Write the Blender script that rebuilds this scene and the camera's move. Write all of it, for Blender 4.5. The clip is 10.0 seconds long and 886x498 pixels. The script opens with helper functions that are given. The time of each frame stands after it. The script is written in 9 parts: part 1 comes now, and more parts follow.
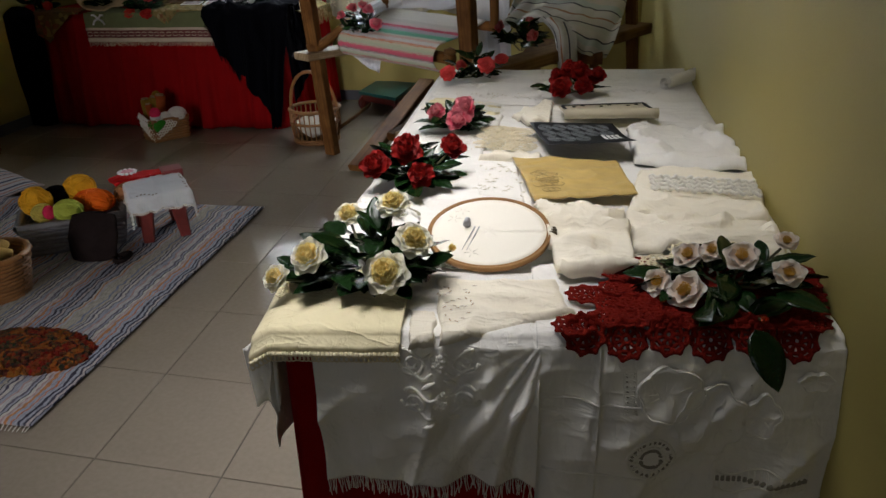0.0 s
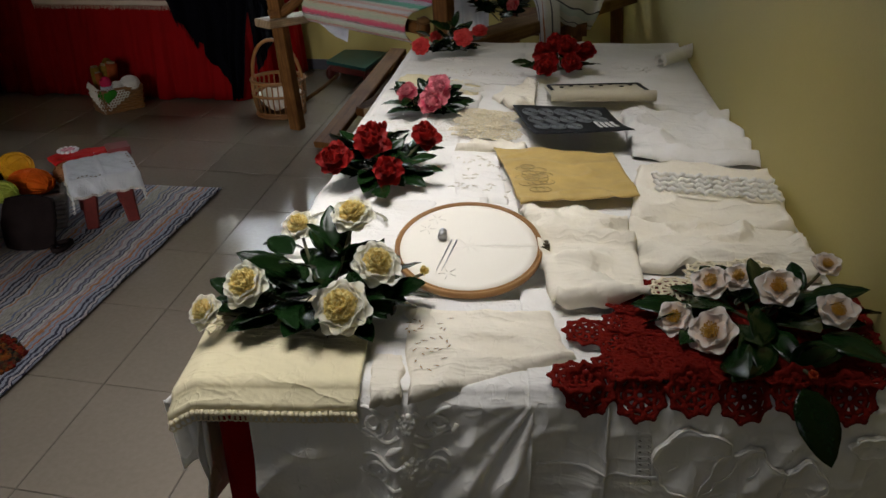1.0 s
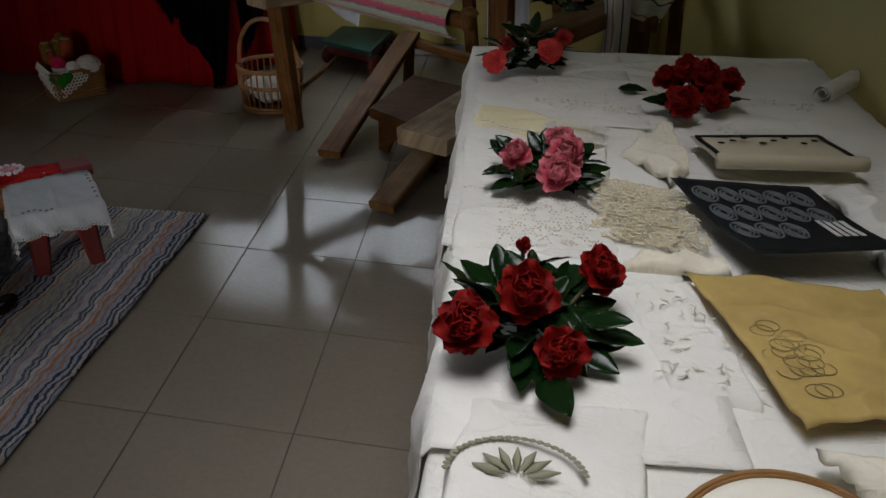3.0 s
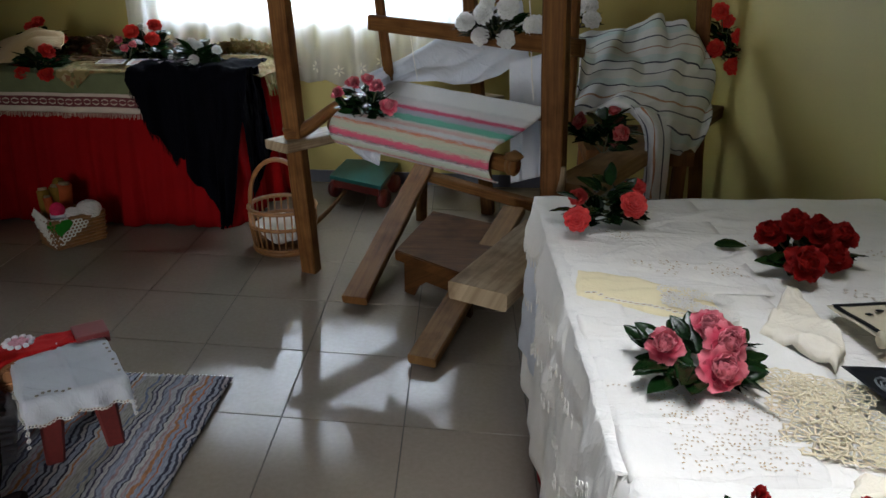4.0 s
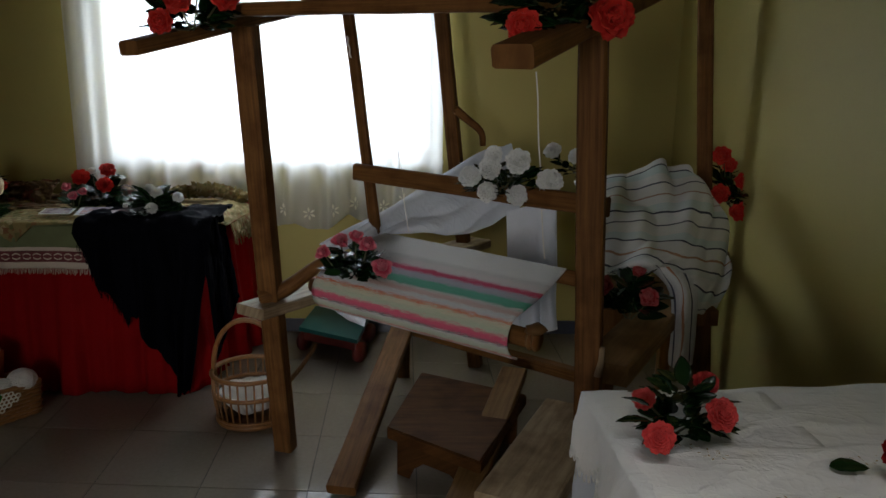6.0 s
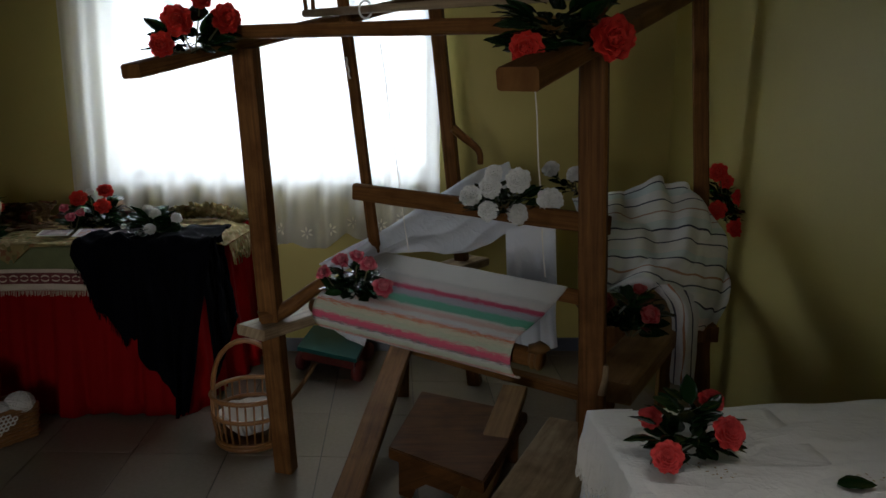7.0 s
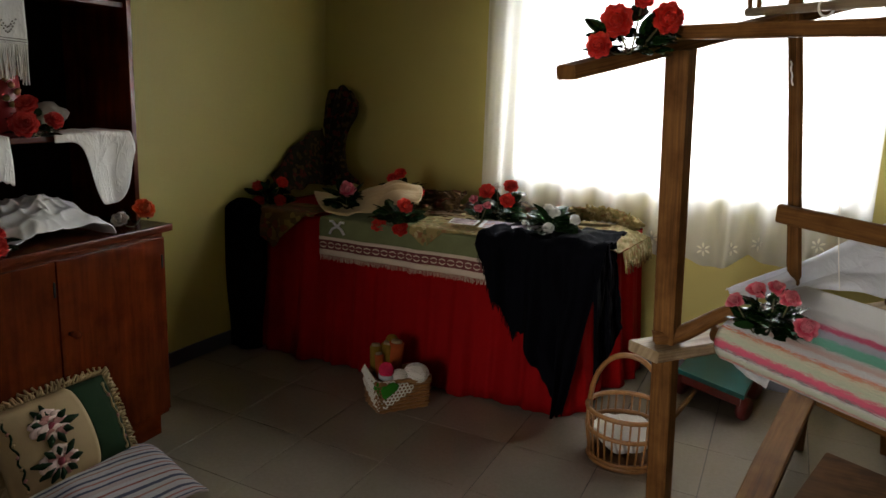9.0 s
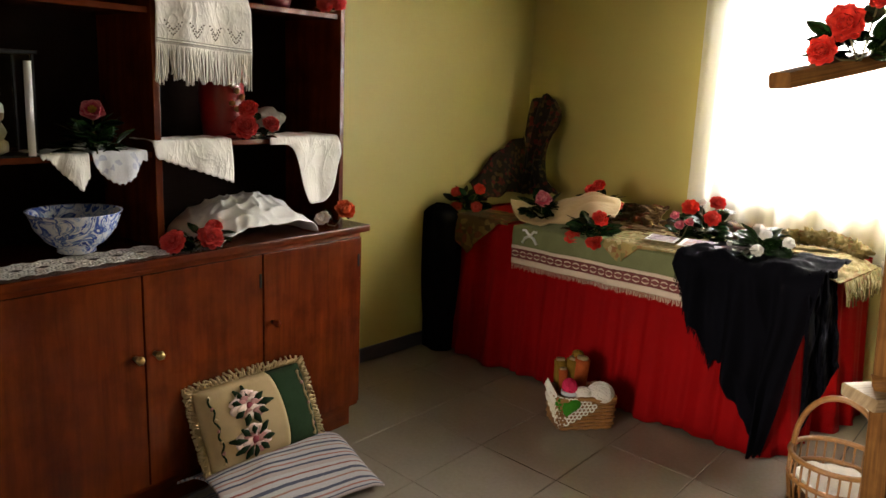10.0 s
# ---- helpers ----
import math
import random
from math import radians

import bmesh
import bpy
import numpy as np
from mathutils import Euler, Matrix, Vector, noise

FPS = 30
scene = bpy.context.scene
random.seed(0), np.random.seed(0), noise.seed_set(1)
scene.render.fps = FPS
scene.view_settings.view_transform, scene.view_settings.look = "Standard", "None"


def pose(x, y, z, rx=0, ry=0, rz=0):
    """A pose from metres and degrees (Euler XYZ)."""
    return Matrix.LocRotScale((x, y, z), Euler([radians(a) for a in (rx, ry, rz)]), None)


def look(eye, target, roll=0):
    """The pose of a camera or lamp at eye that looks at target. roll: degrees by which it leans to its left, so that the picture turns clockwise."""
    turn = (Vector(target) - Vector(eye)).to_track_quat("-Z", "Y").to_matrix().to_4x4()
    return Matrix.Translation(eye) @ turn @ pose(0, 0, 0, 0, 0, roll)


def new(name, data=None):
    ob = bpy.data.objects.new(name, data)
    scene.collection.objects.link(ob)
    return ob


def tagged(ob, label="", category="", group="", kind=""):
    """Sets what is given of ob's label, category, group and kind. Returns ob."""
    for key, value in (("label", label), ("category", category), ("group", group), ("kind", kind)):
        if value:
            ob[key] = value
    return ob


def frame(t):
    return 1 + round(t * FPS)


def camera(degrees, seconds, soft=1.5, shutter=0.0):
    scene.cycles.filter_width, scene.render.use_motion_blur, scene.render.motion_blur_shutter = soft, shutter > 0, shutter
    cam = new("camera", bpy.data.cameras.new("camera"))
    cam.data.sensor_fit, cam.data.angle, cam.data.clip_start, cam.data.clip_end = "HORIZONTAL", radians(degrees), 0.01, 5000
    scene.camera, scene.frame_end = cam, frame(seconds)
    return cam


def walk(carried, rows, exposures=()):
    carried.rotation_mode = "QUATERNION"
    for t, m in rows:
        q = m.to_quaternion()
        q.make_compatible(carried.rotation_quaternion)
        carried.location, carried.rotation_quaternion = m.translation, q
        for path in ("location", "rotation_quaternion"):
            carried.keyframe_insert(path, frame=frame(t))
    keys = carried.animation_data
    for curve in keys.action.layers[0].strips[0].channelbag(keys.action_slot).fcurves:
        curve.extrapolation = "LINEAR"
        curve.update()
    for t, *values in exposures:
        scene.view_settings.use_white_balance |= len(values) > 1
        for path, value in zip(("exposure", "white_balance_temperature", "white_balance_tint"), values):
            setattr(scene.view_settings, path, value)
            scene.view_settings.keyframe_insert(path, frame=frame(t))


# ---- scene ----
cam = camera(60.0, 10.0)
PATH = [
    (0, (1.22, -0.241, 1.419), (0.854, 1.548, 0.605), -2.0),
    (0.5, (1.233, -0.137, 1.408), (0.881, 1.641, 0.562), -1.5),
    (1, (1.172, 0.032, 1.39), (0.879, 1.798, 0.498), -0.9),
    (1.5, (1.039, 0.253, 1.396), (0.823, 2.0, 0.448), -1.4),
    (2, (0.928, 0.417, 1.376), (0.65, 2.125, 0.372), 0.1),
    (2.2, (0.892, 0.51, 1.377), (0.582, 2.208, 0.366), 0.4),
    (3.3, (0.654, 0.834, 1.389), (0.518, 2.588, 0.438), 1.8),
    (3.5, (0.576, 0.897, 1.396), (0.459, 2.675, 0.487), 1.6),
    (4, (0.442, 0.978, 1.429), (0.318, 2.835, 0.698), 0.6),
    (4.5, (0.353, 1.135, 1.454), (0.197, 3.024, 0.815), -0.4),
    (5, (0.308, 1.319, 1.498), (0.133, 3.24, 0.967), -0.2),
    (5.5, (0.261, 1.379, 1.514), (0.176, 3.318, 1.032), 0.9),
    (5.7, (0.235, 1.385, 1.508), (0.23, 3.33, 1.041), 1.1),
    (7, (0.183, 1.382, 1.519), (0.217, 3.34, 1.113), 0.3),
    (7.5, (0.137, 1.37, 1.523), (0.053, 3.329, 1.131), 0.0),
    (8, (0.067, 1.344, 1.514), (-0.265, 3.274, 1.112), 0.1),
    (8.5, (0.001, 1.387, 1.515), (-0.604, 3.244, 1.085), 0.7),
    (9, (0.011, 1.511, 1.522), (-0.854, 3.265, 1.102), 2.1),
    (9.3, (0.038, 1.568, 1.523), (-0.959, 3.249, 1.099), 2.8),
    (9.5, (0.04, 1.605, 1.525), (-1.042, 3.23, 1.09), 3.0),
    (10, (0.039, 1.593, 1.521), (-1.266, 3.05, 1.103), 2.4),
]
walk(cam, [(t, look(eye, target, roll)) for t, eye, target, roll in PATH], exposures=[(0, -1.32, 6400, 13), (1, -1.55, 6400, 13), (2, -2.35, 6450, 13), (3.5, -1.95, 6000, 11), (4.5, -0.75, 5850, 11), (5, -1.05, 5950, 11), (5.5, -1.6, 6150, 11), (7.5, -2.4, 6200, 11), (8, -2.4, 6450, 12), (9, -1.2, 6900, 14), (9.5, -0.68, 7300, 15), (10, 0.1, 7800, 16)])

# ---- light ----
world = bpy.data.worlds.new("sky")
scene.world = world
world.use_nodes = True
wn = world.node_tree
sky = wn.nodes.new("ShaderNodeTexSky")
sky.sky_type, sky.sun_disc = "NISHITA", False
sky.sun_elevation, sky.sun_rotation = radians(48), radians(200)
wn.links.new(sky.outputs[0], wn.nodes["Background"].inputs[0])
wn.nodes["Background"].inputs[1].default_value = 0.07
sun = new("sun", bpy.data.lights.new("sun", "SUN"))
sun.data.energy, sun.data.angle, sun.data.color = 0.6, radians(12), (1.0, 0.95, 0.88)
sun.matrix_world = look((0, -2.5, 9), (0, 0, 0))


def area_lamp(name, eye, target, sx, sy, watts, col):
    ob = new(name, bpy.data.lights.new(name, "AREA"))
    ob.data.shape, ob.data.size, ob.data.size_y, ob.data.energy, ob.data.color = "RECTANGLE", sx, sy, watts, col
    ob.matrix_world = look(eye, target)
    return ob


area_lamp("window_daylight", (-0.70, 6.12, 1.76), (-0.75, 3.2, 0.55), 2.1, 1.4, 300, (0.86, 0.94, 1.0)).data.spread = radians(115)
area_lamp("rear_window_daylight", (0.80, -1.52, 1.85), (1.1, 2.0, 0.75), 1.2, 1.0, 1.7, (0.97, 0.98, 1.0)).data.spread = radians(110)
# Added fill over the table; no lamp or skylight is known there.
area_lamp("overhead_fill_light", (0.62, 1.30, 2.66), (0.74, 1.55, 0.0), 0.8, 1.5, 26, (1.0, 0.98, 0.95)).data.spread = radians(70)
# Added fill from an unseen south opening, narrowed onto the loom.
area_lamp("south_fill_light", (-1.2, -1.52, 1.45), (-0.25, 4.4, 0.95), 0.9, 1.8, 24, (1.0, 0.95, 0.89)).data.spread = radians(44)

# ---- materials ----
def nodes_of(name):
    m = bpy.data.materials.new(name)
    m.use_nodes = True
    nt = m.node_tree
    return m, nt, nt.nodes["Principled BSDF"]


def rgb(c):
    return (c[0], c[1], c[2], 1.0)


def scaled(c, f):
    return tuple(min(1.0, v * f) for v in c)


def noise_of(nt, vec, scale, detail=4.0, rough=0.55):
    n = nt.nodes.new("ShaderNodeTexNoise")
    n.inputs["Scale"].default_value, n.inputs["Detail"].default_value, n.inputs["Roughness"].default_value = scale, detail, rough
    nt.links.new(vec, n.inputs["Vector"])
    return n.outputs["Fac"]


def ramp_of(nt, fac, stops, mode="LINEAR"):
    r = nt.nodes.new("ShaderNodeValToRGB")
    r.color_ramp.interpolation = mode
    els = r.color_ramp.elements
    while len(els) < len(stops):
        els.new(0.5)
    for e, (p, c) in zip(els, stops):
        e.position, e.color = p, rgb(c)
    nt.links.new(fac, r.inputs["Fac"])
    return r.outputs["Color"]


def mixed(nt, fac, a, b, mode="MIX"):
    n = nt.nodes.new("ShaderNodeMix")
    n.data_type, n.blend_type = "RGBA", mode
    for sock, v in ((n.inputs[0], fac), (n.inputs[6], a), (n.inputs[7], b)):
        if isinstance(v, (int, float)):
            sock.default_value = v
        elif isinstance(v, tuple):
            sock.default_value = rgb(v)
        else:
            nt.links.new(v, sock)
    return n.outputs[2]


def bumped(nt, bsdf, height, strength, dist=0.002):
    b = nt.nodes.new("ShaderNodeBump")
    b.inputs["Strength"].default_value, b.inputs["Distance"].default_value = strength, dist
    nt.links.new(height, b.inputs["Height"])
    nt.links.new(b.outputs[0], bsdf.inputs["Normal"])


def coords(nt, which="Object", scale=None):
    t = nt.nodes.new("ShaderNodeTexCoord")
    if scale is None:
        return t.outputs[which]
    m = nt.nodes.new("ShaderNodeMapping")
    m.inputs["Scale"].default_value = scale
    nt.links.new(t.outputs[which], m.inputs["Vector"])
    return m.outputs[0]


def plain(name, col, rough=0.6, var=0.12, big=5.0, fine=90.0, bump=0.2, metal=0.0, spec=0.5, sheen=0.0, translucent=0.0, by_object=0.0, coat=0.0):
    """A surface with large stains, fine grain and relief."""
    spec = min(spec, 0.1) if rough >= 0.85 else spec
    m, nt, b = nodes_of(name)
    vec = coords(nt)
    c = ramp_of(nt, noise_of(nt, vec, big), [(0.3, scaled(col, 1 - var)), (0.7, scaled(col, 1 + var))])
    f = noise_of(nt, vec, fine, 3.0)
    c = mixed(nt, 0.35, c, ramp_of(nt, f, [(0.25, scaled(col, 1 - 1.6 * var)), (0.75, scaled(col, 1 + 1.2 * var))]))
    if by_object:
        info = nt.nodes.new("ShaderNodeObjectInfo")
        c = mixed(nt, by_object, c, ramp_of(nt, info.outputs["Random"], [(0.0, scaled(col, 0.5)), (1.0, scaled(col, 1.5))]))
    nt.links.new(c, b.inputs["Base Color"])
    b.inputs["Roughness"].default_value, b.inputs["Metallic"].default_value = rough, metal
    b.inputs["Specular IOR Level"].default_value, b.inputs["Coat Weight"].default_value = spec, coat
    b.inputs["Sheen Weight"].default_value = sheen
    bumped(nt, b, f, bump)
    if translucent:
        tr = nt.nodes.new("ShaderNodeBsdfTranslucent")
        nt.links.new(c, tr.inputs["Color"])
        mx = nt.nodes.new("ShaderNodeMixShader")
        mx.inputs[0].default_value = translucent
        nt.links.new(b.outputs[0], mx.inputs[1])
        nt.links.new(tr.outputs[0], mx.inputs[2])
        nt.links.new(mx.outputs[0], nt.nodes["Material Output"].inputs["Surface"])
    return m


def woven(name, col, var=0.06, weave=900.0, rough=0.85, stain=(0.72, 0.62, 0.42), stained=0.12, translucent=0.0):
    """Linen or cotton: crossed threads, faint yellowed stains."""
    m, nt, b = nodes_of(name)
    vec = coords(nt)
    weft = mixed(nt, 0.5, noise_of(nt, coords(nt, "Object", (weave, weave * 0.08, weave)), 1.0, 2.0), noise_of(nt, coords(nt, "Object", (weave * 0.08, weave, weave)), 1.0, 2.0))
    c = ramp_of(nt, noise_of(nt, vec, 3.0), [(0.35, scaled(col, 1 - var)), (0.65, scaled(col, 1 + var))])
    spots = ramp_of(nt, noise_of(nt, vec, 6.5, 5.0), [(0.5, (0, 0, 0)), (0.75, (stained, stained, stained))])
    c = mixed(nt, spots, c, stain)
    c = mixed(nt, 0.12, c, weft, "MULTIPLY")
    nt.links.new(c, b.inputs["Base Color"])
    b.inputs["Roughness"].default_value, b.inputs["Sheen Weight"].default_value = rough, 0.05
    b.inputs["Specular IOR Level"].default_value = 0.2
    bumped(nt, b, mixed(nt, 0.6, weft, noise_of(nt, vec, 60.0)), 0.25, 0.0015)
    cr = nt.nodes.new("ShaderNodeTexNoise")
    cr.inputs["Scale"].default_value, cr.inputs["Detail"].default_value, cr.inputs["Distortion"].default_value = 4.2, 4.0, 0.7
    nt.links.new(coords(nt, "Object", (1.0, 2.3, 1.3)), cr.inputs["Vector"])
    big = nt.nodes.new("ShaderNodeBump")
    big.inputs["Strength"].default_value, big.inputs["Distance"].default_value = 0.42, 0.014
    nt.links.new(ramp_of(nt, cr.outputs["Fac"], [(0.25, (0, 0, 0)), (0.47, (0.8, 0.8, 0.8)), (0.5, (1, 1, 1)), (0.53, (0.75, 0.75, 0.75)), (0.8, (0.2, 0.2, 0.2))]), big.inputs["Height"])
    small = nt.nodes.new("ShaderNodeBump")
    small.inputs["Strength"].default_value, small.inputs["Distance"].default_value = 0.35, 0.005
    nt.links.new(ramp_of(nt, noise_of(nt, coords(nt, "Object", (1.6, 1.0, 0.7)), 13.0, 3.0), [(0.3, (0, 0, 0)), (0.47, (0.7, 0.7, 0.7)), (0.5, (1, 1, 1)), (0.53, (0.65, 0.65, 0.65)), (0.75, (0.1, 0.1, 0.1))]), small.inputs["Height"])
    nt.links.new(big.outputs[0], small.inputs["Normal"])
    fine = [n for n in nt.nodes if n.bl_idname == "ShaderNodeBump"][0]
    nt.links.new(small.outputs[0], fine.inputs["Normal"])
    if translucent:
        tr, mx = nt.nodes.new("ShaderNodeBsdfTranslucent"), nt.nodes.new("ShaderNodeMixShader")
        nt.links.new(c, tr.inputs["Color"])
        mx.inputs[0].default_value = translucent
        nt.links.new(b.outputs[0], mx.inputs[1])
        nt.links.new(tr.outputs[0], mx.inputs[2])
        nt.links.new(mx.outputs[0], nt.nodes["Material Output"].inputs["Surface"])
    return m


def striped(name, stops, across="U", wobble=0.02, weave=260.0, rough=0.9, repeat=1.0, flecks=0.45, ragged=False, dash=(14, 90), wander=None):
    """Woven rag stripes along one direction of the sheet; stops: [(place, colour)]."""
    m, nt, b = nodes_of(name)
    uv = coords(nt, "UV")
    sep = nt.nodes.new("ShaderNodeSeparateXYZ")
    nt.links.new(uv, sep.inputs[0])
    f = noise_of(nt, coords(nt, "UV", (5, 55, 1) if across == "V" else (55, 5, 1)), 4.0, 6.0, 0.7) if ragged else noise_of(nt, coords(nt, "UV", (*wander, 1)), 1.0, 5.0, 0.6) if wander else noise_of(nt, uv, 22.0, 4.0)
    off = nt.nodes.new("ShaderNodeMath")
    off.operation = "MULTIPLY_ADD"
    off.inputs[1].default_value, off.inputs[2].default_value = wobble, 0.0
    nt.links.new(f, off.inputs[0])
    add = nt.nodes.new("ShaderNodeMath")
    nt.links.new(sep.outputs["X" if across == "U" else "Y"], add.inputs[0])
    nt.links.new(off.outputs[0], add.inputs[1])
    rep = nt.nodes.new("ShaderNodeMath")
    rep.operation = "MULTIPLY"
    rep.inputs[1].default_value = repeat
    nt.links.new(add.outputs[0], rep.inputs[0])
    fra = nt.nodes.new("ShaderNodeMath")
    fra.operation = "FRACT" if repeat > 1 else "ADD"
    fra.inputs[1].default_value = 0.0
    nt.links.new(rep.outputs[0], fra.inputs[0])
    c = ramp_of(nt, fra.outputs[0], stops, "CONSTANT")
    fl = noise_of(nt, coords(nt, "UV", (dash[1], dash[0], 1) if across == "V" else (*dash, 1)), 5.0, 3.0)
    c = mixed(nt, flecks, c, ramp_of(nt, fl, [(0.35, (0.25, 0.25, 0.27)), (0.6, (1, 1, 1))]), "MULTIPLY")
    nt.links.new(c, b.inputs["Base Color"])
    b.inputs["Roughness"].default_value, b.inputs["Specular IOR Level"].default_value = rough, 0.15
    wv = nt.nodes.new("ShaderNodeTexWave")
    wv.bands_direction = "X" if across == "U" else "Y"
    wv.inputs["Scale"].default_value, wv.inputs["Distortion"].default_value = weave / 6.28, 2.0
    nt.links.new(uv, wv.inputs["Vector"])
    bumped(nt, b, wv.outputs["Fac"], 0.5, 0.004)
    return m


def wooden(name, dark, light, rough=0.66, stretch=(2.0, 26.0, 1.0), coat=0.0):
    """Grain along the length of a beam or board, with knots and grey wear."""
    m, nt, b = nodes_of(name)
    uv = coords(nt, "UV", stretch)
    g = noise_of(nt, uv, 1.6, 8.0, 0.65)
    c = ramp_of(nt, g, [(0.28, dark), (0.5, tuple((p + q) / 2 for p, q in zip(dark, light))), (0.72, light)])
    info = nt.nodes.new("ShaderNodeObjectInfo")
    c = mixed(nt, 0.25, c, ramp_of(nt, info.outputs["Random"], [(0.0, scaled(dark, 0.8)), (1.0, light)]))
    worn = ramp_of(nt, noise_of(nt, coords(nt), 7.0, 5.0), [(0.45, (1, 1, 1)), (0.7, (0.50, 0.42, 0.36))])
    c = mixed(nt, 0.85, c, worn, "MULTIPLY")
    nt.links.new(c, b.inputs["Base Color"])
    b.inputs["Roughness"].default_value, b.inputs["Coat Weight"].default_value = rough, coat
    b.inputs["Coat Roughness"].default_value, b.inputs["Specular IOR Level"].default_value = 0.12, 0.10
    bumped(nt, b, g, 0.35, 0.003)
    return m


WALL = plain("olive_wall_paint", (0.40, 0.335, 0.095), 0.6, 0.05, 1.3, 160, 0.12)
CEIL = plain("ceiling_paint", (0.30, 0.28, 0.24), 0.8, 0.03, 2, 120, 0.1)
BASE = plain("slate_baseboard_tile", (0.06, 0.065, 0.085), 0.3, 0.15, 6, 80, 0.1)
GROUT = plain("grey_grout", (0.10, 0.092, 0.08), 0.85, 0.15, 9, 200, 0.3)
LINEN = woven("white_linen", (0.85, 0.83, 0.78))
IVORY = woven("ivory_linen", (0.88, 0.82, 0.68), stained=0.3)
CREAM = woven("cream_linen", (0.86, 0.77, 0.50), stained=0.2)
# The bluish tint puts the window's cool light into white cotton.
COOLW = woven("cool_tinted_white_cotton", (0.76, 0.79, 0.84), stained=0.03, translucent=0.3)
SATIN = plain("white_satin", (0.90, 0.90, 0.90), 0.34, 0.03, 6, 300, 0.1)
LACE = plain("white_lace_thread", (0.80, 0.78, 0.72), 0.9, 0.06, 9, 400, 0.4)
ECRU = plain("ecru_crochet_thread", (0.76, 0.67, 0.47), 0.9, 0.1, 9, 400, 0.4)
REDTHREAD = plain("dark_red_crochet_thread", (0.155, 0.010, 0.006), 0.95, 0.2, 12, 350, 0.5, spec=0.06)
REDCLOTH = plain("red_lining_cloth", (0.23, 0.003, 0.004), 0.8, 0.16, 3, 220, 0.15, spec=0.06)
BLACKCLOTH = plain("black_wool_cloth", (0.0026, 0.0028, 0.0046), 0.9, 0.25, 6, 260, 0.3, spec=0.03)
OAK = wooden("aged_oak", (0.060, 0.026, 0.008), (0.23, 0.105, 0.030))
DARKOAK = wooden("dark_worn_oak", (0.032, 0.013, 0.004), (0.12, 0.050, 0.013), 0.72)
GOLDOAK = wooden("golden_worn_oak", (0.09, 0.045, 0.014), (0.27, 0.155, 0.06), 0.6)
PALE = wooden("worn_pale_plank", (0.10, 0.062, 0.03), (0.50, 0.39, 0.245), 0.6)
CABWOOD = wooden("polished_mahogany", (0.050, 0.0075, 0.0022), (0.150, 0.026, 0.006), 0.26, (1.2, 14.0, 1.0), 0.2)
# Near-black back panel: the shade inside the open shelves is in its colour.
CABDARK = plain("shade_black_back_panel", (0.010, 0.005, 0.004), 0.9, 0.2, spec=0.05)
WICKER = plain("varnished_wicker", (0.27, 0.125, 0.04), 0.45, 0.25, 20, 120, 0.3)
WICKERDARK = plain("brown_wicker", (0.15, 0.065, 0.022), 0.5, 0.3, 20, 120, 0.3)
LEAF = plain("glossy_camellia_leaf", (0.0065, 0.022, 0.005), 0.20, 0.3, 18, 60, 0.08, spec=0.34, by_object=0.5, translucent=0.06)
STEM = plain("green_brown_stem", (0.06, 0.055, 0.02), 0.7)
BRASS = plain("old_brass", (0.55, 0.40, 0.18), 0.3, 0.1, metal=1.0)
STEEL = plain("dull_steel", (0.45, 0.45, 0.46), 0.3, 0.1, metal=1.0)
REDPAINT = plain("dark_red_paint", (0.13, 0.018, 0.014), 0.45, 0.25, 14, 90, 0.2)
TEAL = plain("teal_paint", (0.007, 0.095, 0.09), 0.45, 0.15, 8, 90, 0.15)


# ---- building ----
ORG = {}


def thing(name, at, label, category, group="", kind=""):
    ob = new(name)
    ob.location = at
    ob.empty_display_size = 0.05
    ORG[ob.name] = Vector(at)
    return tagged(ob, label, category, group, kind)


def link_mesh(name, me, parent=None, label=""):
    ob = new(name, me)
    if parent is not None:
        org = ORG[parent.name]
        me.transform(Matrix.Translation(-org))
        ob.parent = parent
        ORG[ob.name] = org
    else:
        ORG[ob.name] = Vector((0, 0, 0))
    return tagged(ob, label)


def part(name, bm, material, parent=None, label="", smooth=True):
    me = bpy.data.meshes.new(name)
    bm.to_mesh(me)
    bm.free()
    me.materials.append(material)
    if smooth:
        me.shade_smooth()
    return link_mesh(name, me, parent, label)


def placed(name, me, parent, m, label=""):
    """An object on a shared mesh, at the world pose m, under a thing."""
    ob = new(name, me)
    ob.parent = parent
    ob.matrix_basis = Matrix.Translation(-ORG[parent.name]) @ m
    ORG[ob.name] = ORG[parent.name]
    return tagged(ob, label)


def uv_of(bm):
    return bm.loops.layers.uv.verify()


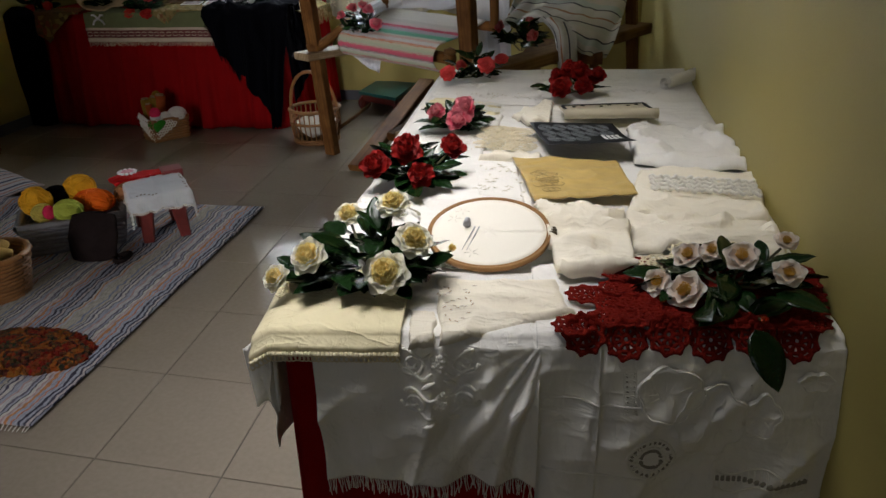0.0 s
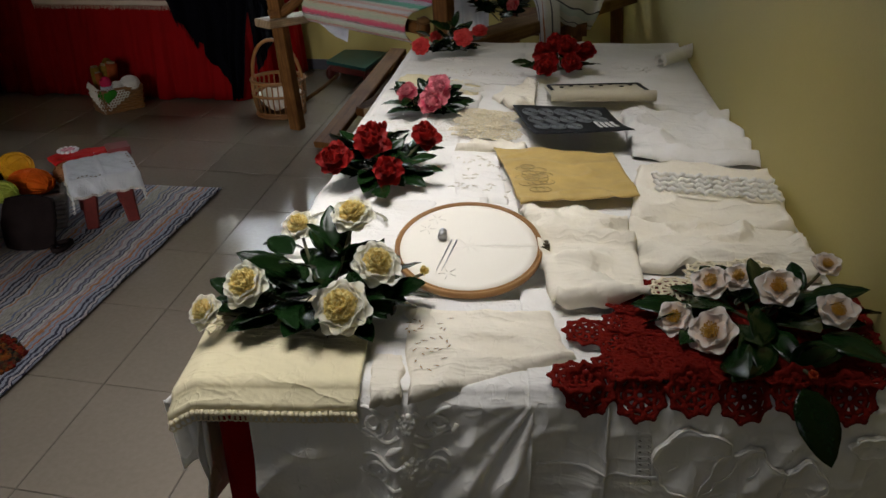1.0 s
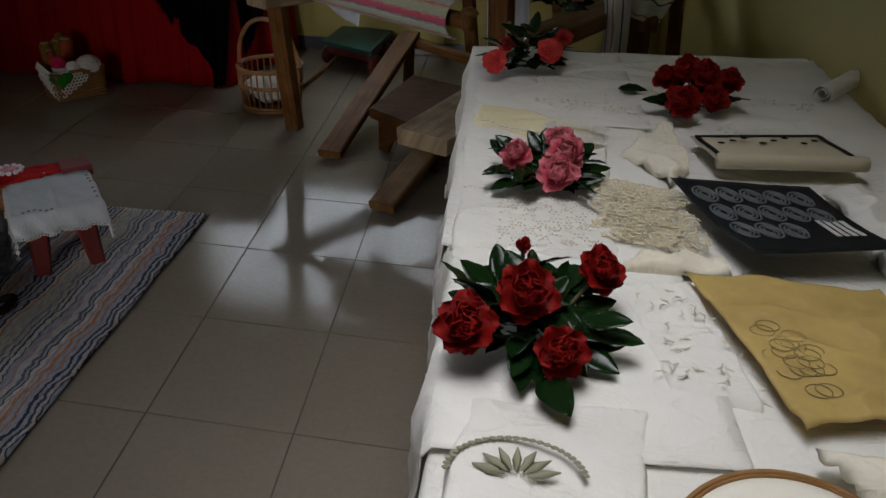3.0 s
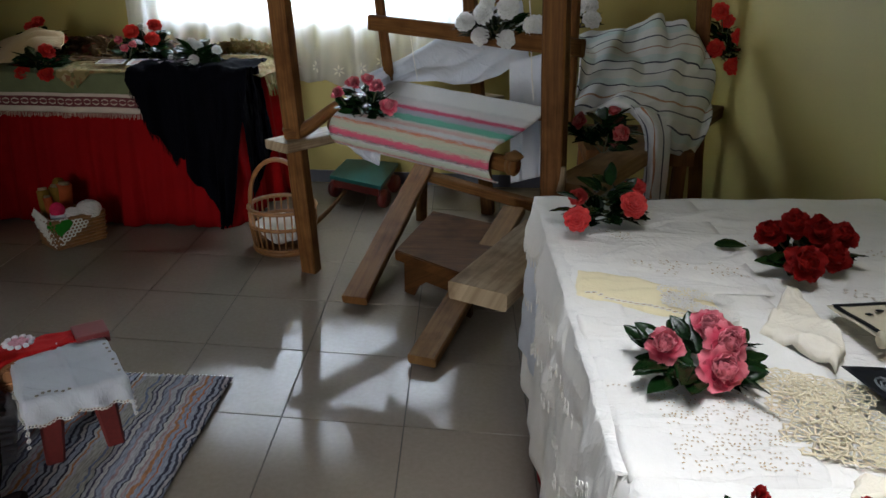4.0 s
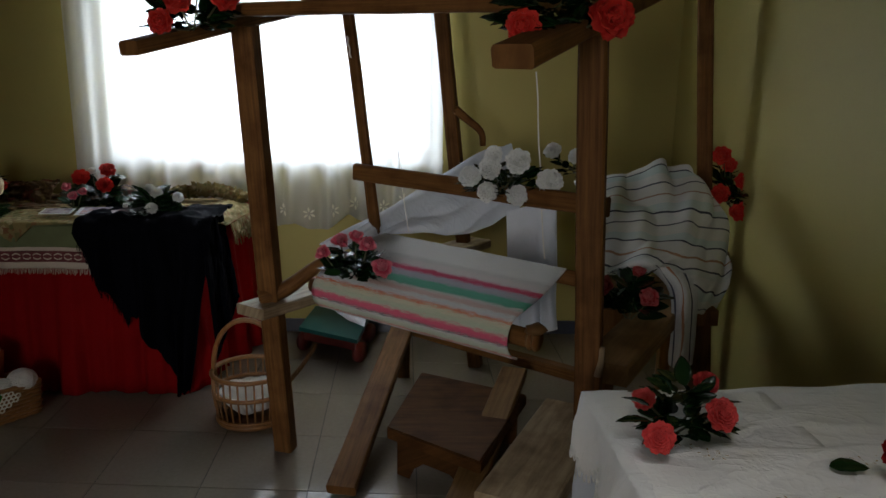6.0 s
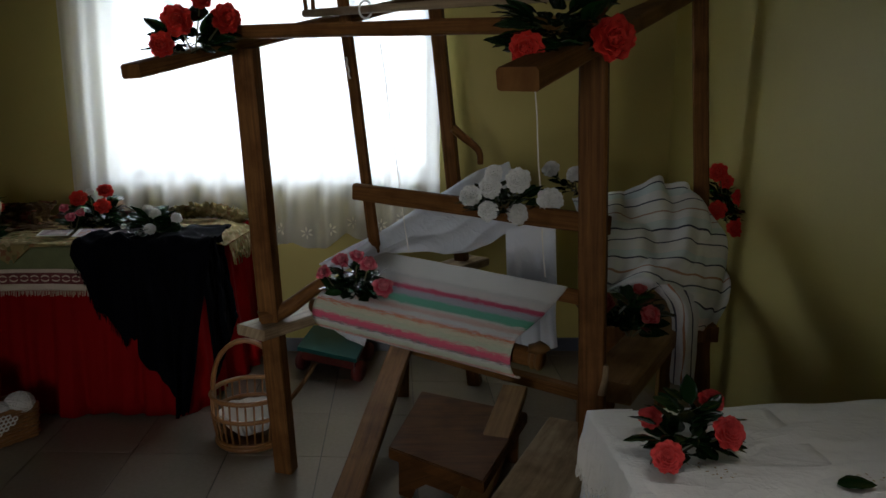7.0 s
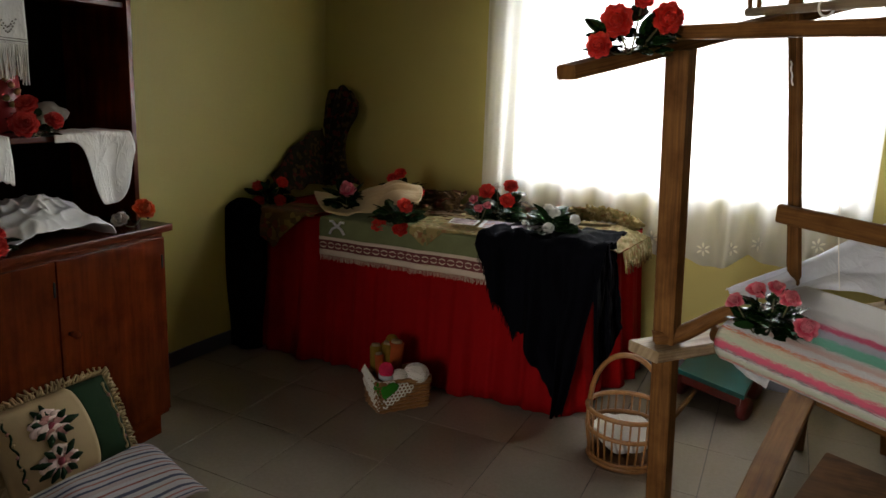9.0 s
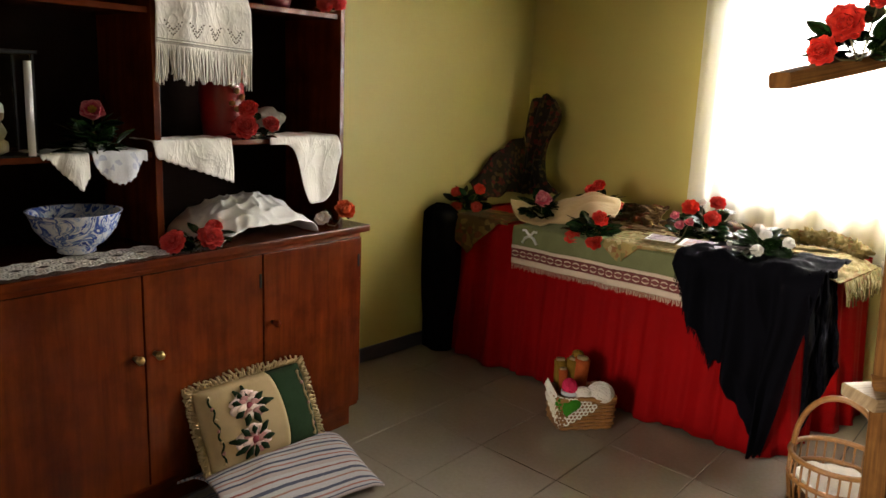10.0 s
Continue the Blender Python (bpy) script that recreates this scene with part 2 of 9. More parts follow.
def beam(bm, p0, p1, w, h, up=(0, 0, 1), chamfer=0.006, seg=5, wob=0.003, taper=1.0, seed=0):
    """A sawn beam with chamfered, slightly uneven edges; w across, h along up."""
    p0, p1 = Vector(p0), Vector(p1)
    ax = (p1 - p0).normalized()
    side = ax.cross(Vector(up)).normalized()
    top = side.cross(ax).normalized()
    L = (p1 - p0).length
    c = min(chamfer, w / 3, h / 3)
    prof = [(-w / 2 + c, -h / 2), (w / 2 - c, -h / 2), (w / 2, -h / 2 + c), (w / 2, h / 2 - c), (w / 2 - c, h / 2), (-w / 2 + c, h / 2), (-w / 2, h / 2 - c), (-w / 2, -h / 2 + c)]
    rings = []
    uv = uv_of(bm)
    for i in range(seg + 1):
        f = i / seg
        s = 1 + (taper - 1) * f
        o = p0 + ax * (L * f)
        ring = []
        for k, (a, b) in enumerate(prof):
            n = noise.noise_vector(Vector((f * L * 3 + seed * 7.3, k * 0.31, seed))) * wob
            ring.append(bm.verts.new(o + side * (a * s) + top * (b * s) + n))
        rings.append(ring)
    for i in range(seg):
        for k in range(8):
            j = (k + 1) % 8
            f = bm.faces.new((rings[i][k], rings[i][j], rings[i + 1][j], rings[i + 1][k]))
            f.smooth = False
            for lp, (a, b) in zip(f.loops, ((i, k), (i, k + 1), (i + 1, k + 1), (i + 1, k))):
                lp[uv].uv = (a / seg * L, b * 0.12 + seed)
    for ring, rev in ((rings[0], True), (rings[-1], False)):
        f = bm.faces.new(list(reversed(ring)) if rev else ring)
        for lp in f.loops:
            lp[uv].uv = (lp.vert.co.x * 0.05, lp.vert.co.z * 0.3 + lp.vert.co.y)
    return bm


def tube(bm, pts, r, sides=8, cap=True, taper=None):
    pts = [Vector(p) for p in pts]
    rings, n = [], len(pts)
    uv = uv_of(bm)
    ref = Vector((0.13, 0.21, 1)).normalized()
    for i, p in enumerate(pts):
        d = (pts[min(i + 1, n - 1)] - pts[max(i - 1, 0)]).normalized()
        a = d.cross(ref)
        a = (a if a.length > 1e-3 else d.cross(Vector((1, 0, 0)))).normalized()
        b = d.cross(a)
        rr = r if taper is None else r * taper(i / max(1, n - 1))
        rings.append([bm.verts.new(p + (a * math.cos(2 * math.pi * k / sides) + b * math.sin(2 * math.pi * k / sides)) * rr) for k in range(sides)])
    for i in range(n - 1):
        for k in range(sides):
            j = (k + 1) % sides
            f = bm.faces.new((rings[i][k], rings[i][j], rings[i + 1][j], rings[i + 1][k]))
            for lp, (u, v) in zip(f.loops, ((i, k), (i, k + 1), (i + 1, k + 1), (i + 1, k))):
                lp[uv].uv = (u * 0.1, v / sides)
    if cap:
        bm.faces.new(list(reversed(rings[0])))
        bm.faces.new(rings[-1])
    return bm


def ring_tube(bm, c, rx, ry, r, x=(1, 0, 0), y=(0, 1, 0), n=40, sides=6):
    c, x, y = Vector(c), Vector(x), Vector(y)
    rings = []
    for i in range(n):
        a = 2 * math.pi * i / n
        p = c + x * (rx * math.cos(a)) + y * (ry * math.sin(a))
        d = (-x * (rx * math.sin(a)) + y * (ry * math.cos(a))).normalized()
        z = x.cross(y).normalized()
        o = d.cross(z)
        rings.append([bm.verts.new(p + (o * math.cos(2 * math.pi * k / sides) + z * math.sin(2 * math.pi * k / sides)) * r) for k in range(sides)])
    for i in range(n):
        q = rings[(i + 1) % n]
        for k in range(sides):
            bm.faces.new((rings[i][k], rings[i][(k + 1) % sides], q[(k + 1) % sides], q[k]))
    return bm


def sheet(bm, fn, nu, nv, th=0.002, wrap=False):
    """A closed thin shell over fn(u, v), u and v from 0 to 1, with those as its UV."""
    uv = uv_of(bm)
    P = [[Vector(fn(i / nu, j / nv)) for j in range(nv + 1)] for i in range(nu + 1)]
    top, low = [], []
    for i in range(nu + 1):
        a, b = [], []
        for j in range(nv + 1):
            du = P[min(i + 1, nu)][j] - P[max(i - 1, 0)][j]
            dv = P[i][min(j + 1, nv)] - P[i][max(j - 1, 0)]
            n = du.cross(dv)
            n = n.normalized() if n.length > 1e-12 else Vector((0, 0, 1))
            a.append(bm.verts.new(P[i][j]))
            b.append(bm.verts.new(P[i][j] - n * th))
        top.append(a)
        low.append(b)

    def quad(vs, ijs):
        f = bm.faces.new(vs)
        for lp, (i, j) in zip(f.loops, ijs):
            lp[uv].uv = (i / nu, j / nv)

    for i in range(nu):
        for j in range(nv):
            ij = ((i, j), (i + 1, j), (i + 1, j + 1), (i, j + 1))
            quad([top[a][b] for a, b in ij], ij)
            quad([low[a][b] for a, b in reversed(ij)], tuple(reversed(ij)))
    edge = [(i, 0) for i in range(nu + 1)] + [(nu, j) for j in range(1, nv + 1)] + [(i, nv) for i in range(nu - 1, -1, -1)] + [(0, j) for j in range(nv - 1, 0, -1)]
    for a, b in zip(edge, edge[1:] + edge[:1]):
        quad([top[a[0]][a[1]], low[a[0]][a[1]], low[b[0]][b[1]], top[b[0]][b[1]]], (a, a, b, b))
    return bm


def blob(bm, c, r, squash=(1, 1, 1), rough=0.12, sub=2, seed=0, freq=2.0):
    made = bmesh.ops.create_icosphere(bm, subdivisions=sub, radius=1.0)["verts"]
    c = Vector(c)
    for v in made:
        k = 1 + rough * noise.noise(v.co * freq + Vector((seed * 3.1, seed, 0)))
        v.co = c + Vector((v.co.x * r * squash[0] * k, v.co.y * r * squash[1] * k, v.co.z * r * squash[2] * k))
    return bm


def solid_box(bm, lo, hi, bev=0.004, m=None):
    made = bmesh.ops.create_cube(bm, size=1.0)["verts"]
    for v in made:
        v.co = Vector(((lo[k] + hi[k]) / 2 + v.co[k] * (hi[k] - lo[k]) for k in range(3)))
    uv = uv_of(bm)
    faces = {f for v in made for f in v.link_faces}
    for f in faces:
        for lp in f.loops:
            p = lp.vert.co
            n = f.normal
            lp[uv].uv = (p.z + p.y * 0.13, p.y + p.x) if abs(n.z) < 0.5 else (p.y, p.x)
    if bev:
        bmesh.ops.bevel(bm, geom=list({e for v in made for e in v.link_edges}), offset=bev, segments=2, profile=0.7, affect="EDGES")
    if m is not None:
        for v in bm.verts:
            v.co = m @ v.co
    return bm


def wrinkle(x, y, amp, freq=4.0, seed=0.0):
    p = Vector((x * freq, y * freq, seed))
    return amp * (noise.noise(p) + 0.5 * abs(noise.noise(p * 2.3 + Vector((5, 1, 0)))) + 0.25 * noise.noise(p * 5.1))


def bilerp(c, u, v):
    a = Vector(c[0]).lerp(Vector(c[1]), u)
    b = Vector(c[3]).lerp(Vector(c[2]), u)
    return a.lerp(b, v)

# ---- the room ----
XL, YB, YF, HC = -2.96, 5.72, -1.60, 2.62


def XR(y):
    return 1.695 - 0.022 * (y + 1.6)


def wall_obj(name, boxes, label):
    bm = bmesh.new()
    for lo, hi in boxes:
        solid_box(bm, lo, hi, 0)
    return tagged(part(name, bm, WALL, None, label, smooth=False), kind="structure", category="wall")


WX0, WX1, WZ0, WZ1 = -1.62, 0.21, 1.03, 2.16
wall_obj("wall_north", [((XL - 0.2, YB, 0), (WX0, YB + 0.22, HC)), ((WX1, YB, 0), (XR(YB) + 0.3, YB + 0.22, HC)), ((WX0, YB, 0), (WX1, YB + 0.22, WZ0)), ((WX0, YB, WZ1), (WX1, YB + 0.22, HC))], "olive yellow painted wall with a window opening")
wall_obj("wall_west", [((XL - 0.2, YF - 0.2, 0), (XL, YB, HC))], "plain olive yellow painted wall")
RX0, RX1, RZ0, RZ1 = 0.15, 1.45, 1.3, 2.4
# The gap from x -1.7 to -0.7 is added, unseen, for the south fill.
wall_obj("wall_south", [((XL, YF - 0.2, 0), (-1.7, YF, HC)), ((-1.7, YF - 0.2, 2.4), (-0.7, YF, HC)), ((-0.7, YF - 0.2, 0), (RX0, YF, HC)), ((RX1, YF - 0.2, 0), (1.9, YF, HC)), ((RX0, YF - 0.2, 0), (RX1, YF, RZ0)), ((RX0, YF - 0.2, RZ1), (RX1, YF, HC))], "plain olive yellow painted wall with an opening and another added for the fill")
bm = bmesh.new()
lo = [bm.verts.new(p) for p in ((XR(YF - 0.2), YF, 0), (XR(YF - 0.2) + 0.2, YF, 0), (XR(YB) + 0.2, YB, 0), (XR(YB), YB, 0))]
hi = [bm.verts.new(v.co + Vector((0, 0, HC))) for v in lo]
bm.faces.new(hi)
bm.faces.new(list(reversed(lo)))
for k in range(4):
    bm.faces.new((lo[k], lo[(k + 1) % 4], hi[(k + 1) % 4], hi[k]))
tagged(part("wall_east", bm, WALL, None, "plain olive yellow painted wall beside the long table", smooth=False), kind="structure", category="wall")
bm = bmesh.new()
# Hole from x 0.17 to 1.07 is added for the overhead fill.
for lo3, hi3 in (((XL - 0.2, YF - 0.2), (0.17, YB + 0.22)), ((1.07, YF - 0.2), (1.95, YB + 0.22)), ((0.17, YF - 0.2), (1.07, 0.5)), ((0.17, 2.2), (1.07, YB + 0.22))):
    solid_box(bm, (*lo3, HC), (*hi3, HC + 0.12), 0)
tagged(part("ceiling", bm, CEIL, None, "plain pale ceiling with an opening added for the overhead fill", smooth=False), kind="structure", category="ceiling")
for name, lo3, hi3 in (("baseboard", (XL, YB - 0.012, 0.004), (1.5, YB, 0.085)), ("baseboard", (XL, YF, 0.004), (XL + 0.012, YB - 0.013, 0.085))):
    bm = bmesh.new()
    solid_box(bm, lo3, hi3, 0.003)
    tagged(part(name, bm, BASE, None, "dark slate blue tiled baseboard", smooth=False), kind="structure", category="baseboard")
bm = bmesh.new()
solid_box(bm, (XL - 0.2, YF - 0.2, -0.12), (1.95, YB + 0.22, -0.003), 0)
floor = tagged(part("floor", bm, GROUT, None, "polished beige ceramic tile floor with grey joints", smooth=False), kind="structure", category="floor")

# window with frame, panes and the bright day outside
FRAME = plain("white_aluminium_frame", (0.75, 0.75, 0.74), 0.4, 0.03)
glass, gt, gb = nodes_of("window_glass")
gb.inputs["Base Color"].default_value = (1, 1, 1, 1)
gb.inputs["Roughness"].default_value, gb.inputs["Transmission Weight"].default_value, gb.inputs["IOR"].default_value = 0.02, 1.0, 1.1
win = thing("window_1", (WX0, YB, WZ0), "white framed window with bright daylight behind sheer curtain", "window", kind="structure")
for x0, x1, z0, z1 in ((WX0, WX1, WZ0, WZ0 + 0.05), (WX0, WX1, WZ1 - 0.05, WZ1), (WX0, WX0 + 0.05, WZ0 + 0.05, WZ1 - 0.05), (WX1 - 0.05, WX1, WZ0 + 0.05, WZ1 - 0.05), (-1.285, -1.245, WZ0 + 0.05, WZ1 - 0.05), (-0.27, -0.23, WZ0 + 0.05, WZ1 - 0.05)):
    bm = bmesh.new()
    solid_box(bm, (x0, YB + 0.10, z0), (x1, YB + 0.15, z1), 0.004)
    part("window_frame", bm, FRAME, win)
for x0, x1 in ((WX0 + 0.052, -1.287), (-1.243, -0.272), (-0.228, WX1 - 0.052)):
    bm = bmesh.new()
    solid_box(bm, (x0, YB + 0.122, WZ0 + 0.052), (x1, YB + 0.128, WZ1 - 0.052), 0)
    part("pane", bm, glass, win).visible_shadow = False
bm = bmesh.new()
solid_box(bm, (WX0 - 0.03, YB - 0.03, WZ0 - 0.03), (WX1 + 0.03, YB + 0.098, WZ0), 0.004)
part("window_sill", bm, FRAME, win)
day, dt, db = nodes_of("bright_overcast_day")
em = dt.nodes.new("ShaderNodeEmission")
em.inputs["Color"].default_value, em.inputs["Strength"].default_value = (0.93, 0.97, 1.0, 1), 5.0
dt.links.new(em.outputs[0], dt.nodes["Material Output"].inputs["Surface"])
bm = bmesh.new()
solid_box(bm, (-6, YB + 2.6, -0.5), (5, YB + 2.62, 6), 0)
tagged(part("backdrop", bm, day, None, "bright white sky outside the window", smooth=False), kind="structure", category="sky")

# sheer curtain
sheer, st, sb = nodes_of("sheer_white_voile")
trn, tsl, mx1, mx2 = st.nodes.new("ShaderNodeBsdfTransparent"), st.nodes.new("ShaderNodeBsdfTranslucent"), st.nodes.new("ShaderNodeMixShader"), st.nodes.new("ShaderNodeMixShader")
tsl.inputs["Color"].default_value = (0.92, 0.92, 0.90, 1)
sb.inputs["Base Color"].default_value, sb.inputs["Roughness"].default_value = (0.85, 0.85, 0.82, 1), 0.9
mx1.inputs[0].default_value, mx2.inputs[0].default_value = 0.55, 0.45
st.links.new(sb.outputs[0], mx1.inputs[1])
st.links.new(tsl.outputs[0], mx1.inputs[2])
st.links.new(mx1.outputs[0], mx2.inputs[1])
st.links.new(trn.outputs[0], mx2.inputs[2])
st.links.new(mx2.outputs[0], st.nodes["Material Output"].inputs["Surface"])


def curtain_fn(u, v):
    x = -1.79 + 2.02 * u
    z0 = 0.735 - 0.05 * abs(math.sin(u * 21)) - (0.06 * math.exp(-((u - 0.62) / 0.1) ** 2))
    z = 2.36 + (z0 - 2.36) * v
    loose = 0.35 + 0.65 * v
    y = 5.635 + loose * (0.022 * math.sin(u * 61 + 1.3 * math.sin(u * 9)) + 0.014 * math.sin(u * 133 + v * 2))
    return (x + 0.012 * math.sin(u * 40) * v, y, z)


curtain = thing("curtain", (-0.8, 5.6, 2.36), "sheer white voile curtain with scalloped lace hem at the window", "curtain")
bm = bmesh.new()
sheet(bm, curtain_fn, 220, 24, 0.0008)
part("voile", bm, sheer, curtain)
for k in range(15):
    bm = bmesh.new()
    u = 0.03 + 0.94 * k / 14
    p = Vector(curtain_fn(u, 0.955))
    for q in range(6):
        a = q * math.pi / 3 + k
        sheet(bm, lambda s, t, p=p, a=a: (p.x + math.cos(a) * (0.008 + 0.03 * s) + math.sin(a) * 0.012 * (t - 0.5) * math.sin(math.pi * s), p.y - 0.012, p.z + 0.012 + math.sin(a) * (0.008 + 0.03 * s) - math.cos(a) * 0.012 * (t - 0.5) * math.sin(math.pi * s)), 4, 2, 0.001)
    part("lace_flower", bm, LACE, curtain)
bm = bmesh.new()
tube(bm, [(-1.9, 5.65, 2.38), (0.35, 5.65, 2.38)], 0.012)
tagged(part("curtain_rod", bm, FRAME, None, "slim white curtain rod above the window"), category="curtain rod")

# ---- camellias ----
def petal_mat(name, col, tip=None, rough=0.55, through_=0.28, vary=0.25):
    m, nt, b = nodes_of(name)
    vec = coords(nt)
    uv = coords(nt, "UV")
    sep = nt.nodes.new("ShaderNodeSeparateXYZ")
    nt.links.new(uv, sep.inputs[0])
    veins = noise_of(nt, coords(nt, "UV", (2.0, 14.0, 1.0)), 3.0, 4.0)
    base = ramp_of(nt, sep.outputs["X"], [(0.0, scaled(col, 0.78)), (0.45, col), (1.0, tip or scaled(col, 1.2))])
    info = nt.nodes.new("ShaderNodeObjectInfo")
    base = mixed(nt, vary, base, ramp_of(nt, info.outputs["Random"], [(0.0, scaled(col, 0.7)), (1.0, scaled(col, 1.25))]))
    c = mixed(nt, 0.3, base, ramp_of(nt, veins, [(0.3, (0.7, 0.7, 0.7)), (0.7, (1, 1, 1))]), "MULTIPLY")
    nt.links.new(c, b.inputs["Base Color"])
    b.inputs["Roughness"].default_value = rough
    b.inputs["Subsurface Weight"].default_value = 0.0
    b.inputs["Specular IOR Level"].default_value = 0.15
    bumped(nt, b, veins, 0.3, 0.001)
    tr = nt.nodes.new("ShaderNodeBsdfTranslucent")
    nt.links.new(c, tr.inputs["Color"])
    mx = nt.nodes.new("ShaderNodeMixShader")
    mx.inputs[0].default_value = through_
    nt.links.new(b.outputs[0], mx.inputs[1])
    nt.links.new(tr.outputs[0], mx.inputs[2])
    nt.links.new(mx.outputs[0], nt.nodes["Material Output"].inputs["Surface"])
    return m


PETAL = {
    "cream": petal_mat("cream_petal", (0.93, 0.88, 0.66), (0.95, 0.93, 0.84), through_=0.4, vary=0.08),
    "yellow": petal_mat("yellow_petaloid", (0.95, 0.72, 0.21), (0.97, 0.87, 0.43), through_=0.4, vary=0.1),
    "darkred": petal_mat("dark_red_petal", (0.21, 0.0045, 0.004), (0.36, 0.011, 0.007)),
    "red": petal_mat("red_petal", (0.62, 0.022, 0.018), (0.75, 0.06, 0.04)),
    "pink": petal_mat("pink_petal", (0.60, 0.060, 0.11), (0.84, 0.33, 0.37)),
    "coral": petal_mat("coral_petal", (0.72, 0.040, 0.042), (0.86, 0.13, 0.12)),
    "white": petal_mat("white_petal", (0.90, 0.90, 0.84), (0.94, 0.94, 0.93), through_=0.45, vary=0.06),
    "blush": petal_mat("blush_white_petal", (0.93, 0.78, 0.64), (0.95, 0.91, 0.87), through_=0.4, vary=0.08),
    "fleck": petal_mat("red_petal_with_white_edge", (0.42, 0.010, 0.02), (0.68, 0.20, 0.20)),
    "stamen": petal_mat("golden_stamen", (0.75, 0.42, 0.06), (0.85, 0.62, 0.15)),
    "orange": petal_mat("orange_red_petal", (0.75, 0.10, 0.03), (0.85, 0.2, 0.08)),
}
FLOWERS = {}


def petal(bm, az, tilt, r0, length, width, cup, seed, z0=0.0, frill=0.05, seg=4, tip=0.16):
    """One petal: az round the flower, tilt up from the plane, cupped and frilled."""
    ca, sa, ct, sn = math.cos(az), math.sin(az), math.cos(tilt), math.sin(tilt)

    def fn(u, v):
        t = v * 2 - 1
        w = width * math.sin(math.pi * min(1.0, 0.12 + u * 0.80)) ** 0.6
        notch = 1 - (0.08 if tip < 0.2 else 0.03) * math.exp(-(t / 0.25) ** 2) * u
        x = length * u * notch * (1 - tip * t * t * u)
        y = w * t
        z = cup * (t * t * 0.5 + u * u * 0.45) * length + frill * length * noise.noise(Vector((u * 3, t * 2.4, seed)))
        x, z = x * ct - z * sn, x * sn + z * ct
        x += r0
        return (x * ca - y * sa, x * sa + y * ca, z + z0)

    sheet(bm, fn, seg, seg, 0.007)


def flower_mesh(kind, col):
    if (kind, col) in FLOWERS:
        return FLOWERS[kind, col]
    rnd = random.Random(kind + col)
    bm = bmesh.new()
    if kind == "double":
        rows = [(8, 0.10, 0.0, 1.0, 0.46, 0.25), (7, 0.38, 0.0, 0.86, 0.42, 0.3), (6, 0.72, 0.0, 0.70, 0.36, 0.4), (5, 1.05, 0.0, 0.52, 0.28, 0.5), (4, 1.3, 0.0, 0.36, 0.2, 0.5)]
    elif kind == "formal":
        rows = [(9, -0.02, 0.0, 1.0, 0.50, 0.22), (9, 0.18, 0.0, 0.90, 0.46, 0.24), (8, 0.36, 0.0, 0.78, 0.41, 0.28), (8, 0.54, 0.0, 0.65, 0.35, 0.3), (7, 0.72, 0.0, 0.52, 0.28, 0.34), (6, 0.92, 0.0, 0.40, 0.21, 0.4), (6, 1.12, 0.0, 0.28, 0.14, 0.4), (4, 1.35, 0.0, 0.19, 0.09, 0.4)]
    elif kind == "anemone":
        rows = [(6, -0.05, 0.0, 1.0, 0.62, 0.16), (6, 0.10, 0.0, 0.95, 0.58, 0.2), (5, 0.26, 0.0, 0.84, 0.50, 0.24)]
    elif kind == "peony":
        rows = [(8, 0.1, 0.0, 1.0, 0.45, 0.3), (9, 0.5, 0.0, 0.85, 0.36, 0.6), (9, 0.85, 0.05, 0.72, 0.3, 0.8), (8, 1.15, 0.1, 0.6, 0.24, 0.9), (5, 1.4, 0.05, 0.5, 0.2, 0.9)]
    elif kind == "bud":
        rows = [(5, 1.25, 0.12, 0.95, 0.34, -0.25), (4, 1.4, 0.05, 0.9, 0.25, -0.2)]
    else:
        rows = [(5, 0.10, 0.03, 1.0, 0.66, 0.24), (5, 0.34, 0.03, 0.84, 0.52, 0.34)]
    smooth_ = kind in ("anemone", "single")
    for k, (n, tilt, r0, ln, wd, cup) in enumerate(rows):
        for i in range(n):
            petal(bm, 2 * math.pi * (i + 0.5 * k) / n + rnd.uniform(-0.12, 0.12), tilt + (rnd.uniform(-0.28, 0.32) if kind == "peony" else rnd.uniform(-0.1, 0.14)), r0, ln * rnd.uniform(0.76 if kind == "peony" else 0.9, 1.06), wd, cup * rnd.uniform(0.7, 1.3), rnd.random() * 50, (0.048 if kind == "formal" else 0.03) * k, 0.012 if kind == "formal" else 0.016 if smooth_ else 0.05, 7 if smooth_ else 4, 0.30 if smooth_ else 0.16)
    me = bpy.data.meshes.new("flower")
    bm.to_mesh(me)
    bm.free()
    me.materials.append(PETAL[col])
    me.shade_smooth()
    core = None
    if kind in ("anemone", "single"):
        bm = bmesh.new()
        if kind == "anemone":
            blob(bm, (0, 0, 0.16), 0.42, (1, 1, 0.72), 0.2, 2, 3, 5)
            for i in range(230):
                f = (i + 0.5) / 230
                el = math.asin(f) * 0.97
                petal(bm, i * 2.4, el + rnd.uniform(-0.55, 0.35), 0.34 * math.cos(el), 0.20 + 0.12 * rnd.random(), 0.10, rnd.uniform(-0.4, 0.6), rnd.random() * 40, 0.15 + 0.28 * math.sin(el))
        else:
            for i in range(44):
                az, rr = i * 2.4, 0.20 * math.sqrt((i + 0.5) / 44)
                tip = Vector((math.cos(az) * rr * 1.6, math.sin(az) * rr * 1.6, 0.36 + 0.1 * rnd.random()))
                tube(bm, [(math.cos(az) * rr, math.sin(az) * rr, 0.02), tip], 0.014, 4)
                blob(bm, tip, 0.042, sub=1)
        core = bpy.data.meshes.new("flower_centre")
        bm.to_mesh(core)
        bm.free()
        core.materials.append(PETAL["yellow" if kind == "anemone" else "stamen"])
        core.shade_smooth()
    FLOWERS[kind, col] = (me, core)
    return me, core


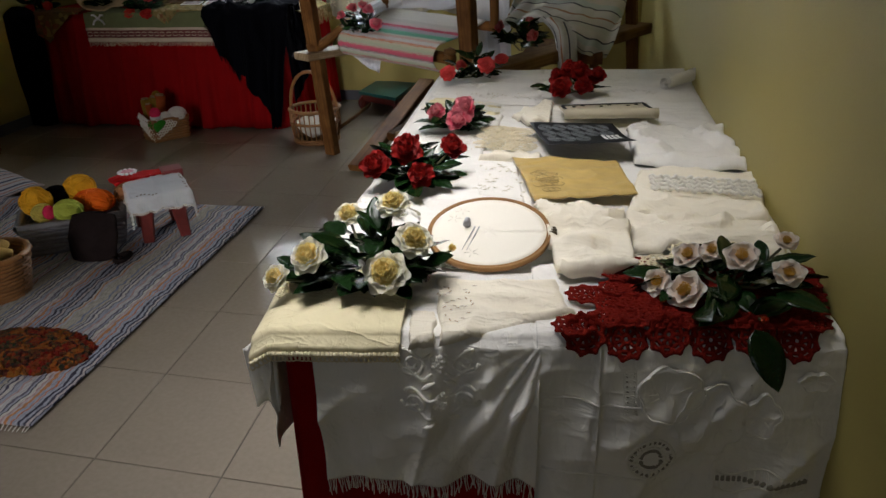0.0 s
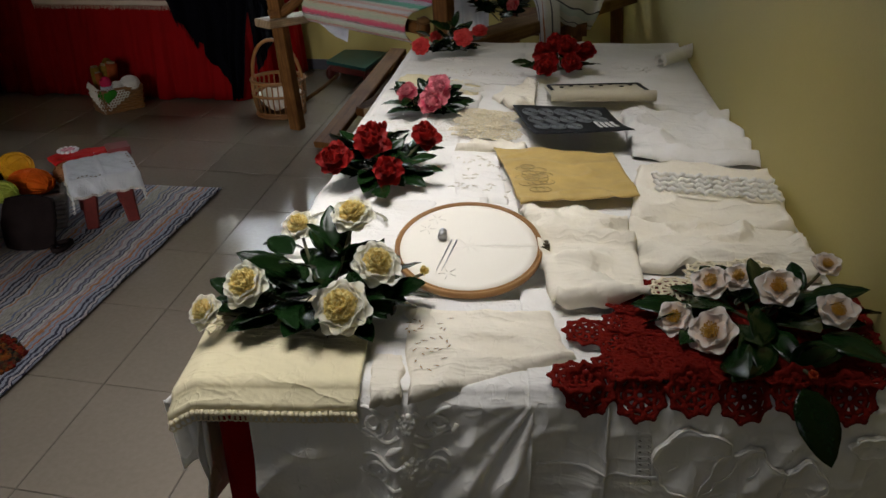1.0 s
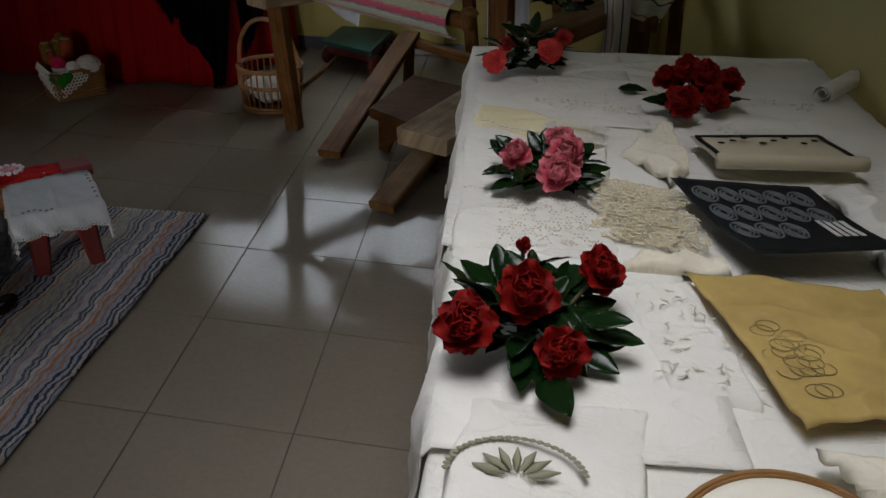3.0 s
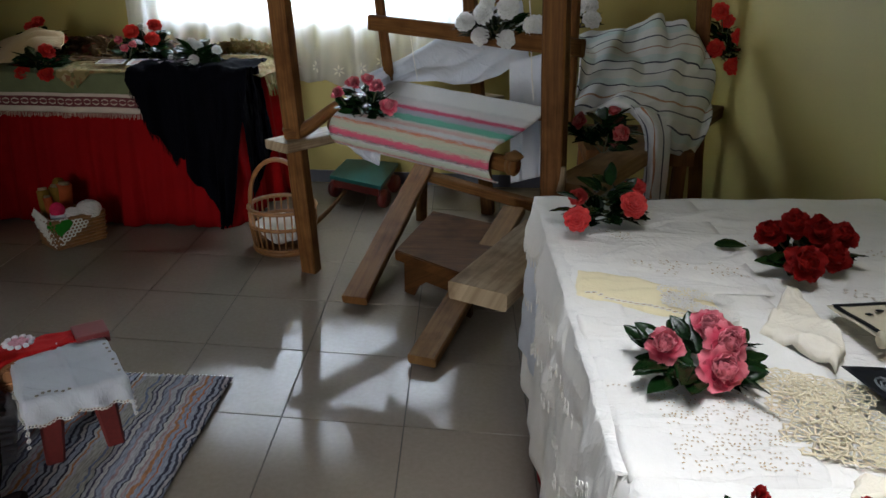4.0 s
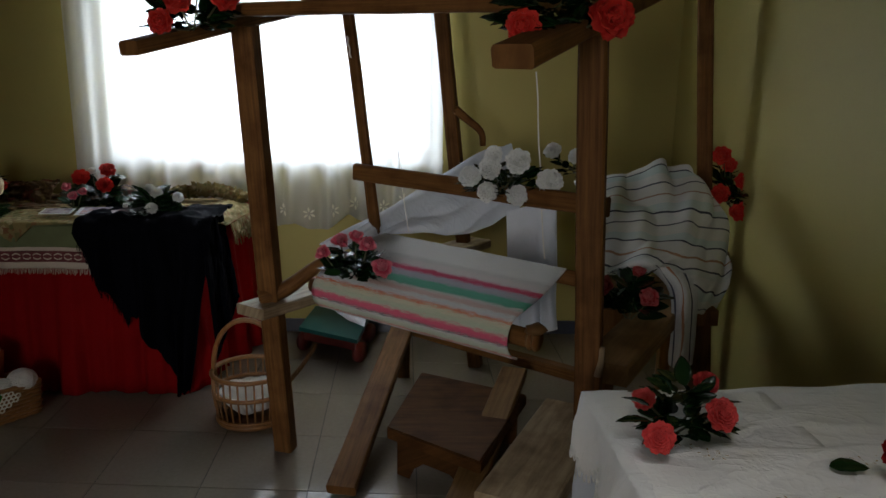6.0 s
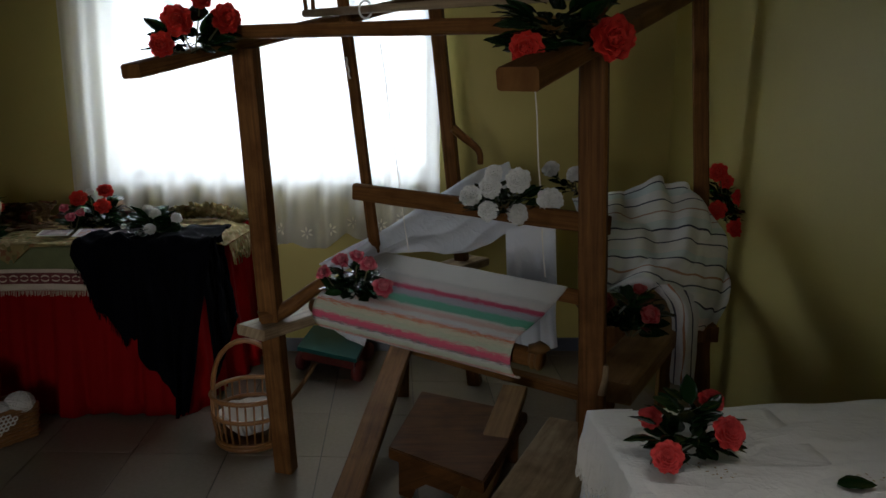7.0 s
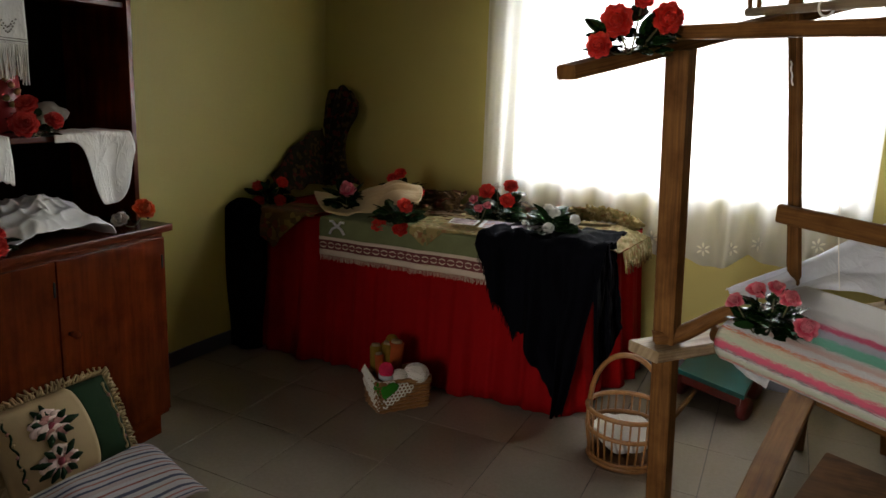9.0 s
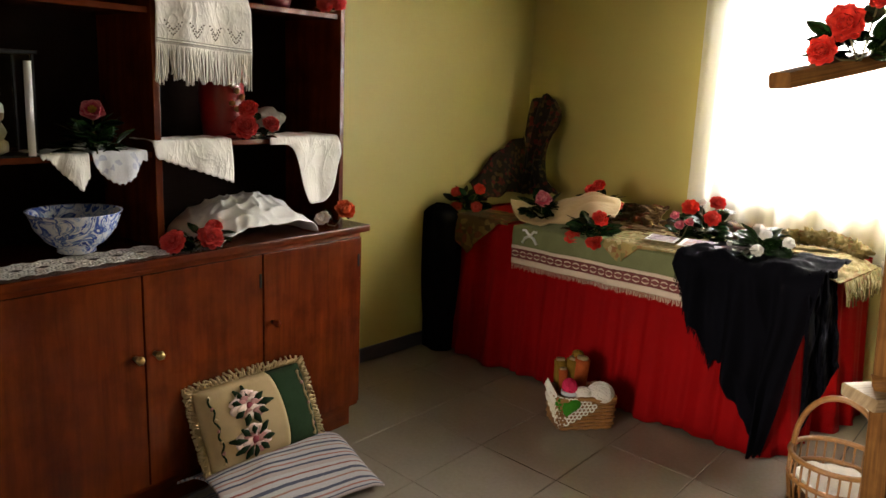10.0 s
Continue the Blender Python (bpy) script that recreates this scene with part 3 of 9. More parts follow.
def leaf_mesh():
    bm = bmesh.new()

    def fn(u, v):
        t = v * 2 - 1
        w = 0.285 * (math.sin(math.pi * u ** 0.85) ** 0.75) * (1 - 0.12 * u)
        return (u, w * t, 0.055 * abs(t) * math.sin(math.pi * u) - 0.13 * u * u + 0.012 * math.sin(u * 22) * t * t)

    sheet(bm, fn, 10, 4, 0.006)
    me = bpy.data.meshes.new("leaf")
    bm.to_mesh(me)
    bm.free()
    me.materials.append(LEAF)
    me.shade_smooth()
    return me


LEAFMESH = leaf_mesh()


def aim(p, n, size, spin=0.0):
    q = Vector(n).normalized().to_track_quat("Z", "Y").to_matrix().to_4x4()
    return Matrix.Translation(p) @ q @ pose(0, 0, 0, 0, 0, spin) @ Matrix.Scale(size, 4)


AISLE, TABLE_END = Vector((0.1, 1.4, 1.5)), Vector((0.85, 0.0, 1.7))


def arrangement(label, blooms, base_z, leaves=16, leaf=0.085, spread=None, seed=1, up=0.95, lean=(0, 0), group="camellia arrangements", low=None, face=None, bloom=1.0, rise=0.0):
    """blooms: (place, radius, kind, colour). Leaves stand out round the blooms' middle."""
    rnd = random.Random(seed)
    pts = [Vector(b[0]) for b in blooms]
    mid = sum(pts, Vector()) / len(pts)
    base = Vector((mid.x + lean[0], mid.y + lean[1], base_z))
    ob = thing("flower_arrangement", base, label, "flowers", group)
    R = spread or max(0.03, max((Vector((p.x, p.y)) - Vector((mid.x, mid.y))).length for p in pts))
    for (place, size, kind, col), p in zip(blooms, pts):
        out = Vector((p.x - base.x, p.y - base.y, 0))
        n = ((face or AISLE) - p).normalized() + Vector((0, 0, up * 0.6)) + out * (0.35 / max(0.05, R)) + Vector((rnd.uniform(-0.25, 0.25), rnd.uniform(-0.15, 0.15), 0))
        me, core = flower_mesh(kind, col)
        size *= bloom
        m = aim(p, n, size, rnd.uniform(0, 360))
        fl = placed("flower", me, ob, m)
        if core:
            st_ = placed("flower_centre", core, fl, m)
            st_.parent = fl
            st_.matrix_basis = Matrix()
        bm = bmesh.new()
        k = p.lerp(base, 0.5) + Vector((0, 0, -0.01))
        tube(bm, [p - n.normalized() * size * 0.1, k, base + Vector((rnd.uniform(-0.01, 0.01), rnd.uniform(-0.01, 0.01), 0.004))], 0.0028, 5)
        part("stem", bm, STEM, ob)
    heads = [(p, ((face or AISLE) - p).normalized(), b[1] * bloom) for p, b in zip(pts, blooms)]

    def clear(m):
        for f in (0.25, 0.6, 1.0):
            q = m @ Vector((f, 0, 0.03 * f))
            for p, n, r in heads:
                d = q - p
                along = d.dot(n)
                if along > 0.0 and (d - n * along).length < 0.85 * r:
                    return False
        return True

    top = max(p.z for p in pts)
    tall = max(0.03, top - base_z) + rise
    for i in range(int(leaves * 0.7)):
        az = 2.4 * i + rnd.uniform(-0.3, 0.3)
        r = R * rnd.uniform(0.15, 0.75)
        p = Vector((base.x + math.cos(az) * r, base.y + math.sin(az) * r, (low if low is not None else base_z) + 0.010 + 0.25 * tall * rnd.random()))
        m = Matrix.Translation(p) @ pose(0, 0, 0, 0, 0, math.degrees(az)) @ pose(0, 0, 0, rnd.uniform(-18, 18), -rnd.uniform(0, 18), 0) @ Matrix.Scale(leaf * rnd.uniform(0.75, 1.05), 4)
        if clear(m):
            placed("leaf", LEAFMESH, ob, m)
    for i in range(int(leaves * 1.8)):
        az = 2 * math.pi * (i * 0.618) + rnd.uniform(-0.3, 0.3)
        if i % 2 and len(blooms) > 0:
            b_ = blooms[(i // 2) % len(blooms)]
            q = Vector(b_[0])
            az = math.atan2(q.y - base.y, q.x - base.x) + rnd.uniform(-1.9, 1.9)
            p = q.lerp(base, 0.18 + 0.45 * rnd.random()) + Vector((rnd.uniform(-0.5, 0.5), rnd.uniform(-0.1, 0.7), -0.35)) * b_[1]
            p.z = max(p.z, base_z + 0.008)
            pitch = -rnd.uniform(0, 60) if q.z - base_z > 0.03 else -rnd.uniform(0, 25)
        else:
            f = rnd.random() ** 1.4
            h = (low if low is not None else base_z + 0.010) + f * tall * 0.62
            r = R * (0.05 + 0.95 * rnd.random()) * (1 - 0.45 * f)
            p = Vector((base.x + math.cos(az) * r, base.y + math.sin(az) * r, h))
            pitch = -rnd.uniform(5, 50) if f > 0.25 else rnd.uniform(-18, 0)
        L = leaf * rnd.uniform(0.7, 1.15)
        m = Matrix.Translation(p) @ pose(0, 0, 0, 0, 0, math.degrees(az) + rnd.uniform(-35, 35)) @ pose(0, 0, 0, rnd.uniform(-45, 45), pitch, 0) @ Matrix.Scale(L, 4)
        if clear(m):
            placed("leaf", LEAFMESH, ob, m)
    return ob


TZ = 0.775
arrangement("cream yellow camellias with glossy dark leaves on the table linen", [((0.732, 0.946, 0.850), 0.040, "anemone", "cream"), ((0.876, 0.935, 0.830), 0.046, "anemone", "cream"), ((0.907, 1.016, 0.860), 0.040, "anemone", "cream"), ((0.844, 1.129, 0.885), 0.040, "anemone", "cream"), ((0.738, 1.162, 0.845), 0.034, "anemone", "cream"), ((0.674, 0.923, 0.815), 0.030, "anemone", "cream"), ((0.968, 1.073, 0.820), 0.014, "bud", "yellow")], TZ, 44, 0.080, seed=3, spread=0.125, face=TABLE_END)
arrangement("dark red double camellias with leaves on the white tablecloth", [((0.696, 1.533, 0.830), 0.047, "peony", "darkred"), ((0.762, 1.569, 0.860), 0.047, "peony", "darkred"), ((0.862, 1.671, 0.840), 0.041, "peony", "darkred"), ((0.810, 1.519, 0.815), 0.040, "peony", "darkred"), ((0.756, 1.714, 0.845), 0.020, "bud", "darkred")], TZ, 44, 0.070, seed=5, spread=0.11, face=TABLE_END)
arrangement("pink peony camellias with leaves on the white tablecloth", [((0.812, 2.063, 0.810), 0.045, "peony", "pink"), ((0.824, 2.106, 0.835), 0.042, "peony", "pink"), ((0.813, 2.168, 0.835), 0.036, "peony", "pink"), ((0.736, 2.122, 0.820), 0.038, "peony", "pink")], TZ, 40, 0.070, seed=7, spread=0.10, face=TABLE_END)
arrangement("coral camellias with leaves at the table corner", [((0.650, 2.768, 0.815), 0.040, "formal", "coral"), ((0.793, 2.832, 0.835), 0.044, "formal", "coral"), ((0.831, 3.030, 0.820), 0.038, "formal", "coral"), ((0.671, 2.963, 0.810), 0.032, "formal", "coral")], TZ, 42, 0.064, seed=9, spread=0.10, face=TABLE_END, bloom=0.88, rise=0.06)
arrangement("clump of dark red camellias on the far end of the table", [((1.108, 2.527, 0.815), 0.050, "peony", "darkred"), ((1.167, 2.631, 0.845), 0.046, "peony", "darkred"), ((1.229, 2.658, 0.830), 0.042, "peony", "darkred"), ((1.092, 2.689, 0.820), 0.046, "peony", "darkred"), ((1.128, 2.665, 0.850), 0.042, "peony", "darkred"), ((1.182, 2.571, 0.810), 0.040, "peony", "darkred")], TZ, 26, 0.075, seed=11, spread=0.085, face=TABLE_END)
blush = arrangement("blush white camellias with golden stamens on the red crochet", [((1.393, 0.982, 0.802), 0.045, "single", "blush"), ((1.350, 1.024, 0.797), 0.036, "single", "blush"), ((1.406, 1.096, 0.820), 0.038, "single", "blush"), ((1.490, 1.056, 0.840), 0.040, "single", "blush"), ((1.559, 1.014, 0.830), 0.036, "single", "blush"), ((1.587, 1.167, 0.825), 0.030, "single", "blush"), ((1.450, 1.118, 0.820), 0.034, "single", "blush"), ((1.506, 0.900, 0.800), 0.014, "bud", "orange")], TZ + 0.006, 26, 0.088, seed=13, spread=0.13, face=TABLE_END, bloom=0.86)

# ---- the long table and its linen ----
A, B, C, D = Vector((0.695, 0.838, 0)), Vector((1.634, 0.948, 0)), Vector((1.615, 3.215, 0)), Vector((0.585, 3.115, 0))
NEAR = (B - A).normalized()
NOUT = Vector((NEAR.y, -NEAR.x, 0))
LEFT = (D - A).normalized()
LOUT = Vector((-LEFT.y, LEFT.x, 0))
if LOUT.x > 0:
    LOUT = -LOUT
TOP = 0.745

table = thing("long_table", (1.13, 2.0, 0), "long table hidden under layers of cloth", "table")
bm = bmesh.new()
ins = [A.lerp(C, 0.02), B.lerp(D, 0.02), C.lerp(A, 0.02), D.lerp(B, 0.02)]
lo = [bm.verts.new(p + Vector((0, 0, TOP - 0.03))) for p in ins]
hi = [bm.verts.new(p + Vector((0, 0, TOP))) for p in ins]
bm.faces.new(hi)
bm.faces.new(list(reversed(lo)))
for k in range(4):
    bm.faces.new((lo[k], lo[(k + 1) % 4], hi[(k + 1) % 4], hi[k]))
part("tabletop", bm, OAK, table)
for p in ins:
    q = p.lerp((A + C) / 2, 0.07)
    bm = bmesh.new()
    beam(bm, (q.x, q.y, 0), (q.x, q.y, TOP - 0.031), 0.05, 0.05, up=(0, 1, 0))
    part("leg", bm, OAK, table)


def red_skirt(name, corners, z1, label, fold, close=True, amp=0.012, flare=0.02, rise=0.012):
    pts = [Vector(c) for c in corners]
    seg = [(pts[k], pts[(k + 1) % len(pts)]) for k in range(len(pts) if close else len(pts) - 1)]
    lens = [(b - a).length for a, b in seg]
    tot = sum(lens)

    def fn(u, v):
        s = u * tot
        for (a, b), L in zip(seg, lens):
            if s <= L or (a, b) == seg[-1]:
                break
            s -= L
        f = min(1, s / L)
        p = a.lerp(b, f)
        d = (b - a).normalized()
        n = Vector((d.y, -d.x, 0))
        ends = 0.35 + 0.65 * min(1, 8 * f * (1 - f))
        w = u * tot * fold
        k = (0.2 + 0.8 * v) * amp * (1.5 * noise.noise(Vector((w * 0.23, v * 0.5, 1.0))) + 1.2 * noise.noise(Vector((w * 0.55, v * 0.8, 4.0))) + 0.5 * math.sin(w * 0.8 + 3 * noise.noise(Vector((w * 0.1, 0, 2))))) * ends
        p = p + n * (k + flare * v)
        return (p.x, p.y, z1 + (rise - z1) * v + 0.006 * math.sin(w * 0.31) * v)

    ob = thing(name, (pts[0] + pts[2]) / 2, label, "cloth")
    start = 0.0
    for L in lens:
        bm = bmesh.new()
        u0, u1 = start / tot, (start + L) / tot
        sheet(bm, lambda u, v: fn(u0 + (u1 - u0) * min(0.9999, u), v), int(L * 70), 14, 0.002)
        part("panel", bm, REDCLOTH, ob)
        start += L
    return ob


red_skirt("red_underskirt", [A.lerp(C, 0.008), B.lerp(D, 0.004), C.lerp(A, 0.008), D.lerp(B, 0.012)], TOP + 0.001, "deep red cloth wrapped round the long table to the floor", 34, amp=0.005, flare=0.006)


def near_edge(s):
    return A + NEAR * s


def hang(name, label, mat, s0, s1, inner, drop, z, folds=0.012, seed=0, fringe=0.0, nu=60, nv=44, gap=0.016, bottom=None, lift=0.0, skew=0.0, pressed=False, droop=0.0, fan=0.0):
    """A cloth that lies on the table and hangs over the near edge."""
    def fn(u, v):
        s = s0 + (s1 - s0) * u
        dp = drop + (bottom(u) if bottom else 0.0)
        d = -inner + (inner + dp) * v
        e = near_edge(s)
        if d < 0:
            p = e + NOUT * d
            zz = z + wrinkle(p.x, p.y, 0.006, 8, seed) + lift * (-d) - droop * max(0, -s) * (1 + max(0, -s) * 6)
            return (p.x + skew * d, p.y, zz)
        r = 0.014
        if d < r * 1.57:
            a = d / r
            return (*(e + NOUT * (r * math.sin(a) + gap * 0.3)).xy, z - r * (1 - math.cos(a)) - droop * max(0, -s) * (1 + max(0, -s) * 6))
        h = d - r * 1.57
        g = u * 7 + h * 9 + seed
        soft = math.sin(u * 11 + seed + h * 4) + 0.6 * math.sin(u * 23 + 2 * seed - h * 7) + 1.3 * noise.noise(Vector((u * 4, h * 3, seed)))
        fold_ = (1 - abs(noise.noise(Vector((g * 0.42, u * 1.2 - h * 1.5, seed))))) ** 5
        f = folds * min(1, h / 0.10) * (0.8 * soft + 2.2 * fold_) + 0.0016 * noise.noise(Vector((u * 26, h * 30, seed)))
        if fan:
            away = Vector((s1 + 0.012 - s, h + 0.02))
            th = math.degrees(math.atan2(away.x, away.y))
            f += fan * min(1.0, away.length / 0.16) * math.cos(math.radians((th - 34 + 4 * noise.noise(Vector((th * 0.05, h * 4, 1)))) * 22)) * math.exp(-((th - 22) / 26) ** 2)
        if pressed:
            f += 0.0035 * (math.exp(-(((h + 0.012 * u) % 0.088 - 0.044) / 0.004) ** 2) + math.exp(-((u - 0.2) / 0.006) ** 2) + math.exp(-((u - 0.62) / 0.006) ** 2))
        p = e + NOUT * (r + gap + f + 0.03 * h) + NEAR * (0.01 * noise.noise(Vector((u * 3, h * 3, seed + 9))))
        return (p.x, p.y, z - r - h - droop * max(0, -s) * (1 + max(0, -s) * 6))

    ob = thing(name, near_edge((s0 + s1) / 2) + Vector((0, 0, z)), label, "cloth")
    bm = bmesh.new()
    sheet(bm, fn, nu, nv, 0.0016)
    part("cloth", bm, mat, ob)
    if fringe:
        bm = bmesh.new()
        rnd = random.Random(seed)
        for i in range(int((s1 - s0) * 300)):
            p = Vector(fn((i + 0.5) / int((s1 - s0) * 300), 1.0))
            q = p + Vector((rnd.uniform(-0.006, 0.006), rnd.uniform(-0.006, 0.006), -fringe * rnd.uniform(0.7, 1.1)))
            tube(bm, [p, p.lerp(q, 0.5) + Vector((rnd.uniform(-0.003, 0.003), 0, 0)), q], 0.0011, 3, False)
        part("fringe", bm, mat, ob)
    return ob, fn


def spread(name, label, mat, corners, z, amp=0.005, freq=6.0, seed=0, nu=36, nv=30, th=0.003, edge=0.017, cat="cloth", hump=None, parent=None):
    """A cloth laid flat on the table between four corners, wrinkled, with soft edges."""
    def fn(u, v):
        p = bilerp(corners, u, v)
        e = min(u, 1 - u, v, 1 - v)
        p = p + Vector((noise.noise(Vector((v * 4, u * 2, seed))), noise.noise(Vector((u * 4, v * 2, seed + 4))), 0)) * 0.006
        ridge = 1 - abs(noise.noise(Vector((p.x * freq * 0.9 + seed, p.y * freq * 1.7, seed * 1.3))))
        zz = z - (0.007 if cat == "cloth" else 0.0) + wrinkle(p.x, p.y, amp, freq, seed) + amp * 0.6 + amp * 1.9 * max(0, ridge - 0.72) / 0.28 - edge * math.exp(-e * 75)
        if hump:
            zz += hump(u, v)
        return (p.x, p.y, zz)

    bm = bmesh.new()
    sheet(bm, fn, nu, nv, th)
    if parent is not None:
        return part(name, bm, mat, parent, label), fn
    return tagged(part(name, bm, mat, None, label), category=cat), fn


# the cloth that covers the whole top, with its long fall on the aisle side
def base_fn(u, v):
    L = (D - A).length
    y = v * (L + 0.30)
    W = 0.93
    ov = 0.16 + 0.46 * min(1, max(0, (y - 0.12) / 0.35))
    x = -ov + (W + ov) * u
    yy = min(y, L)
    e = A + LEFT * yy
    right = (B - A).lerp(C - D, yy / L).normalized()
    zz = TOP + 0.006
    drop_far = max(0, y - L)
    if x >= 0:
        Wl = (B - A).length + ((C - D).length - (B - A).length) * yy / L
        p = e + right * (x / W * Wl)
        h = wrinkle(p.x, p.y, 0.003, 5, 2)
        if drop_far > 0:
            p = p + LEFT * (0.018 + 0.006 * math.sin(u * 40))
            return (p.x, p.y, zz - drop_far)
        return (p.x, p.y, zz + h)
    d = -x
    p = e + LOUT * (0.004 + 0.04 * d + 0.009 * min(1, d / 0.1) * (math.sin(yy * 17) + 0.6 * math.sin(yy * 37 + 1) + 0.4 * noise.noise(Vector((yy * 9, d * 6, 0)))))
    p = p + LEFT * min(drop_far, 0.02)
    return (p.x, p.y, zz - d * 0.97 + 0.004 - 0.03 * max(0, math.sin(yy * 5)) * (d / ov))


bm = bmesh.new()
sheet(bm, base_fn, 60, 130, 0.002)
tagged(part("white_tablecloth", bm, LINEN, None, "white linen tablecloth covering the long table and falling over its side"), category="tablecloth")


def side_fall(name, label, mat, y0, y1, inner, drop, z, seed, scallop=0.0, trim=None, out=0.010):
    def fn(u, v):
        yy = y0 + (y1 - y0) * u
        dp = drop + scallop * abs(math.sin(u * (y1 - y0) * 26))
        d = -inner + (inner + dp) * v
        e = A + LEFT * yy
        if d < 0:
            p = e - LOUT * (-d)
            return (p.x, p.y, z + wrinkle(p.x, p.y, 0.004, 7, seed))
        p = e + LOUT * (out + 0.05 * d + 0.011 * min(1, d / 0.08) * (math.sin(yy * 17 + seed * 0.2 + 2.5 * d) + 0.6 * math.sin(yy * 37 + 1) + 1.5 * abs(noise.noise(Vector((yy * 7 + d * 5, d * 7, seed)))) + 0.7 * noise.noise(Vector((yy * 22, d * 16, seed)))))
        return (p.x, p.y, z - max(0, d - 0.006))

    ob = thing(name, A + LEFT * ((y0 + y1) / 2) + Vector((0, 0, z)), label, "cloth")
    bm = bmesh.new()
    sheet(bm, fn, int((y1 - y0) * 80), 26, 0.002)
    part("cloth", bm, mat, ob)
    if trim:
        bm = bmesh.new()
        n = int((y1 - y0) * 55)
        for i in range(n):
            p = Vector(fn((i + 0.5) / n, 1.0))
            ring_tube(bm, p + Vector((0, 0, -0.008)), 0.009, 0.010, 0.0016, LEFT, (0, 0, 1), 10, 4)
            ring_tube(bm, p + Vector((0, 0, 0.006)), 0.006, 0.006, 0.0014, LEFT, (0, 0, 1), 8, 4)
        part("lace_edging", bm, trim, ob)
    return ob


side_fall("lace_edged_cloth", "white lace edged cloth hanging at the table corner", LINEN, 1.62, 2.27, 0.42, 0.27, 0.762, 4, 0.03, LACE)
side_fall("white_runner", "white cotton cloth with cutwork falling over the side", LINEN, 1.02, 1.72, 0.40, 0.30, 0.759, 9, 0.02, LACE)
# White sheet; its blue is window light held in the cotton's colour.
side_fall("cool_tinted_sheet", "white sheet tinted with cool window light, hanging in folds at the table corner", COOLW, 1.95, 2.285, 0.02, 0.44, 0.752, 6)
side_fall("folded_white_cloth", "folded white linen cloth below the dark red camellias", LINEN, 0.55, 1.06, 0.36, 0.26, 0.762, 13)

def corner_fn(u, v):
    w = 0.012 * math.sin(u * 7 + 1) * v + 0.006 * math.sin(u * 15)
    p = A + LOUT * (0.004 + 0.062 * u * (1 - 0.25 * v)) + NOUT * (w - 0.012)
    return (p.x, p.y, 0.742 - 0.03 * u - (0.135 + 0.02 * math.sin(u * 5)) * v)


bm = bmesh.new()
sheet(bm, corner_fn, 30, 24, 0.002)
tagged(part("white_napkin", bm, LINEN, None, "white linen napkin falling loosely from the table corner"), category="cloth")

side_fall("scalloped_cloth", "white scalloped cloth with lace edge over the table side", LINEN, 1.02, 2.28, 0.09, 0.125, 0.7615, 4, 0.035, LACE, out=0.021)

# near end: embroidered towel, cutwork sheet, cream cloth
towel, towel_fn = hang("embroidered_towel", "white linen towel with raised grape embroidery and fringe", LINEN, 0.072, 0.455, 0.22, 0.300, 0.762, 0.009, 1.7, 0.035, nu=130, nv=100, fan=0.013)
sheet_ob, cut_fn = hang("cutwork_sheet", "white cutwork sheet with openwork leaves hanging over the table end", LINEN, 0.452, 0.948, 0.25, 0.56, 0.764, 0.0085, 4.1, nu=160, nv=150, pressed=True)


def on_cloth(fn, u, v, out=0.003):
    p = Vector(fn(u, v))
    n = (Vector(fn(min(1, u + 0.01), v)) - Vector(fn(max(0, u - 0.01), v))).cross(Vector(fn(u, min(1, v + 0.01))) - Vector(fn(u, max(0, v - 0.01))))
    n.normalize()
    if n.dot(NOUT + Vector((0, 0, 0.4))) < 0:
        n = -n
    return p + n * out


# raised grape and scroll embroidery
for row, v0 in enumerate((0.525, 0.657)):
    bm = bmesh.new()
    for sgn in (-1, 1):
        pts = []
        for i in range(26):
            t = i / 25
            r = 0.052 * (1 - 0.8 * t)
            a = t * 9.5
            pts.append(on_cloth(towel_fn, 0.56 + sgn * (0.155 + r * math.cos(a) * 1.2 - 0.04), v0 + 0.72 * r * math.sin(a) * 1.1, 0.0025))
        tube(bm, pts, 0.0034, 5)
        for off in (-0.035, 0.035):
            pts = [on_cloth(towel_fn, 0.56 + sgn * (0.03 + 0.13 * t), v0 + 0.9 * off + 0.018 * math.sin(t * 5 + row), 0.0025) for t in [i / 10 for i in range(11)]]
            tube(bm, pts, 0.0034, 5)
    for i in range(14):
        a, r = i * 2.4, 0.030 * math.sqrt(i / 14)
        blob(bm, on_cloth(towel_fn, 0.56 + r * math.cos(a), v0 + r * math.sin(a) * 0.97, 0.002), 0.0058, sub=1)
    for sgn in (-1, 1):
        pts = [on_cloth(towel_fn, 0.56 + sgn * (0.02 + 0.06 * t), v0 + 0.058 + 0.026 * t, 0.0025) for t in [i / 6 for i in range(7)]]
        tube(bm, pts, 0.0036, 5, taper=lambda f: 0.3 + 1.4 * math.sin(math.pi * f))
    part("embroidery", bm, LACE, towel, "raised white scroll and grape embroidery")
for cx, cy, n in ((0.2, 0.60, 5), (0.28, 0.70, 6), (0.15, 0.74, 4)):
    bm = bmesh.new()
    for i in range(n):
        a = 2 * math.pi * i / n
        pts = [on_cloth(towel_fn, cx + 0.035 * t * math.cos(a), cy + 0.034 * t * math.sin(a), 0.0012) for t in (0.1, 0.5, 1.0)]
        tube(bm, pts, 0.0014, 5, taper=lambda f: 0.3 + 1.2 * math.sin(math.pi * f))
    part("sprig", bm, LACE, towel, "small white stitched sprig")

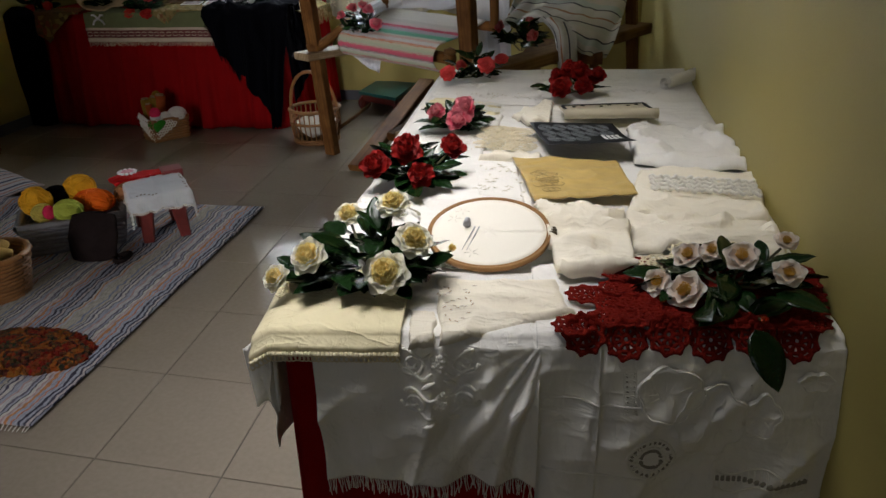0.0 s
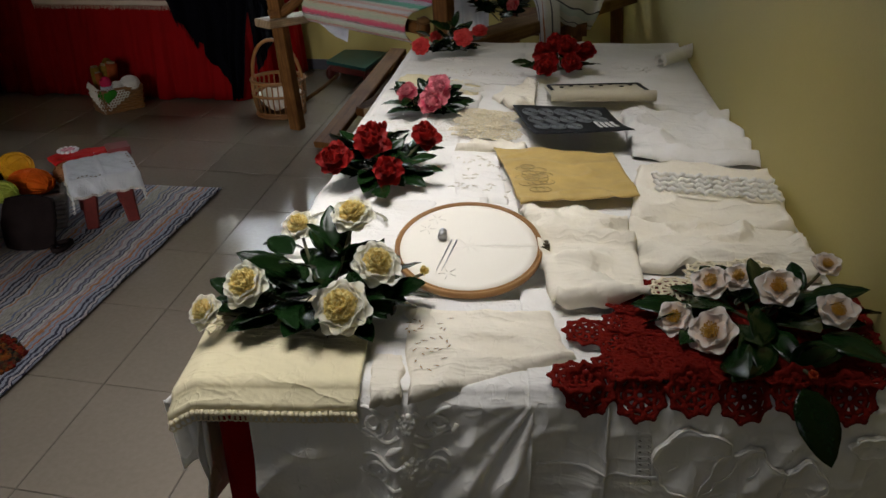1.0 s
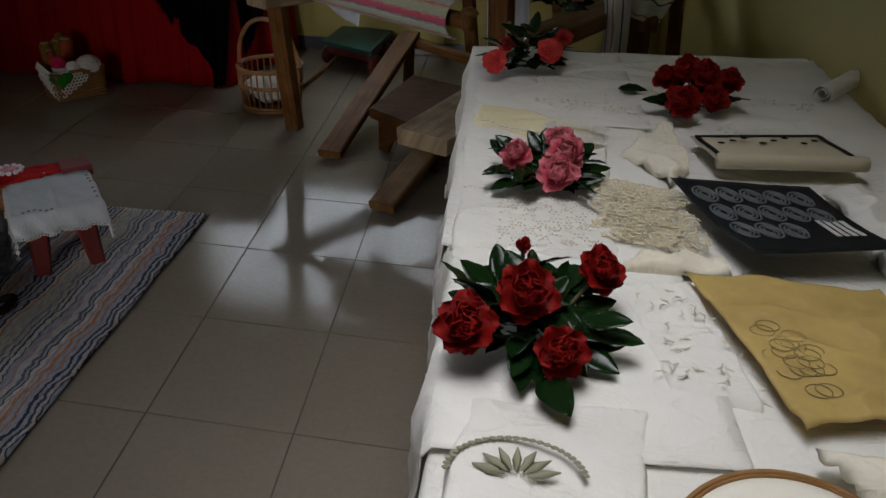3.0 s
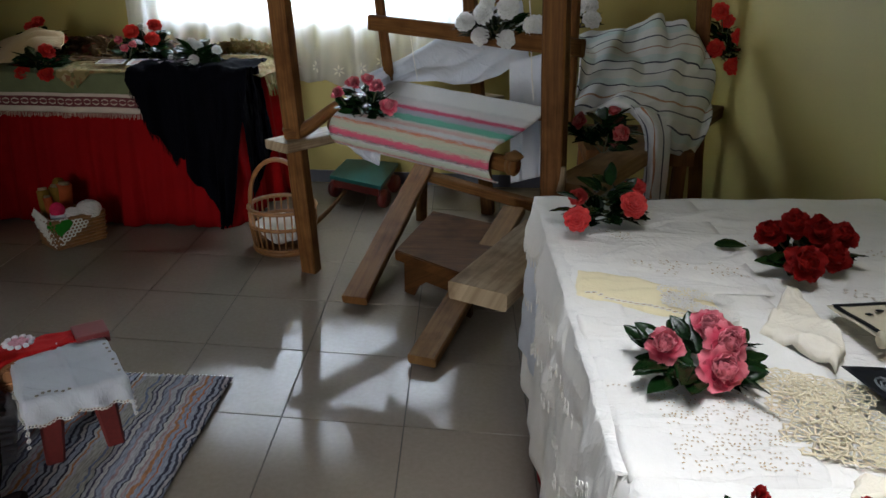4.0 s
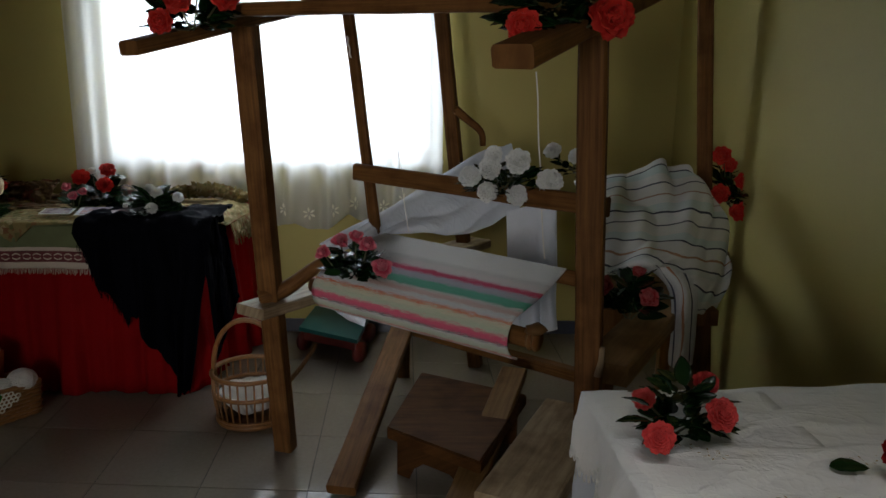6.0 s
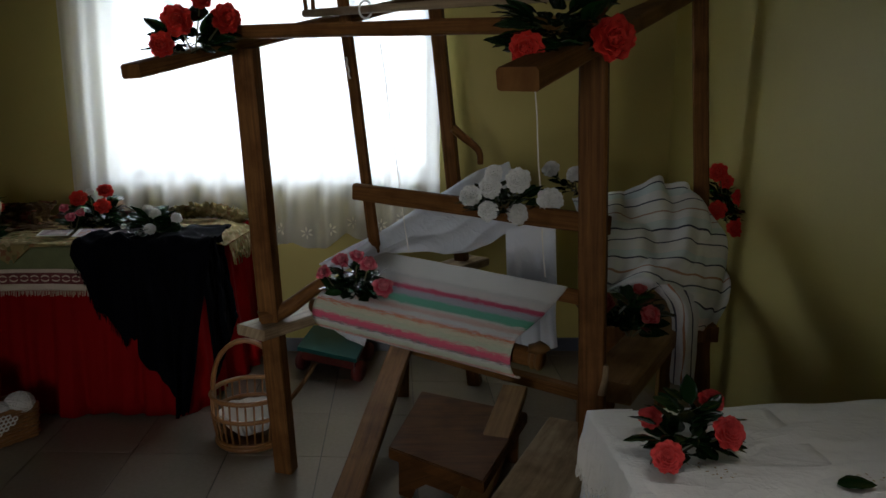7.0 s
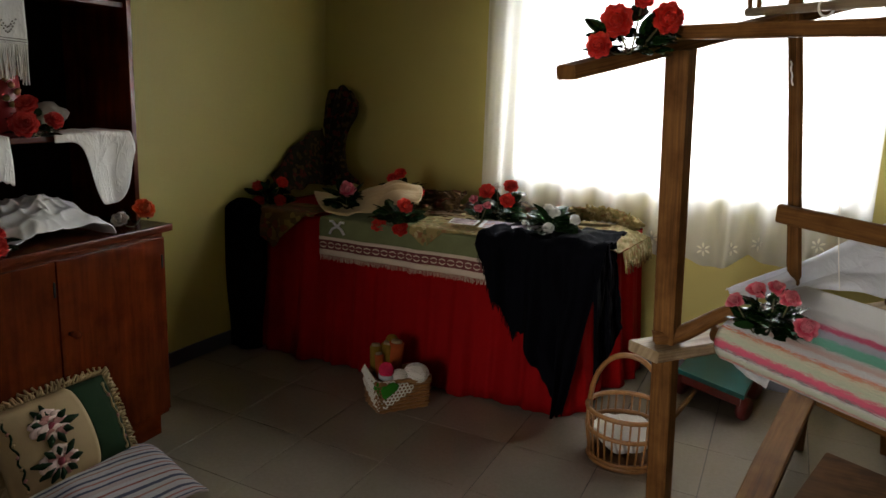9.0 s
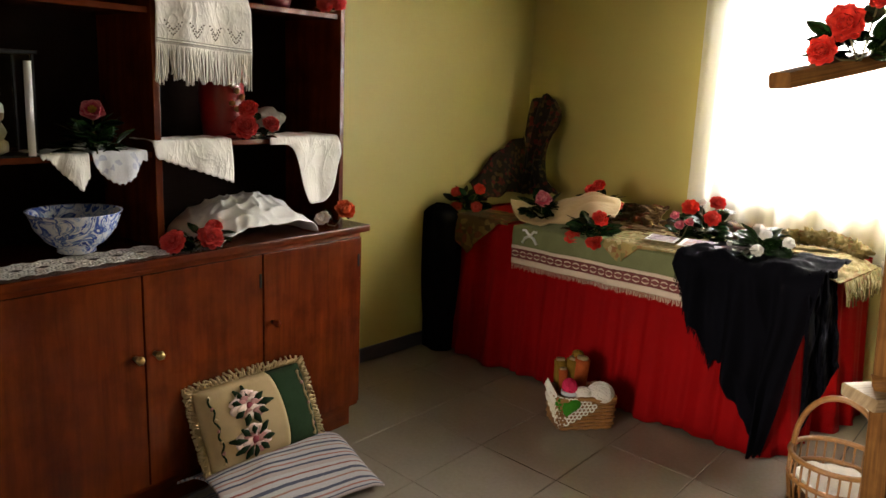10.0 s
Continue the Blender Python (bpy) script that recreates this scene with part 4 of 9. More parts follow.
# openwork outlines of the cutwork sheet: leaves, a wheel and a ladder border
# Solid beads in this colour stand in for the shade in open gaps.
GAP = plain("openwork_gap_shade", (0.30, 0.28, 0.24), 0.9, 0.1)
CUT = plain("grey_openwork", (0.70, 0.66, 0.56), 0.9, 0.1)
bm = bmesh.new()
for cu, cv, ru, rv, n in ((0.40, 0.598, 0.082, 0.050, 13),):
    pts = [on_cloth(cut_fn, cu + ru * math.cos(2 * math.pi * i / 30), cv + rv * math.sin(2 * math.pi * i / 30), 0.002) for i in range(31)]
    tube(bm, pts, 0.003, 5)
    pts = [on_cloth(cut_fn, cu + 0.6 * ru * math.cos(2 * math.pi * i / 24), cv + 0.6 * rv * math.sin(2 * math.pi * i / 24), 0.002) for i in range(25)]
    tube(bm, pts, 0.0022, 5)
    for i in range(n):
        a = 2 * math.pi * i / n
        tube(bm, [on_cloth(cut_fn, cu + k * ru * math.cos(a + 0.2 * k), cv + k * rv * math.sin(a + 0.2 * k), 0.002) for k in (0.6, 0.8, 1.0)], 0.0022, 4)
part("openwork_wheel", bm, LACE, sheet_ob, "corded white wheel of the cutwork")
bm = bmesh.new()
for i in range(17):
    t = i / 16
    a, b = on_cloth(cut_fn, 0.628 + 0.31 * t, 0.635 + 0.012 * math.sin(9 * t), 0.002), on_cloth(cut_fn, 0.628 + 0.31 * t, 0.672 + 0.012 * math.sin(9 * t + 1), 0.002)
    tube(bm, [a, b], 0.0018, 4)
for vv in (0.632, 0.675):
    tube(bm, [on_cloth(cut_fn, 0.628 + 0.31 * i / 16, vv + 0.012 * math.sin(9 * i / 16), 0.002) for i in range(17)], 0.0024, 4)
part("openwork_ladder", bm, LACE, sheet_ob, "corded white ladder border of the cutwork")
bm = bmesh.new()
rnd = random.Random(8)
for i in range(44):
    a = 2 * math.pi * i / 22 + 0.1 * (i // 22)
    k = 0.84 if i < 22 else 0.42
    p = on_cloth(cut_fn, 0.40 + k * 0.082 * math.cos(a), 0.598 + k * 0.050 * math.sin(a), 0.0012)
    blob(bm, p, 0.0046, (1, 0.25, 1), sub=1, seed=i)
for i in range(16):
    blob(bm, on_cloth(cut_fn, 0.638 + 0.31 * i / 16, 0.655, 0.0012), 0.008, (1, 0.25, 0.9), sub=1, seed=i)
for k, (u0, v0, u1, v1, r) in enumerate(((0.700, 0.480, 0.715, 0.520, 0.006), (0.728, 0.474, 0.742, 0.512, 0.006), (0.482, 0.470, 0.512, 0.455, 0.004), (0.520, 0.448, 0.545, 0.470, 0.003), (0.690, 0.400, 0.712, 0.430, 0.004), (0.86, 0.396, 0.915, 0.402, 0.004), (0.93, 0.396, 0.965, 0.384, 0.003))):
    tube(bm, [on_cloth(cut_fn, u0 + (u1 - u0) * t + 0.006 * math.sin(math.pi * t), v0 + (v1 - v0) * t, 0.0002 - r * 0.6) for t in [i / 8 for i in range(9)]], r, 6, taper=lambda f: 0.15 + 0.85 * math.sin(math.pi * f))
for i in range(18):
    t = (i // 2 + 0.5) / 9
    blob(bm, on_cloth(cut_fn, 0.298 + 0.026 * (i % 2) + 0.010 * t, 0.385 + 0.098 * t, 0.0008), 0.0042, (1, 0.3, 0.8), sub=1, seed=i)
tagged(part("openwork_gap", bm, GAP, sheet_ob, "small solid beads coloured as the shade between the threads"), kind="stuff")
bm = bmesh.new()
for u0 in (0.2,):
    sheet(bm, lambda u, v: on_cloth(cut_fn, u0 + 0.006 * u, 0.3 + 0.68 * v, 0.003), 2, 30, 0.002)
for vv in (0.45, 0.63, 0.8):
    sheet(bm, lambda u, v: on_cloth(cut_fn, 0.02 + 0.4 * u, vv + 0.006 * v + 0.02 * u, 0.0025), 20, 2, 0.002)
part("ironed_crease", bm, LINEN, sheet_ob)


def applied_leaf(centre, size, lobes, depth, turn, veins, squash=1.0):
    """A scalloped leaf of doubled linen sewn on the sheet, with a corded edge and stitched veins."""
    def at(a, k, out):
        r = size * k * (1 - depth * abs(math.sin(lobes * (a - turn) / 2)) ** 3 * (1 if k > 0.6 else k / 0.6))
        return on_cloth(cut_fn, centre[0] + r * math.cos(a) / 0.496, centre[1] + squash * r * math.sin(a) / 0.81, out)

    bm = bmesh.new()
    n = 72
    rings = [[bm.verts.new(at(2 * math.pi * i / n, k, out)) for i in range(n)] for k, out in ((0.06, 0.006), (0.30, 0.007), (0.62, 0.009), (0.86, 0.012), (0.97, 0.0125), (1.0, 0.004))]
    for p, q in zip(rings, rings[1:]):
        for i in range(n):
            bm.faces.new((p[i], p[(i + 1) % n], q[(i + 1) % n], q[i]))
    bm.faces.new(list(reversed(rings[0])))
    leaf_ = part("applied_leaf", bm, LINEN, sheet_ob, "scalloped leaf of doubled linen sewn on")
    bm = bmesh.new()
    tube(bm, [at(2 * math.pi * i / n, 0.99, 0.0125) for i in range(n + 1)], 0.0016, 5)
    for a in veins:
        tube(bm, [at(a + 0.12 * k, k, 0.0075 + 0.0065 * max(0, k - 0.4)) for k in (0.35, 0.55, 0.75, 0.93)], 0.0013, 4)
    part("corded_edge", bm, LACE, leaf_)


applied_leaf((0.590, 0.500), 0.062, 7, 0.16, 0.5, (0.4, 1.2, 2.1, 2.9, 4.0, 5.2), 1.18)
applied_leaf((0.452, 0.437), 0.060, 6, 0.10, 0.2, (0.1, 0.5, 2.6, 3.0, 5.7, 6.1), 0.86)
applied_leaf((0.752, 0.488), 0.030, 5, 0.20, 1.0, (0.7, 2.2, 3.8), 1.5)
applied_leaf((0.905, 0.405), 0.030, 6, 0.18, 0.0, (0.4, 2.8), 0.6)
# insertion of lace let into the sheet
bm = bmesh.new()
for u0 in (0.287, 0.331):
    tube(bm, [on_cloth(cut_fn, u0 + 0.011 * i / 12, 0.381 + 0.105 * i / 12, 0.002) for i in range(13)], 0.0014, 4)
for i in range(9):
    t = (i + 0.5) / 9
    ring_tube(bm, on_cloth(cut_fn, 0.309 + 0.011 * t, 0.381 + 0.105 * t, 0.002), 0.0085, 0.0042, 0.0011, NEAR, (0, 0, 1), 12, 4)
    tube(bm, [on_cloth(cut_fn, 0.287 + 0.011 * t, 0.376 + 0.105 * t, 0.002), on_cloth(cut_fn, 0.331 + 0.011 * t, 0.386 + 0.105 * t, 0.002)], 0.001, 4)
part("lace_insertion", bm, LACE, sheet_ob, "narrow lace let into the linen")

cream, cream_fn = hang("cream_cloth", "cream yellow cloth with crocheted edging over the table corner", CREAM, -0.035, 0.225, 0.19, 0.036, 0.772, 0.006, 7.7, gap=0.03, lift=0.05, droop=0.5)
bm = bmesh.new()
for i in range(34):
    p = Vector(cream_fn((i + 0.5) / 34, 1.0)) + Vector((0, 0, -0.005))
    blob(bm, p + NOUT * 0.002, 0.0055, sub=1, seed=i)
    ring_tube(bm, p + Vector((0, 0, -0.009)) + NOUT * 0.002, 0.005, 0.005, 0.0014, NEAR, (0, 0, 1), 8, 4)
part("crochet_edging", bm, ECRU, cream, "ecru crocheted bobble edging")
bm = bmesh.new()
for i in range(15):
    for j in range(3):
        ring_tube(bm, Vector(cream_fn(0.05 + 0.054 * i + 0.027 * (j % 2), 0.20 + 0.055 * j)) + Vector((0, 0, 0.0035)), 0.0068, 0.0064, 0.0012, n=12, sides=4)
    u0 = 0.05 + 0.054 * i
    tube(bm, [Vector(cream_fn(u0 + 0.054 * k / 6, 0.345 + 0.05 * math.sin(math.pi * k / 6))) + Vector((0, 0, 0.0035)) for k in range(7)], 0.0013, 4)
part("lace_inset", bm, ECRU, cream, "ecru bobbin lace band")
side_fall("white_cloth_corner", "corner of a white cloth hanging below the cream one", LINEN, -0.01, 0.16, 0.05, 0.25, 0.757, 21)

fold_ob, fold_fn = spread("folded_linen", "folded ivory linen napkin with cutwork corner at the table edge", IVORY, [(0.989, 0.828, 0.772), (1.211, 0.949, 0.772), (1.171, 1.059, 0.772), (0.939, 1.044, 0.772)], 0.772, 0.006, 9, 3)
spread("small_napkin", "small ivory napkin with frayed edge", IVORY, [(0.938, 0.821, 0.772), (0.979, 0.830, 0.772), (0.969, 0.923, 0.772), (0.918, 0.927, 0.772)], 0.774, 0.004, 9, 5, 14, 14)
spread("ivory_cloth", "crumpled ivory linen cloth beside the embroidery hoop", IVORY, [(1.176, 1.061, 0.775), (1.321, 1.090, 0.775), (1.300, 1.409, 0.775), (1.092, 1.423, 0.775)], 0.792, 0.012, 11, 8, 44, 40)
spread("white_towel", "white drawn thread towel folded across the table", IVORY, [(1.314, 1.243, 0.772), (1.614, 1.240, 0.772), (1.620, 1.431, 0.772), (1.301, 1.416, 0.772)], 0.772, 0.010, 9, 12, 50, 30)
spread("ivory_towel", "folded ivory towel with knotted lace bands beside the wall", IVORY, [(1.307, 1.406, 0.772), (1.619, 1.424, 0.772), (1.635, 1.743, 0.772), (1.344, 1.757, 0.772)], 0.774, 0.008, 8, 15, 50, 34)
spread("white_sheet_fold", "white linen folded at the far end of the table", LINEN, [(1.339, 1.828, 0.772), (1.627, 1.778, 0.772), (1.618, 2.184, 0.772), (1.324, 2.169, 0.772)], 0.770, 0.012, 7, 18, 50, 34)
far_cloth, far_fn = spread("white_cloth_far", "white cloth laid over the far end of the table", LINEN, [(0.700, 2.590, 0.765), (1.606, 2.275, 0.765), (1.612, 3.190, 0.765), (0.610, 3.105, 0.765)], 0.762, 0.0055, 5, 22, 80, 60)
leaf_cloth, _ = spread("embroidered_cloth", "white cloth with traced leaf embroidery beneath the hoop", LINEN, [(0.676, 1.218, 0.768), (0.893, 1.242, 0.768), (0.924, 1.485, 0.768), (0.703, 1.485, 0.768)], 0.768, 0.004, 7, 25, 36, 30)
spray_cloth, _ = spread("patterned_cloth", "white cutwork cloth with scattered openwork sprays", LINEN, [(0.953, 1.527, 0.768), (1.068, 1.509, 0.768), (1.019, 1.807, 0.768), (0.903, 1.774, 0.768)], 0.769, 0.004, 9, 27, 30, 30)
yellow_ob, yellow_fn = spread("yellowed_cloth", "pale yellow strip of old cloth across the table", CREAM, [(0.616, 2.435, 0.770), (0.904, 2.295, 0.770), (0.902, 2.460, 0.770), (0.629, 2.581, 0.770)], 0.771, 0.004, 8, 29, 30, 14)
spread("twisted_cloth", "ivory cloth twisted loosely beside the pattern sheets", IVORY, [(0.949, 2.301, 0.770), (1.037, 2.162, 0.770), (1.084, 2.240, 0.770), (1.084, 2.520, 0.770)], 0.776, 0.009, 9, 31, 30, 20)
spread("ivory_napkin", "ivory napkin lying under the black pattern sheet", IVORY, [(0.903, 1.807, 0.770), (1.085, 1.822, 0.770), (1.085, 1.884, 0.770), (0.941, 1.862, 0.770)], 0.774, 0.006, 12, 33, 24, 14)


eyelet_cloth, eyelet_fn = spread("eyelet_cloth", "white cotton cloth with a lattice of small eyelets beneath the camellias", LINEN, [(0.640, 1.845, 0.770), (0.915, 1.835, 0.770), (0.925, 2.325, 0.770), (0.610, 2.350, 0.770)], 0.771, 0.005, 7, 51, 50, 60)
# Brown that stands in for the shade down each eyelet.
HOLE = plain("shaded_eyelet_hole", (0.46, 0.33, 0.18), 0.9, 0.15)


def eyelets(ob, fn, spots, size=0.0026, rim=0.0009):
    """Discs coloured as shaded holes, with corded rims; spots: (u, v, turn, length to width)."""
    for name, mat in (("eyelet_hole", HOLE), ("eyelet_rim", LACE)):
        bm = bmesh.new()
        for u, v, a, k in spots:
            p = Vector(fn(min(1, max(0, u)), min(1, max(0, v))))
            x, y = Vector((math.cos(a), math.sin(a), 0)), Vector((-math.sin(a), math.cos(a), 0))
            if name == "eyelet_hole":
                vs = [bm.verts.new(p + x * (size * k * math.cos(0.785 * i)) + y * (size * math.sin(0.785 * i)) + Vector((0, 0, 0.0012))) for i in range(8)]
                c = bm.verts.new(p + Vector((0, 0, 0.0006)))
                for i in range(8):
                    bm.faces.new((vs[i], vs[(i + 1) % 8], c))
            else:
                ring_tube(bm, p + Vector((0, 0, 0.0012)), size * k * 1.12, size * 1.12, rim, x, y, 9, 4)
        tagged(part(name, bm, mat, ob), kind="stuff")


def spray(u0, v0, n, r, seed):
    """Eyelets set like petals round a few small centres."""
    rnd = random.Random(seed)
    out = []
    for _ in range(n):
        cu, cv, a0 = u0 + rnd.uniform(-r, r), v0 + rnd.uniform(-r, r), rnd.uniform(0, 6)
        for i in range(5):
            a = a0 + 1.05 * i
            out.append((cu + 0.022 * math.cos(a), cv + 0.022 * math.sin(a), a, 2.0))
        out.append((cu, cv, 0, 1.0))
    return out


rnd = random.Random(31)
lattice = [(0.28 + 0.026 * i + 0.013 * (j % 2) + rnd.uniform(-0.006, 0.006), 0.05 + 0.022 * j + rnd.uniform(-0.005, 0.005), rnd.uniform(0, 3), rnd.uniform(1.0, 1.9)) for i in range(24) for j in range(19) if (i // 3 + j // 3) % 2 or rnd.random() < 0.25]
eyelets(eyelet_cloth, eyelet_fn, lattice + [(0.05 + 0.032 * i, 0.47 + 0.012 * math.sin(i), 0.3, 1.5) for i in range(24)] + spray(0.75, 0.72, 7, 0.16, 3), 0.0017, 0.0006)
eyelets(far_cloth, far_fn, spray(0.16, 0.10, 5, 0.06, 5) + spray(0.30, 0.16, 4, 0.05, 6) + spray(0.62, 0.12, 4, 0.06, 7) + spray(0.40, 0.55, 3, 0.08, 8) + spray(0.75, 0.5, 3, 0.08, 9) + spray(0.10, 0.45, 3, 0.05, 10), 0.0026)
eyelets(yellow_ob, yellow_fn, spray(0.75, 0.5, 6, 0.16, 12) + [(0.1 + 0.04 * i, 0.12, 0.2, 1.6) for i in range(20)], 0.0036)
leafy = [(0.16 + 0.10 * math.cos(a), 0.38 + 0.16 * math.sin(a), a + 1.2, 3.2) for a in [0.5 * i for i in range(12)]] + [(0.07 + 0.05 * math.cos(a), 0.78 + 0.09 * math.sin(a), a + 1.0, 3.0) for a in [0.8 * i for i in range(8)]]
eyelets(fold_ob, fold_fn, leafy + [(0.16 + 0.025 * i, 0.36 + 0.03 * (i % 2), 0.4 * i, 2.6) for i in range(-2, 3)] + [(0.24, 0.80, 0.3, 3.0), (0.32, 0.86, 0.2, 3.0), (0.25, 0.62, 1.4, 2.4), (0.24, 0.70, 1.4, 2.4)], 0.0016, 0.0004)

# knotted lace bands on the ivory towel
bm = bmesh.new()
ca, cb = Vector((1.365, 1.639, 0.790)), Vector((1.605, 1.617, 0.790))
for k in range(4):
    off = Vector((0.004, -0.028 * k, 0))
    pts = [ca.lerp(cb, i / 40) + off + Vector((0, 0.004 * math.sin(i * 1.3 + k), 0.003 * math.sin(i * 2.1 + k))) for i in range(41)]
    tube(bm, pts, 0.0048, 6)
    for i in range(0, 41, 2):
        blob(bm, pts[i], 0.0062, sub=1, seed=i + k)
tagged(part("lace_band", bm, LACE, None, "bands of knotted white lace lying on the folded towel"), category="lace")

# rolled cloths
def roll(name, label, mat, p0, p1, r, seed=0, cat="cloth"):
    p0, p1 = Vector(p0), Vector(p1)
    ax = (p1 - p0).normalized()
    a = ax.cross(Vector((0, 0, 1))).normalized()

    def fn(u, v):
        t = v * 4.4 * math.pi
        rr = r * (0.35 + 0.65 * v) * (1 + 0.07 * noise.noise(Vector((u * 4, v * 6, seed))))
        p = p0.lerp(p1, u) + a * (rr * math.cos(t)) + Vector((0, 0, 1)) * (rr * math.sin(t))
        return p

    bm = bmesh.new()
    sheet(bm, fn, 24, 60, 0.0015)
    return tagged(part(name, bm, mat, None, label), category=cat)


roll("rolled_cloth", "white linen rolled up at the far corner of the table", LINEN, (1.480, 2.736, 0.790), (1.596, 2.862, 0.800), 0.028, 3)

# ---- things on the long table ----
HC0 = Vector((1.021, 1.212, 0.801))
HX = Vector((0.997, 0.07, 0.0)).normalized()
HY = Vector((-0.07, 0.972, 0.21)).normalized()
HN = HX.cross(HY).normalized()
hoop = thing("embroidery_hoop", HC0 - Vector((0, 0.11, 0.04)), "round wooden embroidery hoop with stretched white linen", "embroidery hoop")
HOOPWOOD = wooden("hoop_beech", (0.28, 0.14, 0.05), (0.46, 0.27, 0.12), 0.4)
R0 = 0.1255
for rr, wd, nm in ((R0, 0.0020, "outer_ring"), (R0 - 0.0050, 0.0016, "inner_ring")):
    bm = bmesh.new()
    rings = []
    n = 72
    for i in range(n):
        a = 2 * math.pi * i / n
        d = HX * math.cos(a) + HY * math.sin(a)
        c = HC0 + d * rr
        rings.append([bm.verts.new(c + d * x + HN * z) for x, z in ((-wd, -0.006), (wd, -0.006), (wd + 0.0006, 0), (wd, 0.005), (-wd, 0.005), (-wd - 0.0006, 0))])
    for i in range(n):
        q = rings[(i + 1) % n]
        for k in range(6):
            bm.faces.new((rings[i][k], rings[i][(k + 1) % 6], q[(k + 1) % 6], q[k]))
    part(nm, bm, HOOPWOOD, hoop)
bm = bmesh.new()
sheet(bm, lambda u, v: HC0 + (HX * math.cos(2 * math.pi * u) + HY * math.sin(2 * math.pi * u)) * (0.119 * v) + HN * (0.002 + wrinkle(u * 3, v, 0.0006)), 48, 8, 0.001)
part("stretched_linen", bm, plain("taut_ivory_linen", (0.85, 0.81, 0.71), 0.85, 0.03, 5, 500, 0.15), hoop, "taut ivory linen with traced initials")
bm = bmesh.new()
cl = HC0 + HX * (R0 + 0.004) + HN * 0.0
for s in (-1, 1):
    solid_box(bm, (-0.006, 0.004 * s - 0.002, -0.008), (0.010, 0.004 * s + 0.002, 0.008), 0.001)
tube(bm, [(0.004, -0.014, 0), (0.004, 0.016, 0)], 0.0025, 8)
blob(bm, (0.004, 0.018, 0), 0.005, sub=1, rough=0)
for v in bm.verts:
    v.co = cl + HX * v.co.x + HY * v.co.y + HN * v.co.z
part("screw_clasp", bm, plain("dark_brass", (0.10, 0.08, 0.05), 0.4, 0.2, metal=1.0), hoop, "dark metal tightening screw")
bm = bmesh.new()
rnd = random.Random(4)
for cx, cy, k in ((-0.075, 0.045, 0), (-0.06, 0.075, 1), (-0.03, -0.075, 2)):
    for q in range(5):
        pts = [HC0 + HX * (cx + (0.004 + 0.012 * t) * math.cos(q * 1.26 + k)) + HY * (cy + (0.004 + 0.012 * t) * math.sin(q * 1.26 + k)) + HN * 0.0035 for t in (0, 0.5, 1)]
        tube(bm, pts, 0.0009, 4)
tagged(part("traced_pattern", bm, plain("grey_thread", (0.79, 0.75, 0.66), 0.8), hoop), kind="stuff")
bm = bmesh.new()
tp = HC0 + HX * -0.046 + HY * 0.020 + HN * 0.012
pr = [(0.0085, -0.010), (0.0078, -0.002), (0.0066, 0.008), (0.004, 0.0115), (0.0, 0.0125)]
rings = []
for r, h in pr[:-1]:
    rings.append([bm.verts.new(tp + HX * (r * math.cos(2 * math.pi * k / 14)) + HN * (r * math.sin(2 * math.pi * k / 14)) + HY * h) for k in range(14)])
for q0, q1 in zip(rings, rings[1:]):
    for k in range(14):
        bm.faces.new((q0[k], q0[(k + 1) % 14], q1[(k + 1) % 14], q1[k]))
bm.faces.new(rings[-1])
bm.faces.new(list(reversed(rings[0])))
tagged(part("thimble", bm, STEEL, None, "small steel thimble lying on the hoop linen"), category="thimble")
bm = bmesh.new()
for k, (dx, dy) in enumerate(((-0.050, -0.07), (-0.041, -0.072))):
    tube(bm, [HC0 + HX * (dx + 0.02) + HY * 0.012 + HN * 0.005, HC0 + HX * dx + HY * dy + HN * 0.005], 0.0012, 6, taper=lambda f: 1.3 - f)
tagged(part("needle", bm, STEEL, None, "steel needles lying on the stretched linen"), category="needle")

# red crochet runner with scalloped openwork edge
def motif_mesh(name, mat, thread=0.05, spokes=8):
    bm = bmesh.new()
    ring_tube(bm, (0, 0, 0), 0.2, 0.2, thread * 1.2, n=14, sides=5)
    ring_tube(bm, (0, 0, 0), 0.58, 0.58, thread * 1.1, n=24, sides=5)
    ring_tube(bm, (0, 0, 0), 0.80, 0.80, thread * 0.7, n=28, sides=5)
    for i in range(spokes):
        a = 2 * math.pi * i / spokes
        c, s = math.cos(a), math.sin(a)
        tube(bm, [(0.2 * c, 0.2 * s, 0), (0.58 * c, 0.58 * s, 0.02)], thread, 5)
        b = a + math.pi / spokes
        tube(bm, [(0.58 * c, 0.58 * s, 0), (0.86 * math.cos(a + 0.1), 0.86 * math.sin(a + 0.1), 0.02), (0.98 * math.cos(b), 0.98 * math.sin(b), 0), (0.86 * math.cos(b + 0.29), 0.86 * math.sin(b + 0.29), 0.02), (0.58 * math.cos(a + 2 * math.pi / spokes), 0.58 * math.sin(a + 2 * math.pi / spokes), 0)], thread * 1.15, 5)
        blob(bm, (0.97 * math.cos(b), 0.97 * math.sin(b), 0), thread * 1.5, sub=1)
    for v in bm.verts:
        v.co.z *= 0.45
    me = bpy.data.meshes.new(name)
    bm.to_mesh(me)
    bm.free()
    me.materials.append(mat)
    me.shade_smooth()
    return me


REDMOTIF = motif_mesh("motif", REDTHREAD, 0.105, 9)
LACEMOTIF = motif_mesh("motif", LACE, 0.052, 10)
ECRUMOTIF = motif_mesh("motif", ECRU, 0.062, 13)
FINEMOTIF = motif_mesh("motif", ECRU, 0.040, 15)


